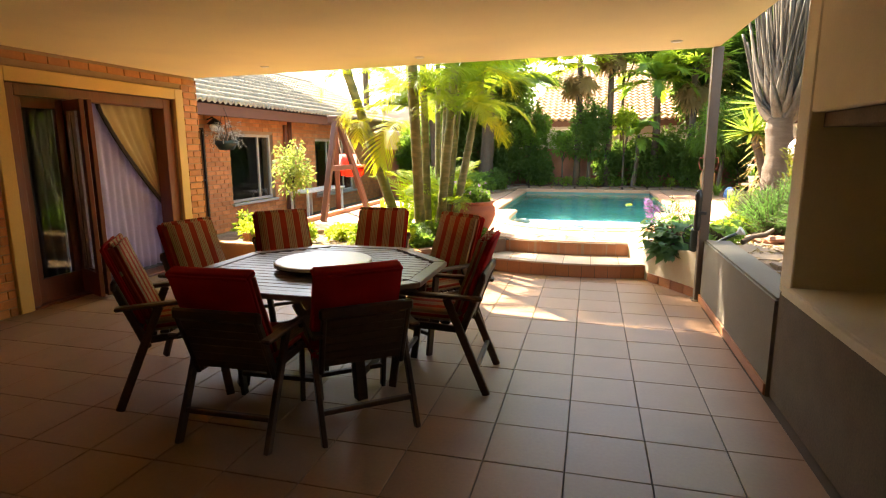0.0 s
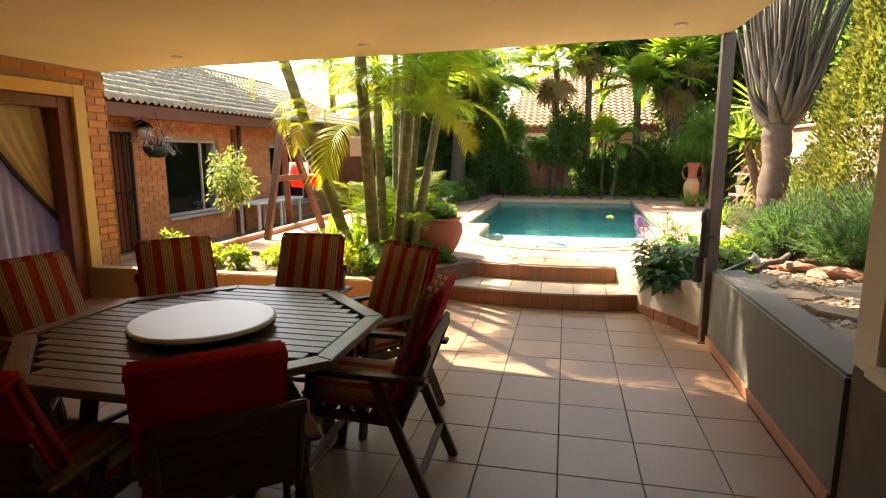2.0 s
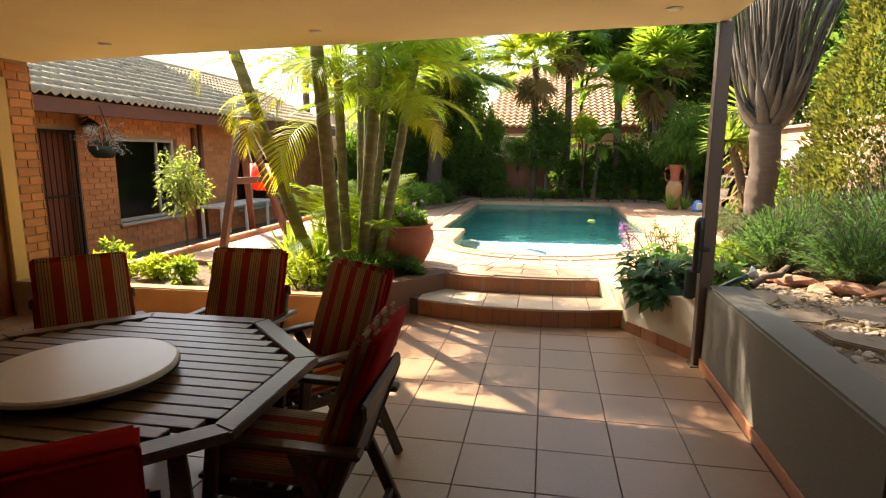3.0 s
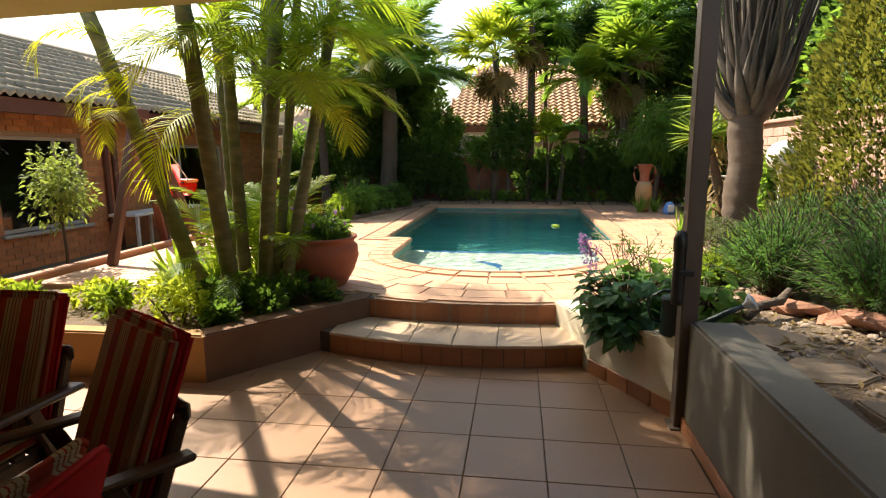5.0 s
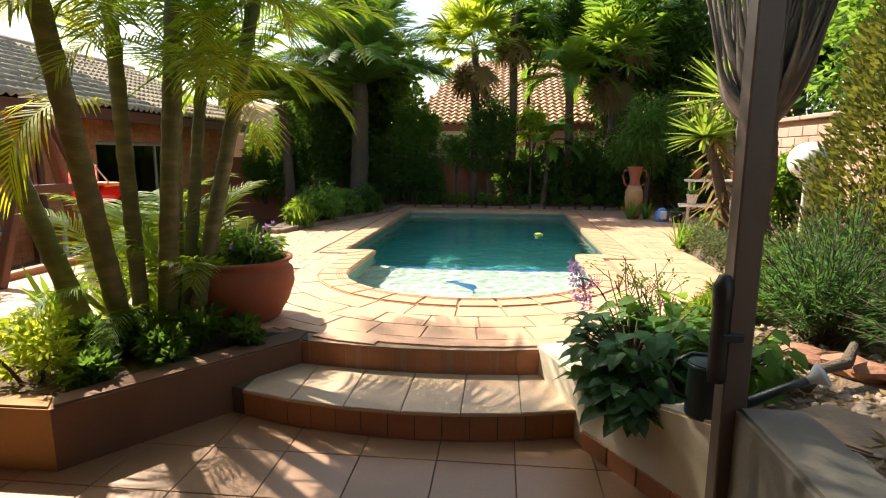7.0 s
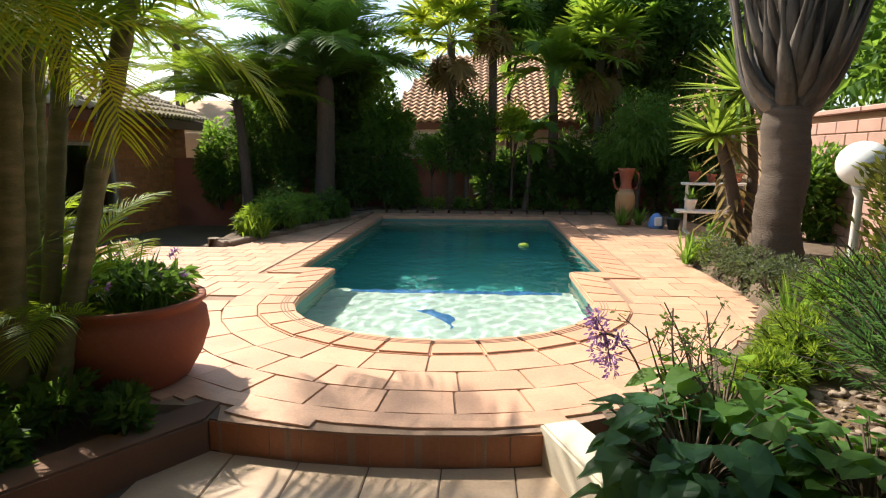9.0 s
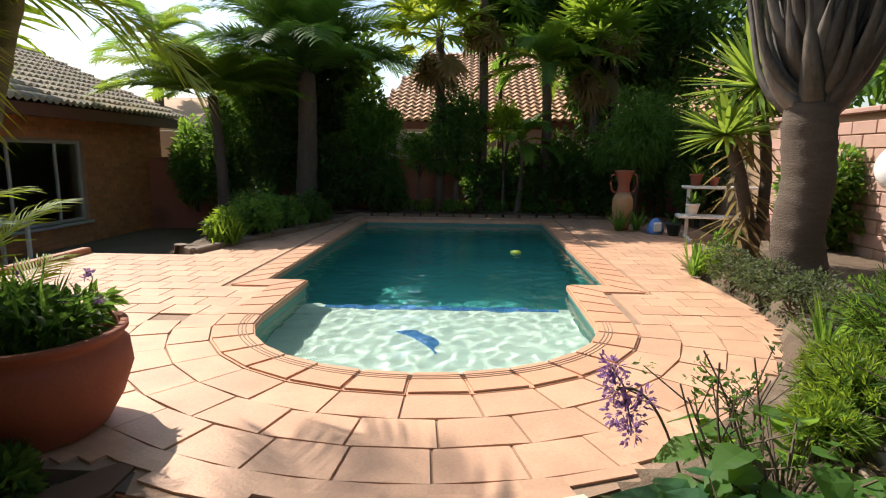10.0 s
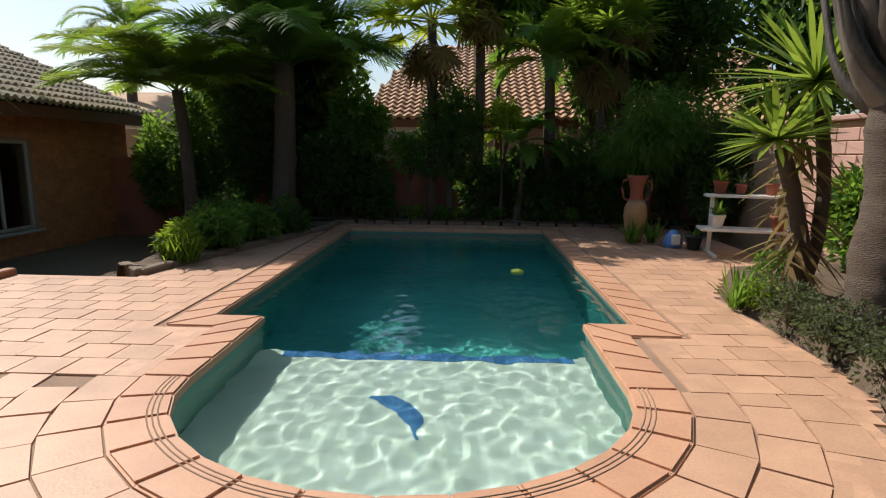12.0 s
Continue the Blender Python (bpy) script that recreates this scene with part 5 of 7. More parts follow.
def date_palm():
    """Thick grey trunk, a flaring head of cut leaf bases, long fronds."""
    e = thing("date_palm", "thick grey palm with a flaring head of cut leaf bases", "palm", (2.95, 10.8, 0.42))
    bm = bmesh.new()
    n = 40
    tube([(0.02 * math.sin(k * 0.3), 0.01 * k / n, -0.05 + 1.6 * k / n) for k in range(n + 1)],
         [0.225 - 0.035 * min(1, k / 14) + (0.008 if k % 4 == 0 else 0) for k in range(n + 1)], 22, bm)
    part("trunk", wobble(bm, 0.012, 5), BARK_GREY, e, smooth=True)
    part("heart", lathe([(0.12, 1.5), (0.14, 1.75), (0.2, 2.2), (0.24, 2.7), (0.2, 3.3), (0.12, 3.8)], 20), BARK_DARK, e, smooth=True)
    # one leaf base: a broad clasping sheath that narrows to a long stalk
    me = bpy.data.meshes.new("leaf_base")
    vs, fs, n = [], [], 12
    for k in range(n + 1):
        s = k / n
        w = 0.026 + 0.105 * max(0, 1 - s / 0.42) ** 0.8 - 0.008 * s
        x, z, th = 0.36 * (1 - math.exp(-7.0 * s)) + 0.2 * s * s, 1.6 * s, 0.022 + 0.014 * min(1, s * 3)
        wrap = 0.9 * w * max(0, 1 - s / 0.45)
        vs += [(x - wrap, -w, z), (x + th * 0.6, -w * 0.55, z), (x + th, 0, z), (x + th * 0.6, w * 0.55, z), (x - wrap, w, z), (x - wrap * 0.3 - 0.01, 0, z)]
    for k in range(n):
        q = 6 * k
        fs += [(q + i, q + (i + 1) % 6, q + 6 + (i + 1) % 6, q + 6 + i) for i in range(6)]
    fs.append(tuple(6 * n + i for i in range(6)))
    me.from_pydata(vs, [], fs)
    me.materials.append(BOOT)
    me.polygons.foreach_set("use_smooth", [True] * len(me.polygons))
    for k in range(120):
        h = k / 119
        a = k * 137.5 + rnd(6)
        grow = 1.0 - 0.75 * h
        shared("leaf_base", me, e, pose(0.06 * math.cos(radians(a)), 0.06 * math.sin(radians(a)), 1.40 + 1.0 * h, 0, 0, a) @ pose(0, 0, 0, rnd(13), rnd(5), rnd(12)) @ Matrix.Diagonal((grow * rnd(0.9, 1.08), rnd(0.7, 1.05), rnd(0.8, 1.25), 1)))
    fm = [frond_mesh("frond", 3.0, 60, 0.5, r, b2, LEAF_MID, 0.03, 0.9, 0.1, 0.5, 0.2) for r, b2 in ((1.4, 0.8), (1.2, 0.9))]
    for k in range(12):
        shared("frond", fm[k % 2], e, Matrix.Translation((0, 0, 3.3 + 0.2 * (k % 3))) @ pose(0, 0, 0, rnd(8), 0, k * 137.5))


date_palm()


def yucca():
    e = thing("yucca", "leaning yucca with rosettes of stiff sword leaves", "yucca", (2.92, 12.0, 0.36))
    bm = bmesh.new()
    tube(curve_pts((0.30, 0, -0.05), (-0.05, 0.0, 1.35), (0.05, 0, 0)), [0.09, 0.085, 0.08, 0.075, 0.072, 0.07, 0.068, 0.066, 0.066, 0.06], 10, bm)
    tube(curve_pts((0.28, 0, 0.3), (0.22, 0.1, 1.85), (0.1, 0, 0)), 0.055, 9, bm)
    part("trunk", wobble(bm, 0.012, 8), BARK_GREY, e, smooth=True)
    blade = Leaves()
    blade.spear((0, 0, 0), (1, 0, 0), (0, 1, 0), 1.0, 0.045, 0.1, 4)
    sword = blade.mesh("leaf", LEAF_SWORD)
    for c, r, n in (((-0.1, 0.0, 1.42), 0.55, 95), ((0.22, 0.1, 1.9), 0.85, 120)):
        for _ in range(n):
            d = Vector((rnd(), rnd(), rnd(-0.35, 1.0))).normalized()
            shared("leaf", sword, e, Matrix.Translation(c) @ d.to_track_quat("X", "Z").to_matrix().to_4x4() @ Matrix.Rotation(rnd(0.5), 4, "X") @ Matrix.Diagonal((r * rnd(0.75, 1.05), 1, r, 1)))
    dry = Leaves()
    for _ in range(90):
        a, z = rnd(math.pi), rnd(0.25, 1.45)
        dry.spear((0.12 + rnd(0.1), 0.05, z), (math.cos(a), math.sin(a), rnd(-0.9, -0.1)), (-math.sin(a), math.cos(a), 0), rnd(0.3, 0.55), 0.04, 0.2)
    dry.put("dry_leaves", LEAF_DRY, e, "dry hanging leaves")


yucca()


def lamp_post():
    e = thing("garden_lamp", "white globe garden lamp on a white post", "lamp", (2.95, 9.78, 0.42))
    part("post", lathe([(0.0, 0), (0.09, 0.0), (0.09, 0.03), (0.05, 0.07), (0.035, 0.12), (0.03, 0.2), (0.026, 0.85), (0.04, 0.88), (0.055, 0.93), (0.0, 0.93)], 20), WHITE_PAINT, e, smooth=True)
    part("globe", lathe([(0.05, 0.93)] + [(0.165 * math.sin(t), 1.085 - 0.16 * math.cos(t)) for t in [0.35 + (math.pi - 0.36) * k / 14 for k in range(15)]], 28), GLOBE, e, "milky white globe", True)


lamp_post()


def urn():
    e = thing("urn", "tall terracotta jug with two handles and a pale band", "urn", (2.86, 15.75, DECK_Z))
    e.scale = (0.85, 0.85, 1)
    prof = [(0.0, 0), (0.13, 0.0), (0.14, 0.05), (0.17, 0.2), (0.2, 0.4), (0.19, 0.52), (0.13, 0.64), (0.105, 0.72), (0.12, 0.82), (0.16, 0.95), (0.18, 1.0), (0.165, 1.0), (0.1, 0.85), (0.0, 0.8)]
    part("body", lathe(prof, 32), TERRACOTTA, e, smooth=True)
    part("band", lathe([(0.142, 0.05), (0.172, 0.2), (0.202, 0.4), (0.192, 0.52), (0.135, 0.64), (0.13, 0.6), (0.1, 0.1)], 32), OCHRE_CLAY, e, "ochre painted band", True)
    for s in (-1, 1):
        part("handle", tube([(s * 0.155, 0, 0.93), (s * 0.24, 0, 0.92), (s * 0.26, 0, 0.8), (s * 0.22, 0, 0.66), (s * 0.135, 0, 0.62)], 0.02, 8), TERRACOTTA, e, smooth=True)


urn()


def plant_stand():
    e = thing("plant_stand", "white painted stepped wooden plant stand", "plant stand", (4.0, 14.7, DECK_Z), -12)
    for x in (-0.42, 0.42):
        part("foot", beam((x, -0.35, 0.02), (x, 0.35, 0.02), 0.05, 0.04), WHITE_PAINT, e)
        part("upright", beam((x, 0.1, 0.04), (x, 0.1, 0.78), 0.05, 0.05), WHITE_PAINT, e)
    part("lower_shelf", box(-0.6, 0.6, -0.3, 0.08, 0.34, 0.375, 0.004), WHITE_PAINT, e)
    part("upper_shelf", box(-0.5, 0.6, 0.0, 0.3, 0.76, 0.795, 0.004), WHITE_PAINT, e)


plant_stand()


def small_pot(x, y, z, r, mat, leafy, label, tall=1.3, count=60):
    e = thing("flower_pot", label, "pot", (x, y, z), group="small garden pots")
    h = r * 2 * tall * 0.75
    part("pot", lathe([(0.0, 0), (r * 0.7, 0.0), (r, h * 0.8), (r * 1.1, h * 0.82), (r * 1.1, h), (r * 0.95, h), (r * 0.9, h * 0.85), (0, h * 0.85)], 20), mat, e, smooth=True)
    lv = Leaves()
    for _ in range(count):
        a, t = rnd(math.pi), rnd(0.2, 1.2)
        lv.spear((0, 0, h * 0.85), (math.cos(a) * t, math.sin(a) * t, 1), (-math.sin(a), math.cos(a), 0), rnd(1.5, 3.5) * r, r * 0.25, 0.4 * t)
    lv.put("foliage", leafy, e)


small_pot(3.58, 14.62, DECK_Z + 0.377, 0.09, WHITE_PAINT, LEAF_MID, "white pot with a plant on the stand")
small_pot(4.25, 14.4, DECK_Z + 0.377, 0.10, TERRACOTTA, LEAF_DRY, "terracotta pot with a dry plant on the stand")
small_pot(3.75, 15.0, DECK_Z + 0.797, 0.09, TERRACOTTA, LEAF_LIGHT, "terracotta pot with grassy leaves on the stand", count=40)
small_pot(3.98, 14.9, DECK_Z + 0.797, 0.07, TERRACOTTA, LEAF_GREY, "small terracotta pot on the stand", count=14)
small_pot(4.33, 14.8, DECK_Z + 0.797, 0.08, TERRACOTTA, LEAF_GREY, "terracotta pot with grey leaves on the stand", count=25)
small_pot(3.5, 15.1, DECK_Z, 0.11, DARK_GREEN_PLASTIC, LEAF_MID, "dark green plastic pot on the paving", count=12)
bluebox = thing("pool_cleaner", "blue and white pool cleaner on the paving", "pool cleaner", (3.28, 15.3, DECK_Z))
part("body", wobble(lathe([(0.0, 0), (0.12, 0.0), (0.14, 0.06), (0.1, 0.18), (0.05, 0.24), (0.0, 0.25)], 16), 0.012, 6), material("blue_plastic", (0.12, 0.25, 0.55), 0.4, 0.1, 5, 60, 0.1), bluebox, smooth=True)
part("cover", box(-0.06, 0.06, -0.15, -0.09, 0.05, 0.2, 0.015), WHITE_PAINT, bluebox)
ball = thing("pool_float", "yellow-green floating chlorine dispenser in the pool", "float", (0.92, 13.75, 0.232))
part("disc", lathe([(0.0, 0), (0.06, 0.0), (0.075, 0.02), (0.075, 0.045), (0.03, 0.06), (0.0, 0.06)], 20), material("lime_plastic", (0.55, 0.7, 0.08), 0.4, 0.1, 5, 60, 0.1), ball, smooth=True)

# watering can by the post
def watering_can():
    e = thing("watering_can", "dark green plastic watering can with a pale grey rose", "watering can", (1.17, 6.88, 0.47))
    part("body", lathe([(0.0, 0), (0.078, 0.0), (0.082, 0.012), (0.076, 0.2), (0.08, 0.21), (0.08, 0.225), (0.072, 0.225), (0.068, 0.03), (0.0, 0.025)], 24), DARK_GREEN_PLASTIC, e, smooth=True)
    part("handle", tube([(-0.075, 0, 0.07), (-0.13, 0, 0.09), (-0.155, 0, 0.16), (-0.13, 0, 0.235), (-0.07, 0, 0.265), (0.0, 0, 0.262), (0.06, 0, 0.235), (0.075, 0, 0.21)], 0.009, 8), DARK_GREEN_PLASTIC, e, smooth=True)
    part("cover", lathe([(0.02, 0.224), (0.074, 0.224), (0.074, 0.23), (0.02, 0.235)], 20), DARK_GREEN_PLASTIC, e)
    part("spout", tube([(0.06, -0.02, 0.03), (0.16, -0.05, 0.09), (0.26, -0.085, 0.165), (0.34, -0.11, 0.215)], [0.026, 0.022, 0.017, 0.014], 12), DARK_GREEN_PLASTIC, e, smooth=True)
    rose = lathe([(0.0, 0.0), (0.016, 0.0), (0.02, 0.015), (0.048, 0.05), (0.05, 0.058), (0.03, 0.066), (0.0, 0.068)], 18)
    r = part("rose", rose, GREY_PLASTIC, e, "pale grey sprinkler rose", True)
    r.matrix_basis = pose(0.335, -0.108, 0.212, 0, 55, -18)


watering_can()


# ---- swing, bench, wall fittings ----
def swing_frame():
    e = thing("play_swing", "dark stained timber swing frame on the paving", "swing", (0, 0, DECK_Z))
    ax, ay, az = -4.2, 9.72, 1.68
    part("leg", beam((-4.17, 9.02, 0), (ax, ay - 0.05, az), 0.09, 0.09, 0.008), SWING_WOOD, e)
    part("leg", beam((-3.95, 10.42, 0), (ax, ay + 0.05, az), 0.09, 0.09, 0.008), SWING_WOOD, e)
    part("leg", beam((-4.71, 10.75, 0), (ax - 0.06, ay + 0.05, az - 0.03), 0.09, 0.09, 0.008), SWING_WOOD, e)
    part("crossbar", beam((-4.18, 9.36, 0.86), (-4.08, 10.08, 0.86), 0.05, 0.09, 0.006), SWING_WOOD, e)
    part("head_block", box(ax - 0.12, ax + 0.07, ay - 0.11, ay + 0.11, az - 0.06, az + 0.06, 0.01), SWING_WOOD, e)
    s = thing("toddler_swing", "red and orange plastic child swing seat", "swing seat", (-4.28, 10.5, DECK_Z + 0.66))
    prof = [(-0.19, 0.42), (-0.20, 0.18), (-0.14, 0.02), (0.0, 0.0), (0.14, 0.03), (0.19, 0.16)]
    bm = bmesh.new()
    rows = []
    for x, z in prof:
        rows.append([bm.verts.new((y, x, z + 0.04 * abs(y) * 4 * 0.2)) for y in (-0.17, -0.06, 0.06, 0.17)])
    for a, b in zip(rows, rows[1:]):
        for k in range(3):
            bm.faces.new((a[k], a[k + 1], b[k + 1], b[k]))
    bmesh.ops.solidify(bm, geom=bm.faces[:], thickness=0.03)
    part("shell", bm, RED_PLASTIC, s, smooth=True)
    part("guard", tube([(-0.18, -0.1, 0.2), (-0.18, 0.16, 0.2), (0, 0.2, 0.2), (0.18, 0.16, 0.2), (0.18, -0.1, 0.2)], 0.022, 8), ORANGE_PLASTIC, s, "orange guard bar", True)
    for x in (-0.17, 0.17):
        part("rope", tube([(x, 0, 0.2), (ax + 4.28 + x * 0.3, ay - 10.5, az - 0.66)], 0.008, 6), WHITE_PAINT, s)


swing_frame()
bench = thing("bench", "grey topped bench against the house wall", "bench", (-6.3, 13.0, -0.07))
part("top", box(-0.25, 0.25, -1.0, 1.0, 0.60, 0.65, 0.008), WHITE_PAINT, bench)
for x in (-0.2, 0.2):
    for y in (-0.9, 0.0, 0.9):
        part("leg", box(x - 0.025, x + 0.025, y - 0.025, y + 0.025, 0, 0.60, 0.004), WHITE_PAINT, bench)
lampw = thing("wall_lamp", "white globe wall lamp with a dark hood", "lamp", (HOUSE_X, 9.6, 1.95))
part("bracket", tube([(0.0, 0, 0.1), (0.12, 0, 0.14), (0.16, 0, 0.1)], 0.014, 8), IRON, lampw)
part("hood", lathe([(0.02, 0.12), (0.05, 0.1), (0.13, 0.03), (0.13, 0.02), (0.0, 0.03)], 20), IRON, lampw).location = (0.16, 0, 0)
part("globe", lathe([(0.05, 0.02), (0.095, -0.01), (0.1, -0.05), (0.06, -0.1), (0.0, -0.115)], 20), GLOBE, lampw, smooth=True).location = (0.16, 0, 0)


def hanging_basket():
    e = thing("hanging_basket", "hanging basket with pale trailing flowers under the eave", "hanging basket", (-6.2, 9.42, 1.62))
    part("bowl", lathe([(0.0, -0.12), (0.12, -0.11), (0.18, -0.02), (0.2, 0.05), (0.18, 0.05), (0.0, 0.03)], 20), DARK_GREEN_PLASTIC, e, smooth=True)
    for k in range(3):
        a = 2.1 * k
        part("chain", tube([(0.19 * math.cos(a), 0.19 * math.sin(a), 0.05), (0, 0, 0.62)], 0.005, 5), IRON, e)
    lv = Leaves()
    twig = bmesh.new()
    for _ in range(56):
        a, t = rnd(math.pi), rnd(0.15, 0.42)
        tip = Vector((t * math.cos(a), t * math.sin(a), rnd(-0.12, 0.42)))
        path = curve_pts((0.05 * math.cos(a), 0.05 * math.sin(a), 0.04), tip, (0, 0, 0.10), 5)
        tube(path, [0.004, 0.004, 0.003, 0.003, 0.002, 0.002], 4, twig)
        for _ in range(13):
            s = rnd(0.4, 1.0) * 4.99
            p = path[int(s)].lerp(path[int(s) + 1], s - int(s))
            lv.blade(p + rand_dir() * 0.015, rand_dir(), rand_dir(), rnd(0.025, 0.05), 0.018)
    part("twig", twig, STALK, e)
    lv.put("foliage", FLOWER_WHITE, e, "pale flowers and leaves")


hanging_basket()
pipe = thing("downpipe", "brown painted rainwater pipe on the house wall", "downpipe", (HOUSE_X + 0.05, 12.2, -0.05))
part("pipe", box(-0.035, 0.035, -0.04, 0.04, 0.0, 2.1, 0.01), FASCIA, pipe)
for z in (0.5, 1.6):
    part("clip", box(-0.05, 0.039, -0.046, 0.046, z, z + 0.03, 0.003), FASCIA, pipe)

# ---- planting ----
tree("small_tree", "small variegated tree in front of the house window", (-4.68, 8.95, 0.0), 0.95, 0.02, (0.02, 0, 1.22), (0.44, 0.40, 0.52), 1250, 0.075, 0.034, LEAF_VARIEGATED, 20, 0.6, lean=(0.03, 0), limbs=12)
for x, y, s, m in ((-4.4, 7.25, 0.16, LEAF_LIME), (-3.95, 7.35, 0.14, LEAF_LIME), (-3.55, 7.2, 0.14, LEAF_LIGHT), (-3.2, 7.5, 0.16, LEAF_LIME),
                   (-2.85, 7.2, 0.16, LEAF_LIGHT), (-2.55, 7.45, 0.2, LEAF_LIME), (-2.25, 7.15, 0.2, LEAF_LIME), (-4.75, 7.6, 0.2, LEAF_LIGHT)):
    shrub("bedding_plant", "low yellow-green bedding plant in the planter", (x, y + 0.1, 0.28), (s * 1.3, s * 1.2, s), 420, 0.07, 0.035, m, 8, category="plant")
for x, y, s in ((-1.95, 7.3, 0.13), (-1.68, 7.6, 0.14), (-1.38, 7.95, 0.14), (-2.2, 7.6, 0.18), (-1.75, 7.9, 0.2), (-1.98, 7.75, 0.2)):
    shrub("ground_cover", "dark leafy ground cover under the palms", (x, y, 0.28), (s * 1.2, s * 1.2, s * 0.8), 520, 0.08, 0.04, LEAF_DARK, 9, category="plant")
for x, y in ((-2.55, 8.35), (-2.2, 8.4), (-2.75, 8.1)):
    grass_tuft("strap_plant", "clump of broad strap leaves under the palms", (x, y, 0.34), 34, 0.55, 0.06, LEAF_LIGHT, 0.9, 0.06, 0.5)


def hosta(x, y, z, n, r, mat):
    e = thing("broad_leaf_plant", "large glossy broad-leaved plant by the steps", "plant", (x, y, z))
    lv, st = Leaves(), bmesh.new()
    for _ in range(int(n * 1.7)):
        a, h = rnd(math.pi), rnd(0.0, 1.0)
        q = Vector((math.cos(a) * r * rnd(0.25, 1.0), math.sin(a) * r * rnd(0.25, 1.0), r * (0.05 + 1.35 * h * rnd(0.6, 1.0))))
        w = Vector((math.cos(a) + rnd(0.5), math.sin(a) + rnd(0.5), rnd(-0.5, 0.3)))
        side = w.cross(Vector((rnd(0.3), rnd(0.3), 1))).normalized()
        length = rnd(0.07, 0.13)
        lv.round_leaf(q, w, side, length, length * 0.85, rnd(0.1, 0.5))
        tube([(rnd(0.04), rnd(0.04), 0), q * 0.6 + Vector((0, 0, 0.05)), q], [0.006, 0.005, 0.003], 4, st)
    part("stem", st, STALK, e)
    lv.put("leaves", mat, e)


hosta(0.98, 7.38, 0.36, 170, 0.30, LEAF_BLUE)
hosta(1.22, 7.75, 0.38, 150, 0.28, LEAF_MID)
hosta(1.45, 7.25, 0.42, 120, 0.26, LEAF_MID)
hosta(0.92, 7.15, 0.34, 60, 0.16, LEAF_BLUE)


def stalks(x, y, z, n, h, head, label, blobs):
    e = thing("flower_stalks", label, "plant", (x, y, z))
    bm, lv = bmesh.new(), Leaves()
    for _ in range(n):
        t = Vector((rnd(0.35) * h, rnd(0.3) * h, h * rnd(0.65, 1.0)))
        tube(curve_pts((0, 0, 0), t, (rnd(0.05), rnd(0.05), 0), 6), [0.006, 0.005, 0.005, 0.004, 0.004, 0.003, 0.003], 5, bm)
        for _ in range(3):
            s = rnd(0.5, 0.95)
            q = t * s + Vector((rnd(0.13), rnd(0.13), rnd(0.02, 0.14)))
            tube([t * s, q], [0.003, 0.002], 4, bm)
            lv = Leaves()
            for _ in range(blobs):
                lv.blade(q + rand_dir() * 0.02, rand_dir(), rand_dir(), 0.03, 0.016)
            lv.put("flower_head", head, e)
    part("stalk", bm, STALK, e)


stalks(1.12, 7.72, 0.4, 6, 0.62, LEAF_DARK, "tall dry flower stalks above the broad leaves", 8)
stalks(1.32, 8.05, 0.4, 5, 0.5, LEAF_DARK, "thin dry flower stalks beside the pool deck", 8)


def lilac():
    e = thing("lilac_flower", "arching spike of lilac flowers over the paving", "flower", (1.08, 8.12, 0.38))
    path = curve_pts((0, 0, 0), (-0.30, -0.15, 0.42), (0.0, 0.0, 0.12), 10)
    part("stalk", tube(path, 0.005, 5), STALK, e)
    for c, r, n in (((-0.32, -0.15, 0.50), 0.05, 70), ((-0.30, -0.15, 0.43), 0.06, 110), ((-0.27, -0.16, 0.35), 0.065, 110), ((-0.24, -0.14, 0.27), 0.045, 60), ((-0.21, -0.16, 0.40), 0.035, 40)):
        part("twig", tube([path[-2], Vector(c)], 0.003, 4), STALK, e)
        lv = Leaves()
        for _ in range(n):
            d = rand_dir()
            lv.blade(Vector(c) + d * r * rnd(0.2, 1.0), d + rand_dir() * 0.5, rand_dir(), rnd(0.018, 0.03), 0.015)
        lv.put("blossom", FLOWER_LILAC, e)


lilac()


def needle_bush(x, y, z, r, h, n, mat, label, length=0.22):
    e = thing("needle_bush", label, "shrub", (x, y, z))
    bm, lv = bmesh.new(), Leaves()
    for _ in range(n):
        a, t = rnd(math.pi), rnd(0, 1) ** 0.6
        tip = Vector((math.cos(a) * r * t, math.sin(a) * r * t, h * (1.0 - 0.45 * t * t) * rnd(0.6, 1.0)))
        path = curve_pts((rnd(0.05), rnd(0.05), 0), tip, (0, 0, 0.05), 6)
        tube(path, [0.006, 0.005, 0.004, 0.004, 0.003, 0.003, 0.002], 4, bm, False)
        for k in range(44):
            s = rnd(0.3, 1.0)
            p = path[int(s * 5)].lerp(path[int(s * 5) + 1], s * 5 - int(s * 5))
            d = ((tip - path[3]).normalized() + rand_dir() * 0.8).normalized()
            lv.blade(p, d, d.cross(rand_dir()).normalized(), length * rnd(0.3, 0.6), 0.007, 0.05, 0.1)
    part("branch", bm, BARK_DARK, e)
    lv.put("needles", mat, e)


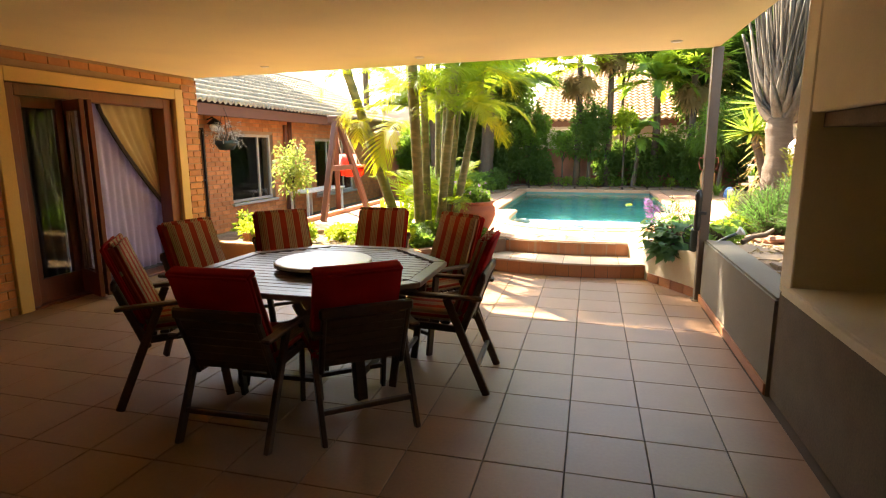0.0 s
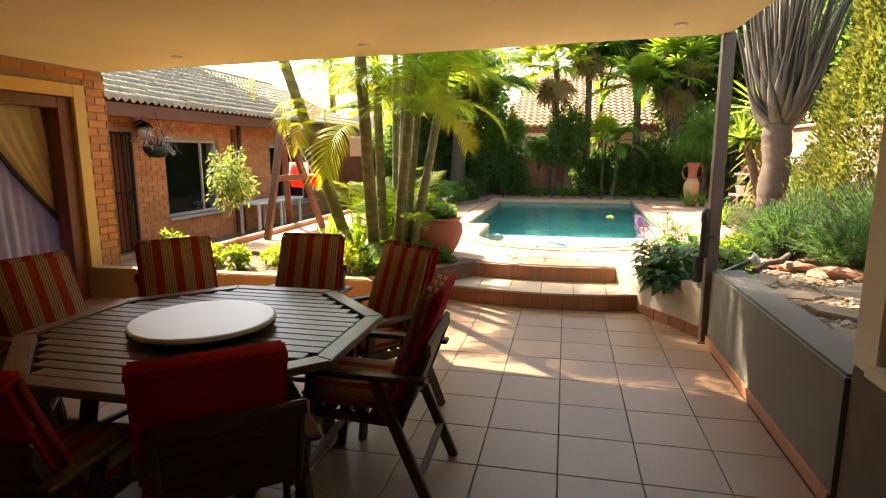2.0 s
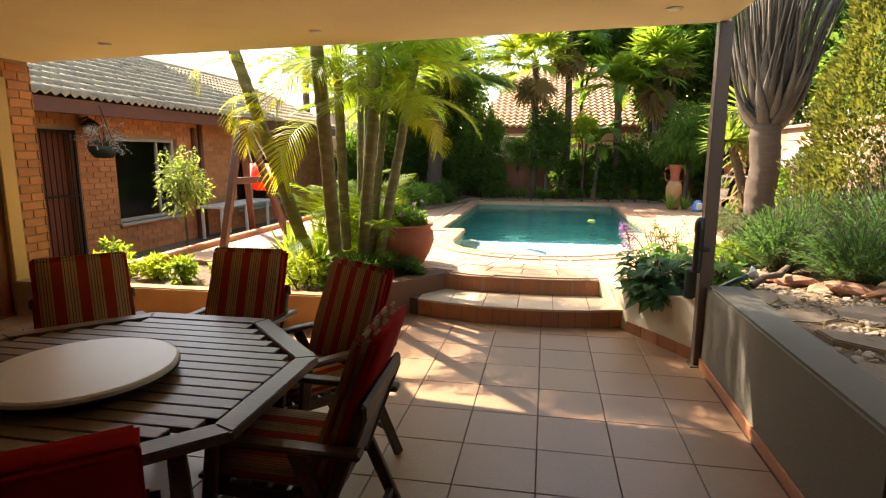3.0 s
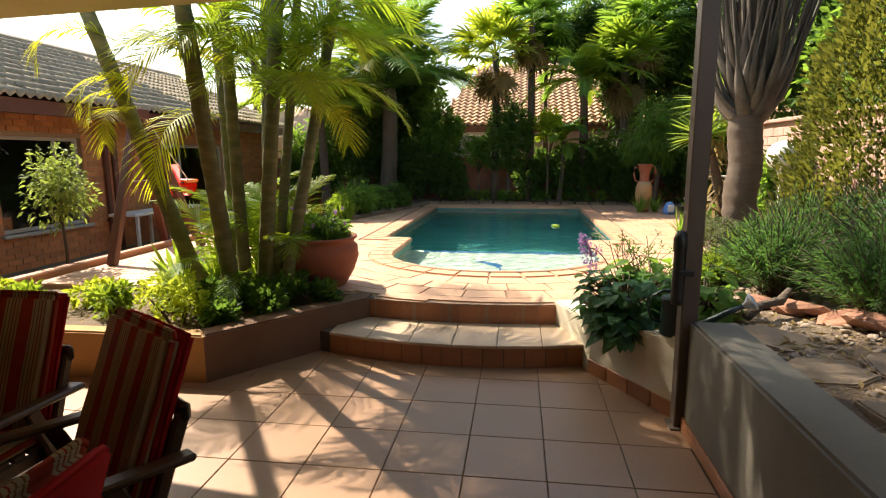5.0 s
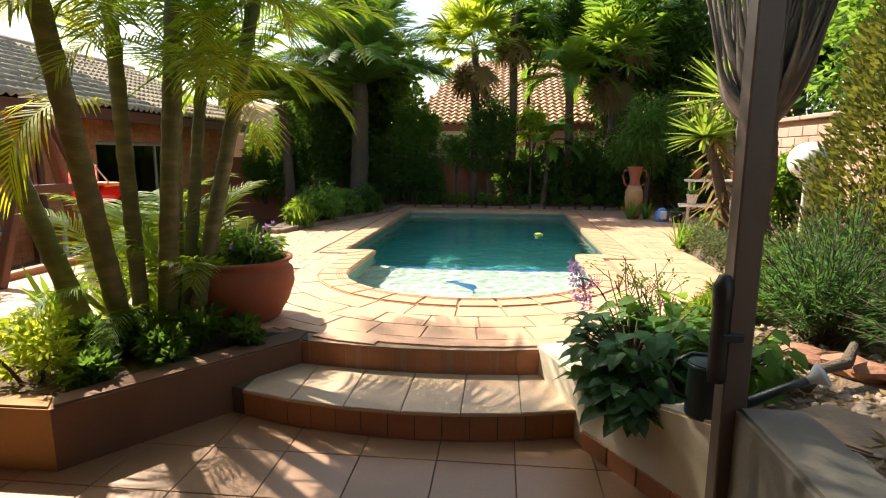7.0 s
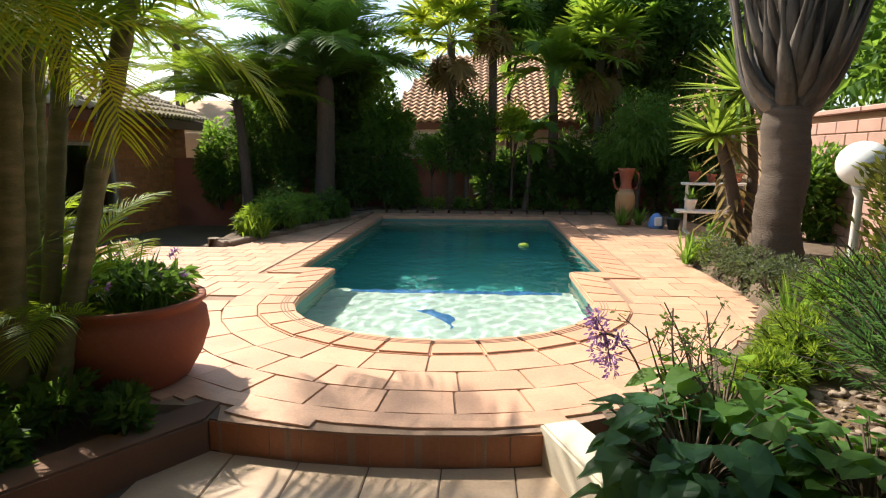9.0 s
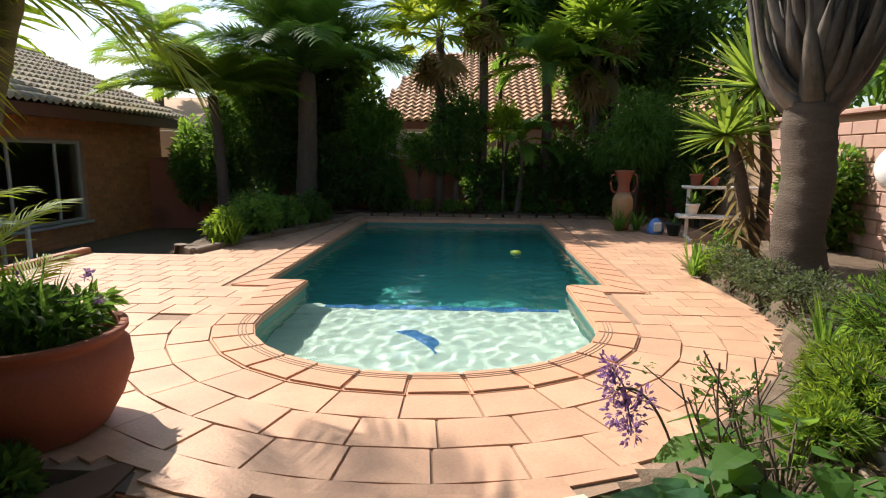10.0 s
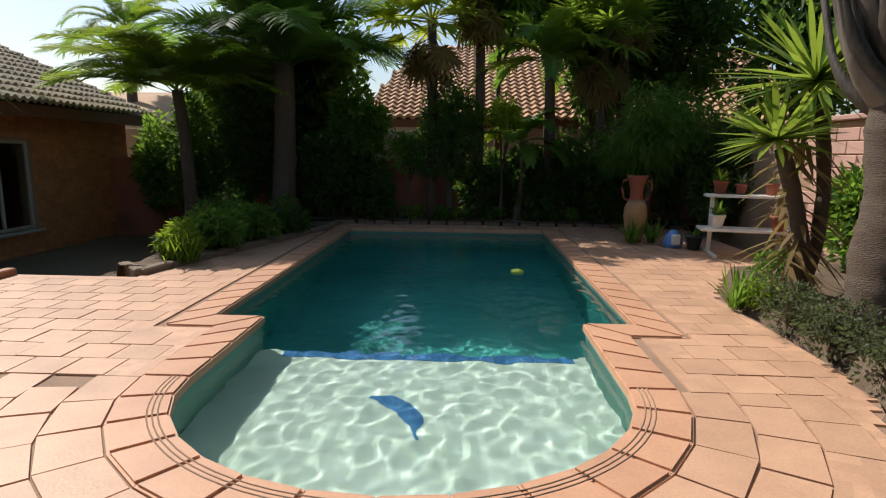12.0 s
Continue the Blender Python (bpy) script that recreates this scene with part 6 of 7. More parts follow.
for x, y, r, h, m in ((2.15, 7.9, 0.55, 0.75, LEAF_ROSEMARY), (2.6, 8.5, 0.65, 1.0, LEAF_ROSEMARY), (2.4, 7.1, 0.55, 0.7, LEAF_ROSEMARY), (2.95, 7.6, 0.75, 1.15, LEAF_BLUE), (2.65, 9.25, 0.4, 0.62, LEAF_MID),
                      (3.05, 8.8, 0.6, 1.0, LEAF_ROSEMARY), (2.9, 6.7, 0.6, 0.9, LEAF_ROSEMARY)):
    needle_bush(x, y, garden_z(x, y) - 0.02, r, h, 190, m, "feathery green needle-leaved bush in the bed", 0.15)
for x, y, r in ((1.98, 8.6, 0.30), (2.2, 8.95, 0.26), (1.7, 8.35, 0.2)):
    needle_bush(x, y, 0.38, r, r * 1.25, 130, LEAF_LIGHT, "soft bright green asparagus fern by the deck", 0.14)
for x, y, s, m in ((2.68, 10.25, 0.26, LEAF_GREY), (2.68, 10.75, 0.23, LEAF_GREY), (2.7, 11.3, 0.27, LEAF_GREY), (2.7, 9.75, 0.26, LEAF_GREY), (2.75, 11.75, 0.18, LEAF_LIGHT), (3.2, 10.1, 0.26, LEAF_MID), (3.2, 12.5, 0.25, LEAF_MID)):
    shrub("round_shrub", "small clipped grey-green shrub at the palm's foot", (x, y, 0.38), (s * 1.15, s * 1.15, s * 0.9), 1500, 0.04, 0.02, m, 14)
for x, y in ((2.45, 9.55), (2.62, 11.95), (3.05, 15.55), (2.75, 15.5)):
    grass_tuft("spiky_plant", "spiky green tuft at the edge of the paving", (x, y, 0.36), 60, 0.45, 0.02, LEAF_MID, 1.0, 0.05, 0.35)


def conifer(x, y, z, h, r, mat, label, n=9000):
    e = thing("conifer", label, "tree", (x, y, z))
    part("trunk", tube([(0, 0, -0.05), (0.02, 0, h * 0.5), (0, 0, h * 0.95)], [0.07, 0.05, 0.01], 8), BARK_DARK, e, smooth=True)
    lv = Leaves()
    for _ in range(n):
        t = rnd(0.02, 1.0)
        a = rnd(math.pi)
        rr = r * (1 - t) ** 0.75 * (0.8 + 0.25 * noise.noise(Vector((math.cos(a) * 2, math.sin(a) * 2, t * 7))) + 0.16 * noise.noise(Vector((math.cos(a) * 6, math.sin(a) * 6, t * 22)))) * (0.6 + 0.4 * rnd(0, 1) ** 0.4)
        q = Vector((rr * math.cos(a), rr * math.sin(a), 0.05 + h * t))
        d = Vector((math.cos(a), math.sin(a), 0.9)) + rand_dir() * 0.6
        lv.blade(q, d, d.cross(rand_dir()).normalized(), rnd(0.045, 0.09), 0.029, 0.1, 0.0)
    lv.put("foliage", mat, e)


conifer(3.45, 8.85, 0.45, 4.6, 1.1, LEAF_GOLD, "tall golden-green conifer in the garden bed", 32000)
conifer(3.7, 7.5, 0.5, 4.2, 1.0, LEAF_GOLD, "golden-green conifer behind the needle bushes", 28000)
conifer(3.4, 5.9, 0.5, 3.6, 0.9, LEAF_GOLD, "golden-green conifer beside the low wall", 18000)


def feather_palm(x, y, z, h, r, lean, fl, n, mats, label, name="palm_tree", habit=((1.2, 1.5), (0.75, 1.6), (0.2, 1.3))):
    e = thing(name, label, "palm", (x, y, z))
    part("trunk", wobble(tube(curve_pts((0, 0, -0.1), (lean[0], lean[1], h), (0.05, 0, 0), 16), [r * (1.15 - 0.3 * k / 16) for k in range(17)], 12), r * 0.12, 6), BARK_DARK, e, smooth=True)
    ms = [frond_mesh("frond", fl, 58, fl * 0.24, rr, bb, m, 0.042, 0.8, 0.3) for m in mats for rr, bb in habit]
    for k in range(n):
        shared("frond", ms[k % len(ms)], e, Matrix.Translation((lean[0], lean[1], h + rnd(0.12))) @ pose(0, 0, 0, rnd(12), 0, k * 137.5 + rnd(15)) @ Matrix.Scale(rnd(0.8, 1.1), 4))


def fan_palm(x, y, z, h, r, n, mat, label, size=0.55):
    e = thing("fan_palm", label, "palm", (x, y, z))
    part("trunk", wobble(tube([(0, 0, -0.1), (0.03, 0, h * 0.5), (0, 0, h)], [r * 1.2, r, r * 0.9], 10), 0.02, 5), BARK_DARK, e, smooth=True)
    ms = [fan_mesh("fan_leaf", 0.7, size, mat) for _ in range(2)]
    dry = fan_mesh("dry_fan_leaf", 0.45, size * 0.8, LEAF_DRY)
    for k in range(n):
        el = 70 - 95 * k / n
        if k % 2:
            shared("dry_fan_leaf", dry, e, Matrix.Translation((0, 0, h - 0.15 - 0.3 * k / n)) @ pose(0, 0, 0, 0, 0, k * 137.5 + 60) @ pose(0, 0, 0, rnd(15), 62 + rnd(14), 0))
        shared("fan_leaf", ms[k % 2], e, Matrix.Translation((0, 0, h - 0.05 + rnd(0.08))) @ pose(0, 0, 0, 0, 0, k * 137.5) @ pose(0, 0, 0, rnd(15), -el, 0))


feather_palm(-3.0, 17.1, 0.35, 2.75, 0.19, (0.12, 0.0), 2.5, 72, [LEAF_DARK, LEAF_MID], "large dark feather palm beside the far end of the pool", habit=((1.4, 0.9), (1.05, 1.2), (0.55, 1.2)))
feather_palm(-4.35, 16.5, 0.0, 2.6, 0.10, (-0.1, 0.0), 1.9, 34, [LEAF_LIGHT, LEAF_VARIEGATED], "tree fern with pale arching fronds near the house", "tree_fern", ((0.65, 0.9), (0.35, 0.8), (0.8, 1.1)))
feather_palm(-9.2, 23.0, 0.0, 4.9, 0.14, (0.1, 0), 1.9, 18, [LEAF_LIGHT, LEAF_MID], "tall feather palm behind the house", "tall_palm")
feather_palm(1.75, 17.7, 0.35, 2.9, 0.10, (0.0, 0.0), 1.5, 18, [LEAF_MID, LEAF_LIGHT], "slender feather palm by the boundary wall")
feather_palm(1.2, 17.5, 0.35, 1.5, 0.06, (0.1, 0.0), 1.0, 12, [LEAF_LIGHT, LEAF_MID], "young feather palm by the boundary wall")
fan_palm(-0.35, 17.55, 0.35, 3.6, 0.09, 24, LEAF_LIME, "bright fan palm in front of the neighbour's roof", 0.62)
fan_palm(0.5, 17.7, 0.35, 4.3, 0.09, 22, LEAF_MID, "tall fan palm by the boundary wall", 0.6)
fan_palm(2.7, 17.7, 0.35, 3.3, 0.09, 26, LEAF_LIGHT, "sunlit fan palm by the boundary wall", 0.6)
fan_palm(3.1, 17.9, 0.35, 4.2, 0.09, 18, LEAF_MID, "taller fan palm by the boundary wall", 0.6)
tree("tree", "dark bushy tree at the far end of the pool", (0.0, 17.55, 0.4), 1.1, 0.06, (0, 0, 1.6), (0.8, 0.6, 0.95), 6500, 0.10, 0.05, LEAF_DARK, 24)
tree("tree", "yellow-green small tree by the boundary wall", (0.95, 17.55, 0.4), 1.0, 0.035, (0, 0, 1.8), (0.42, 0.42, 0.42), 1500, 0.10, 0.05, LEAF_LIME, 12)
tree("tree", "weeping fine-leaved tree beside the urn", (3.3, 16.75, 0.36), 1.1, 0.06, (0.1, 0, 1.65), (1.05, 0.75, 1.0), 9500, 0.12, 0.03, LEAF_MID, 26, 0.9)
tree("tree", "small green tree by the red boundary wall", (-0.75, 17.6, 0.4), 0.8, 0.03, (0, 0, 1.25), (0.45, 0.4, 0.45), 1500, 0.09, 0.045, LEAF_MID, 12)
tree("tree", "leafy tree between the palm and the neighbour's roof", (-1.75, 17.65, 0.4), 1.0, 0.05, (0, 0, 1.75), (0.65, 0.5, 0.8), 4200, 0.11, 0.055, LEAF_MID, 18)
for x, y, h, m in ((-3.0, 17.6, 1.7, LEAF_DARK), (-2.3, 17.5, 1.8, LEAF_DARK), (-1.5, 17.6, 1.5, LEAF_DARK), (-3.9, 17.4, 2.6, LEAF_DARK), (1.6, 17.75, 1.7, LEAF_DARK), (2.3, 17.7, 2.0, LEAF_DARK), (3.9, 17.3, 2.6, LEAF_DARK),
                   (-4.6, 17.2, 2.4, LEAF_DARK), (2.9, 17.5, 1.6, LEAF_DARK), (0.7, 17.8, 1.4, LEAF_DARK), (4.3, 16.2, 2.2, LEAF_DARK), (-5.4, 17.6, 2.0, LEAF_MID), (4.35, 12.9, 1.5, LEAF_MID)):
    shrub("dark_shrub", "dark dense shrub against the boundary wall", (x, y, 0.38), (0.6, 0.45, h / 2), 3600, 0.12, 0.055, m, 20)
for k in range(16):
    x = -1.6 + 0.32 * k + rnd(0.1)
    shrub("border_plant", "low dark border plant along the pool bed", (x, 17.55 + rnd(0.08), 0.4), (0.2, 0.13, 0.15), 260, 0.08, 0.03, LEAF_MID if k % 3 else LEAF_LIGHT, 7, category="plant")
for x, y, s, m in ((-3.05, 13.6, 0.24, LEAF_LIGHT), (-2.85, 14.2, 0.3, LEAF_MID), (-3.2, 14.4, 0.3, LEAF_MID), (-2.7, 14.9, 0.32, LEAF_MID), (-2.45, 15.6, 0.3, LEAF_DARK), (-3.3, 15.3, 0.4, LEAF_DARK)):
    shrub("bed_shrub", "leafy green shrub in the bed beside the pool", (x, y, 0.38), (s * 1.2, s * 1.2, s), 1100, 0.11, 0.04, m, 12, 0.4)
grass_tuft("spiky_plant", "bright soft grassy plant in the pool bed", (-2.95, 13.45, 0.38), 160, 0.4, 0.02, LEAF_LIGHT, 0.9, 0.15, 0.4)

tree("tree", "dense dark tree beside the fan palms", (2.75, 18.5, 0.0), 2.2, 0.07, (0, 0, 3.6), (0.8, 0.5, 1.5), 8000, 0.13, 0.055, LEAF_DARK, 30)
tree("tree", "dark tree crown above the neighbour's roof", (0.9, 18.6, 0.0), 3.6, 0.07, (0, 0, 4.55), (0.75, 0.4, 0.7), 5000, 0.13, 0.055, LEAF_DARK, 22)
tree("tree", "dark tree crown behind the fan palms", (1.9, 18.8, 0.0), 3.6, 0.07, (0, 0, 4.7), (0.75, 0.4, 0.9), 5000, 0.13, 0.055, LEAF_DARK, 22)
tree("tree", "olive-green leafy tree behind the feather palm", (-4.0, 17.9, 0.0), 1.6, 0.08, (0, 0, 2.6), (1.0, 0.6, 1.25), 9000, 0.13, 0.05, LEAF_MID, 30)

# tall woods behind the walls
for x, y, h, r, m in ((-11.5, 25.0, 3.4, 1.4, LEAF_MID), (-3.1, 19.0, 4.6, 1.5, LEAF_DARK), (-4.6, 19.2, 3.6, 1.2, LEAF_DARK), (1.5, 28.5, 8.6, 1.9, LEAF_DARK), (4.2, 28.8, 9.2, 2.2, LEAF_DARK), (3.3, 19.6, 6.8, 1.2, LEAF_DARK), (4.6, 19.4, 6.6, 1.8, LEAF_DARK), (6.6, 17.5, 6.4, 2.0, LEAF_DARK),
                      (6.8, 14.2, 5.6, 1.9, LEAF_MID), (7.0, 11.0, 5.4, 2.0, LEAF_DARK), (6.4, 7.8, 5.0, 1.7, LEAF_MID), (6.0, 4.6, 4.6, 1.7, LEAF_DARK)):
    tree("tall_tree", "tall dark tree beyond the boundary wall", (x, y, -0.07), h * 0.55, 0.16, (0, 0, h * 0.66), (r, r, h * 0.40), 9000, 0.20, 0.10, m, 46)


# ---- neighbour's house ----
def neighbour():
    e = thing("neighbour_house", "neighbour's house with a red tiled roof", "house", (0, 0, -0.07))
    part("wall", box(-2.0, 8.0, 20.6, 27.0, 0, 2.4, 0.01), NEIGHBOUR_WALL, e)
    part("fascia", box(-2.3, 8.3, 20.28, 20.33, 2.28, 2.46), FASCIA, e, "dark red fascia")
    verts, faces, n = [], [], 10
    for r in range(20):
        for c in range(50):
            x0 = -2.3 + 0.21 * c
            y, z = 20.25 + 0.19 * r, 2.48 + 0.1115 * r + 0.02
            if x0 < -2.3 + 0.056 * r:
                continue
            i = len(verts)
            for k in range(7):
                x = x0 + 0.21 * k / 6
                h = 0.026 * math.cos(2 * math.pi * k / 6)
                verts += [(x, y, z + h + 0.05), (x, y + 0.21, z + h + 0.125), (x, y, z + h - 0.02)]
            for k in range(6):
                a = i + 3 * k
                faces += [(a, a + 3, a + 4, a + 1), (a + 2, a + 5, a + 3, a)]
    tagged(raw("roof", verts, faces, ROOF_RED, e, "red clay tile roof"), kind="stuff")
    bm = bmesh.new()
    bm.faces.new([bm.verts.new(v) for v in ((-2.3, 20.3, 2.44), (8.3, 20.3, 2.44), (8.3, 24.1, 4.62), (-1.2, 24.1, 4.62))])
    bm.faces.new([bm.verts.new(v) for v in ((8.3, 24.1, 4.62), (-1.2, 24.1, 4.62), (-2.3, 28.0, 2.44), (8.3, 28.0, 2.44))])
    bm.faces.new([bm.verts.new(v) for v in ((-2.3, 20.3, 2.44), (-1.2, 24.1, 4.62), (-2.3, 28.0, 2.44))])
    part("underlay", bm, FASCIA, e)
    f = thing("neighbour_wall", "pale plastered garden wall of the neighbour", "wall", (0, 0, 0), kind="structure")
    part("wall", box(-14, -0.2, 19.6, 19.8, -0.07, 2.1, 0.01), NEIGHBOUR_WALL, f)
    g = thing("neighbour_shed", "small tiled outbuilding beyond the boundary", "shed", (0, 0, -0.07))
    part("wall", box(-10.5, -6.0, 21.0, 24.0, 0, 2.3), NEIGHBOUR_WALL, g)
    part("roof", prism([(-10.8, 20.7), (-5.7, 20.7), (-5.7, 24.3), (-10.8, 24.3)], 2.3, [2.35, 2.35, 3.4, 3.4]), ROOF_RED, g)


neighbour()

# ---- loose stones ----
stone_mesh = []
for k in range(5):
    bm = bmesh.new()
    bmesh.ops.create_icosphere(bm, subdivisions=2, radius=1)
    for v in bm.verts:
        v.co.z *= 0.5
    wobble(bm, 0.45, 0.9, k * 3.1)
    me = bpy.data.meshes.new("garden_stone")
    bm.to_mesh(me)
    bm.free()
    me.materials.append(CLAY_STONE)
    stone_mesh.append(me)
for k in range(9):
    x, y = 1.95 + 0.16 * k * 0.55, 7.55 - 0.17 * k
    s = tagged(new("edging_stone", stone_mesh[k % 5]), "rough red edging stone in the garden bed", "stone", "edging stones in the bed")
    s.matrix_basis = pose(x, y, garden_z(x, y) + 0.03, rnd(20), rnd(20), rnd(180)) @ Matrix.Diagonal((0.2, 0.12, 0.10, 1))
for k in range(13):
    x, y = 1.62 + 0.42 * (k % 3) + rnd(0.1), 4.7 + 0.46 * (k // 3) + rnd(0.12)
    n = 6
    pts = [(rnd(0.75, 1.0) * 0.2 * math.cos(6.283 * i / n) * 1.2, rnd(0.75, 1.0) * 0.2 * math.sin(6.283 * i / n)) for i in range(n)]
    f = tagged(obj("flagstone", prism(pts, -0.03, 0.022, 0.008), BED_STONE), "flat sandstone slab lying on the garden bed", "stone", "flat slabs in the bed")
    f.matrix_basis = pose(x, y, garden_z(x, y) + 0.006, rnd(4), rnd(4) - 3, rnd(180))
gv, gf = [], []
for k in range(700):
    x, y = rnd(1.45, 2.4), rnd(4.6, 8.3)
    if x - 1.4 > 1.1 or (y > 7.6 and x < 1.7):
        continue
    me = stone_mesh[k % 5]
    r = rnd(0.008, 0.034)
    m = pose(x, y, garden_z(x, y) + r * 0.2, rnd(30), rnd(30), rnd(180)) @ Matrix.Scale(r, 4)
    i = len(gv)
    gv += [m @ v.co for v in me.vertices]
    gf += [tuple(i + q for q in p.vertices) for p in me.polygons]
tagged(raw("gravel", gv, gf, STONE, smooth=True), "loose stones and chips on the garden bed", "gravel", kind="stuff")
litter = Leaves()
for _ in range(1500):
    x, y = rnd(1.5, 3.2), rnd(4.6, 8.2)
    litter.blade((x, y, garden_z(x, y) + rnd(0.005, 0.03)), (rnd(), rnd(), rnd(0.2)), (rnd(), rnd(), 0.2), rnd(0.04, 0.09), 0.025)
for _ in range(500):
    litter.blade((rnd(-3.4, -1.95), rnd(7.05, 7.9), 0.30 + rnd(0.015)), (rnd(), rnd(), rnd(0.2)), (rnd(), rnd(), 0.2), rnd(0.04, 0.1), 0.02)
tagged(new("leaf_litter", litter.mesh("leaf_litter", LEAF_DRY)), "dry fallen leaves on the garden beds", "leaves", kind="stuff")
drift = thing("driftwood", "pale crooked piece of wood lying on the bed", "wood", (1.62, 7.0, 0.56))
part("limb", tube([(0, 0, 0), (0.12, 0.1, 0.05), (0.25, 0.16, 0.06), (0.36, 0.3, 0.10)], [0.03, 0.025, 0.03, 0.02], 8), BARK_GREY, drift, smooth=True)

# ---- small pieces: bricks, tiles, pavers ----
def cuboid_mesh(name, lx, ly, lz, mat, b=0.004):
    bm = box(-lx / 2, lx / 2, -ly / 2, ly / 2, -lz / 2, lz / 2)
    if b:
        bmesh.ops.bevel(bm, geom=[e for e in bm.edges], offset=b, segments=1, affect="EDGES")
    me = bpy.data.meshes.new(name)
    bm.to_mesh(me)
    bm.free()
    me.materials.append(mat)
    return me


BRICK_MESHES = {}


def lay_bricks(wall, x, y0, y1, z0, z1, holes, keep):
    """Running-bond bricks proud of a wall face that looks along +x."""
    bl, bh, gap, depth = 0.222, 0.073, 0.011, 0.02
    rv, rf = [], []
    for c in range(int((z1 - z0) / (bh + gap))):
        z = z0 + c * (bh + gap) + bh / 2
        y = y0 - (0.5 * (bl + gap) if c % 2 else 0)
        while y < y1:
            spans = [(max(y, y0), min(y + bl, y1))]
            for a, b, lo, hi in holes:
                if lo - 0.03 < z < hi + 0.03:
                    spans = [s for p, q in spans for s in ((p, min(q, a - 0.006)), (max(p, b + 0.006), q)) if s[1] - s[0] > 0.03 and (s[1] <= a or s[0] >= b)]
            for p, q in spans:
                if q - p < 0.03:
                    continue
                L = round(q - p, 3)
                at = Matrix.Translation((x - depth / 2 + 0.006 + rnd(0.0015), (p + q) / 2, z + rnd(0.001)))
                if keep((p + q) / 2, z):
                    if L not in BRICK_MESHES:
                        BRICK_MESHES[L] = cuboid_mesh("brick", depth, L, bh, BRICK)
                    shared("brick", BRICK_MESHES[L], wall, at)
                else:
                    i = len(rv)
                    for dx in (-0.5, 0.5):
                        for dy in (-0.5, 0.5):
                            for dz in (-0.5, 0.5):
                                rv.append(at @ Vector((dx * depth, dy * L, dz * bh)))
                    rf += [tuple(i + k for k in f) for f in ((4, 6, 7, 5), (0, 4, 5, 1), (2, 3, 7, 6), (1, 5, 7, 3), (0, 2, 6, 4))]
            y += bl + gap
    if rv:
        tagged(raw("bricks", rv, rf, BRICK_JOINED, wall), kind="stuff")


lay_bricks(wall_west, WALL_X, -1.8, 7.30, 0.0, 2.46, [(4.57, 7.01, 0.0, 2.28)], lambda y, z: y > 4.0)
lay_bricks(wall_house, HOUSE_X, 7.3, 18.65, -0.05, 2.26, HOUSE_HOLES, lambda y, z: y < 10.6)

# corner bricks of the patio wall that face the garden
bm = bmesh.new()
for c in range(29):
    z = 0.0365 + 0.084 * c
    for k in range(2):
        x1 = WALL_X + 0.006 - 0.12 * k if c % 2 else WALL_X + 0.006 - 0.235 * k
        box(x1 - 0.11 if c % 2 else x1 - 0.222, x1, 7.30, 7.312, z - 0.036, z + 0.036, bm=bm)
tagged(part("bricks", bm, BRICK_JOINED, wall_west), kind="stuff")

# blocks of the pink boundary wall
block = cuboid_mesh("block", 0.03, 0.38, 0.14, PINK_BLOCK, 0.006)
side_wall = bpy.data.objects["wall_side"]
for c in range(13):
    for k in range(19):
        y = 7.2 + 0.392 * k + (0.196 if c % 2 else 0)
        shared("block", block, side_wall, pose(4.612 + rnd(0.003), y, 0.08 + 0.152 * c))
for k in range(9):
    part("capping", box(4.55, 4.9, 7.0 + 0.9 * k, 7.89 + 0.9 * k, 2.06, 2.12, 0.01), PINK_BLOCK, side_wall)

# patio floor tiles
def floor_tiles():
    T, g = 0.40, 0.005
    me = cuboid_mesh("floor_tile", T - g, T - g, 0.018, FLOOR_TILE, 0.0025)
    rv, rf = [], []
    made = {}
    for i in range(-13, 4):
        for j in range(-16, 9):
            x0, x1 = max(T * i, -5.08), min(T * (i + 1), 1.40 if j > 4 else 1.16)
            y0, y1 = 4.4 + T * j, 4.4 + T * (j + 1)
            if x1 - x0 < 0.04 or (y0 > 7.0 and x0 < -1.7) or (x0 > 0.9 and y0 > 6.9):
                continue
            at = Matrix.Translation(((x0 + x1) / 2, (y0 + y1) / 2, -0.009 + rnd(0.0006)))
            w = round(x1 - x0, 3)
            if y0 > 0.8 and x0 > -4.9:
                if w not in made:
                    made[w] = me if abs(w - T) < 0.002 else cuboid_mesh("floor_tile", w - g, T - g, 0.018, FLOOR_TILE, 0.0025)
                shared("floor_tile", made[w], floor, at @ Matrix.Rotation(math.pi / 2 * ((i * 7 + j * 3) % 4 if w == T else 0), 4, "Z"))
            else:
                k = len(rv)
                rv += [(x0 + g / 2, y0 + g / 2, 0), (x1 - g / 2, y0 + g / 2, 0), (x1 - g / 2, y1 - g / 2, 0), (x0 + g / 2, y1 - g / 2, 0)]
                rf.append((k, k + 1, k + 2, k + 3))
    tagged(raw("tiles", rv, rf, FLOOR_TILE_JOINED, floor), kind="stuff")


floor_tiles()


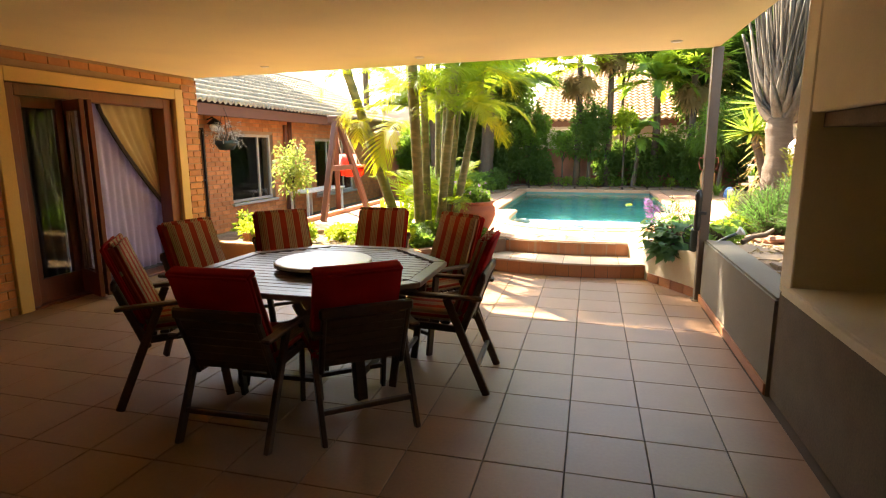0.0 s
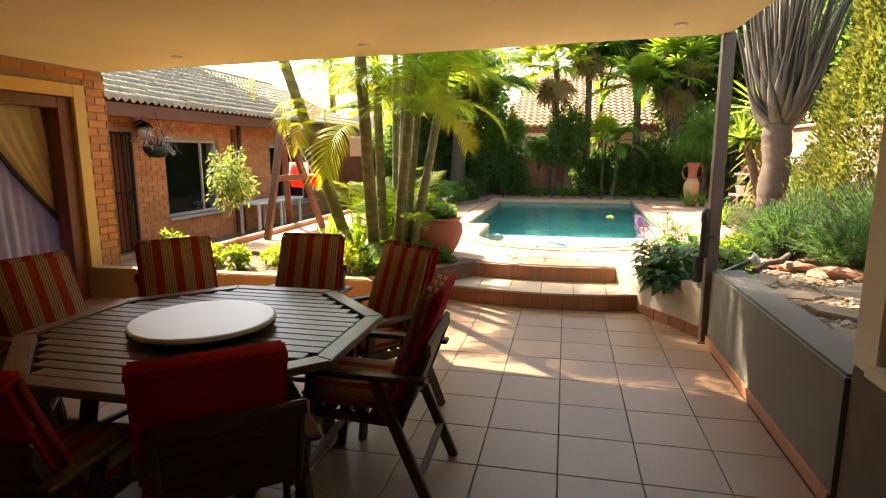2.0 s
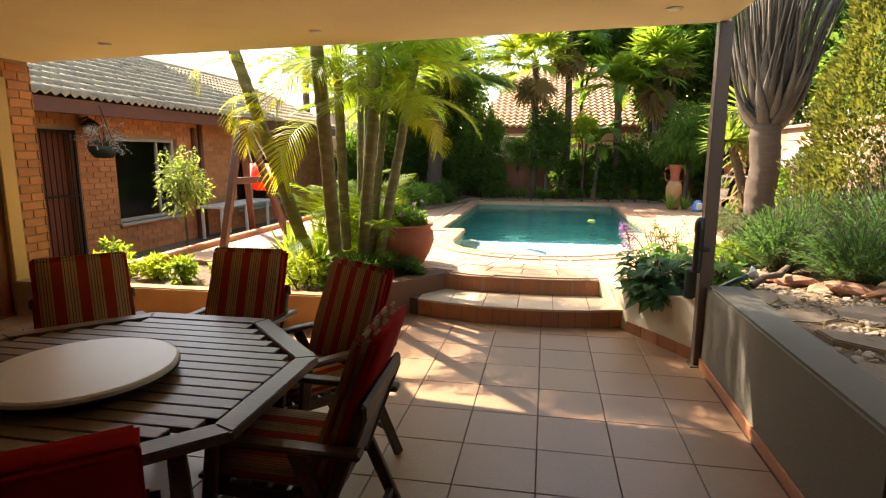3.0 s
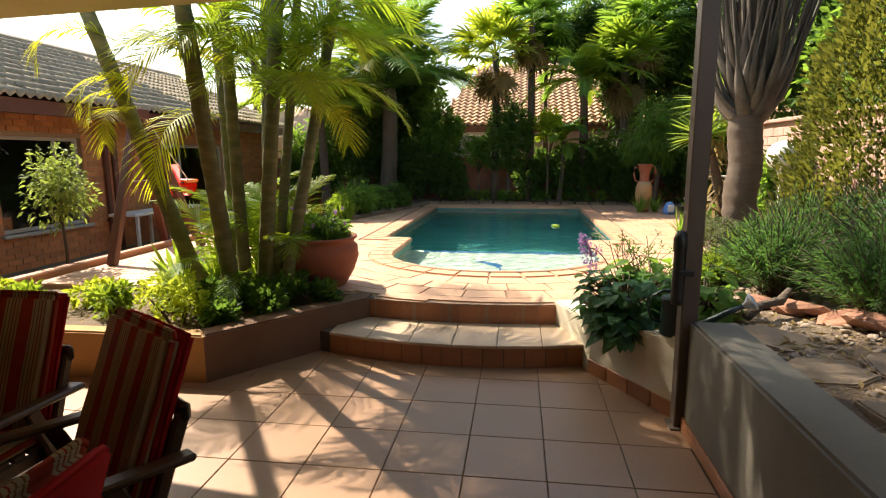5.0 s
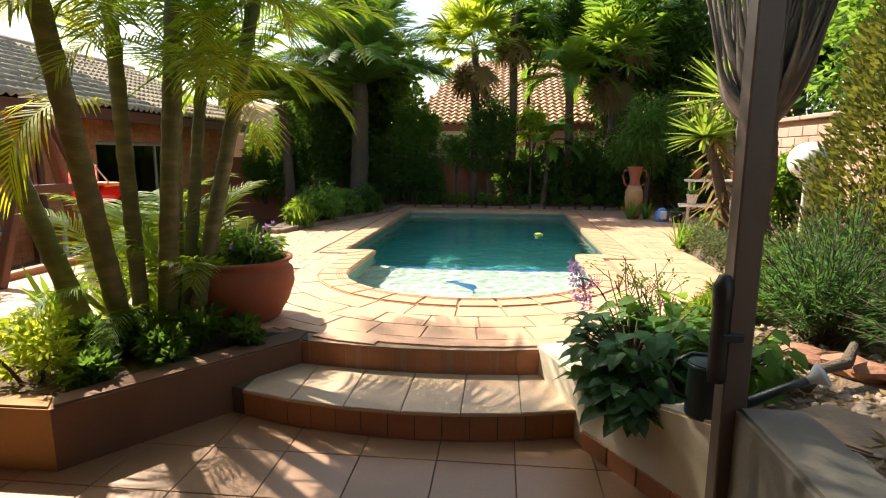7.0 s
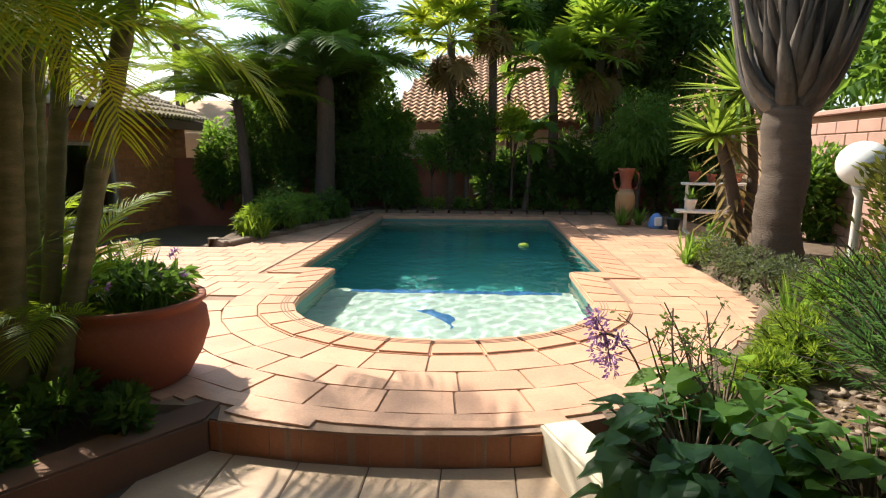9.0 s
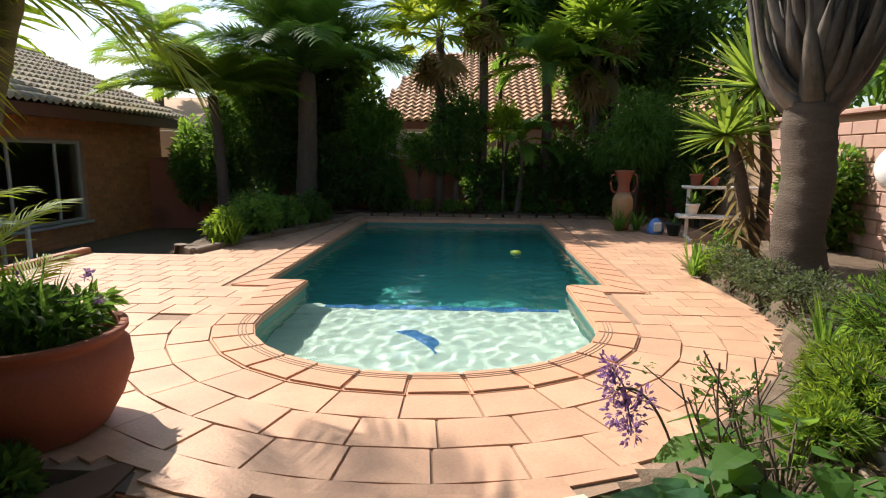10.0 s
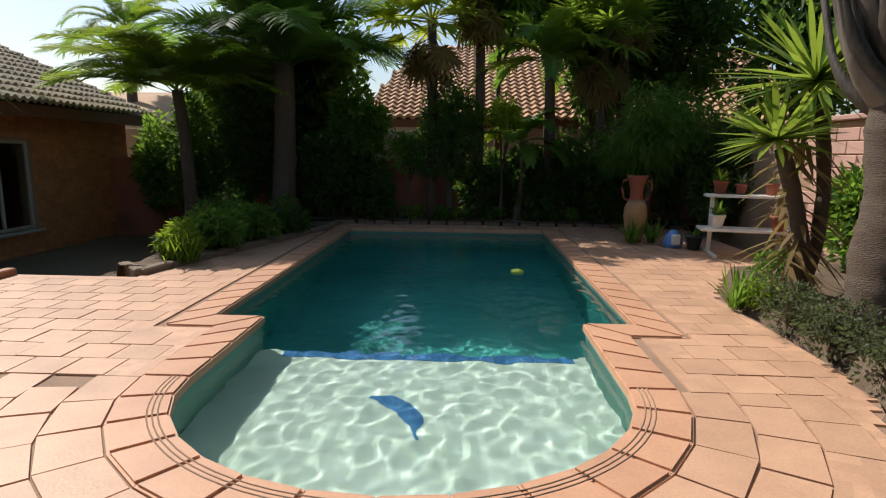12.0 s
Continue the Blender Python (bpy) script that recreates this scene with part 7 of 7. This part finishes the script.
def deck_pavers():
    z1, g = DECK_Z, 0.006
    coping = pool_outline(0.274, 40)
    ring_w, rings = 0.262, 5
    outer = pool_outline(0.274 + ring_w * rings, 60)
    near, rest = [], []

    def ok(p):
        return inside(p, DECK_OUTLINE)

    def place(q):
        n_in = sum(ok(p) for p in q)
        if n_in == 0:
            return
        if n_in == 4:
            c = sum((Vector(p) for p in q), Vector((0, 0))) / 4
            near.append((q, c)) if c.y < 11.6 and -2.9 < c.x < 2.3 else rest.append(q)
            return
        a, b, c2, d = [Vector(p) for p in q]
        for i in range(4):
            for j in range(4):
                def at(u, v):
                    return tuple(a.lerp(b, u).lerp(d.lerp(c2, u), v))
                s = [at(i / 4, j / 4), at((i + 1) / 4, j / 4), at((i + 1) / 4, (j + 1) / 4), at(i / 4, (j + 1) / 4)]
                if all(ok(p) for p in s):
                    rest.append(s)

    def shrink(q):
        c = sum((Vector(p) for p in q), Vector((0, 0))) / len(q)
        return [c + (Vector(p) - c) * (1 - 2 * g / max(0.05, (Vector(p) - c).length * 1.4)) for p in q]

    for k in range(rings):
        a0, b0 = POOL_A + 0.274 + ring_w * k, POOL_B + 0.274 + ring_w * k
        a1, b1 = a0 + ring_w, b0 + ring_w
        n = round(math.pi * (a0 + b0) / 2 / 0.33)
        for i in range(n):
            t0, t1 = math.pi * (i + 0.5 * (k % 2)) / n, math.pi * (i + 1 + 0.5 * (k % 2)) / n
            if t1 > math.pi + 0.001:
                t1 = math.pi
            q = [(POOL_C[0] - a0 * math.cos(t0), POOL_C[1] - b0 * math.sin(t0)), (POOL_C[0] - a0 * math.cos(t1), POOL_C[1] - b0 * math.sin(t1)),
                 (POOL_C[0] - a1 * math.cos(t1), POOL_C[1] - b1 * math.sin(t1)), (POOL_C[0] - a1 * math.cos(t0), POOL_C[1] - b1 * math.sin(t0))]
            place(q)
    w, h = 0.30, 0.262
    for j in range(-8, 36):
        y0 = POOL_C[1] + h * j
        for i in range(-20, 20):
            x0 = w * (i + (0.5 if j % 2 else 0))
            q = [(x0, y0), (x0 + w, y0), (x0 + w, y0 + h), (x0, y0 + h)]
            block_out = outer if y0 < POOL_C[1] - 0.01 else coping
            hits = sum(inside(p, block_out) for p in q)
            if hits == 0:
                place(q)
            elif hits < 4:
                for u in range(4):
                    for v in range(4):
                        s = [(x0 + w * (u + a) / 4, y0 + h * (v + b) / 4) for a, b in ((0, 0), (1, 0), (1, 1), (0, 1))]
                        if not any(inside(p, block_out) for p in s) and all(ok(p) for p in s):
                            rest.append(s)
    near.sort(key=lambda it: (it[1].y, it[1].x))
    for q, c in near[:300]:
        dz = rnd(0.0025)
        bm = prism([tuple(p) for p in shrink(q)], z1 - 0.03, [z1 + dz + rnd(0.0015) for _ in q])
        obj("paver", bm, PAVER, deck)
    rv, rf = [], []
    for q in rest + [it[0] for it in near[300:]]:
        big = (Vector(q[0]) - Vector(q[2])).length > 0.2
        s = shrink(q) if big else [Vector(p) for p in q]
        i = len(rv)
        rv += [(p.x, p.y, z1) for p in s] + [(p.x, p.y, z1 - 0.03) for p in s]
        rf += [(i, i + 1, i + 2, i + 3)] + [(i + k, i + 4 + k, i + 4 + (k + 1) % 4, i + (k + 1) % 4) for k in range(4)]
    ob = tagged(raw("pavers", rv, rf, PAVER_JOINED, deck), kind="stuff")
    bm = bmesh.new()
    bm.from_mesh(ob.data)
    bmesh.ops.recalc_face_normals(bm, faces=bm.faces)
    bm.to_mesh(ob.data)
    bm.free()


deck_pavers()
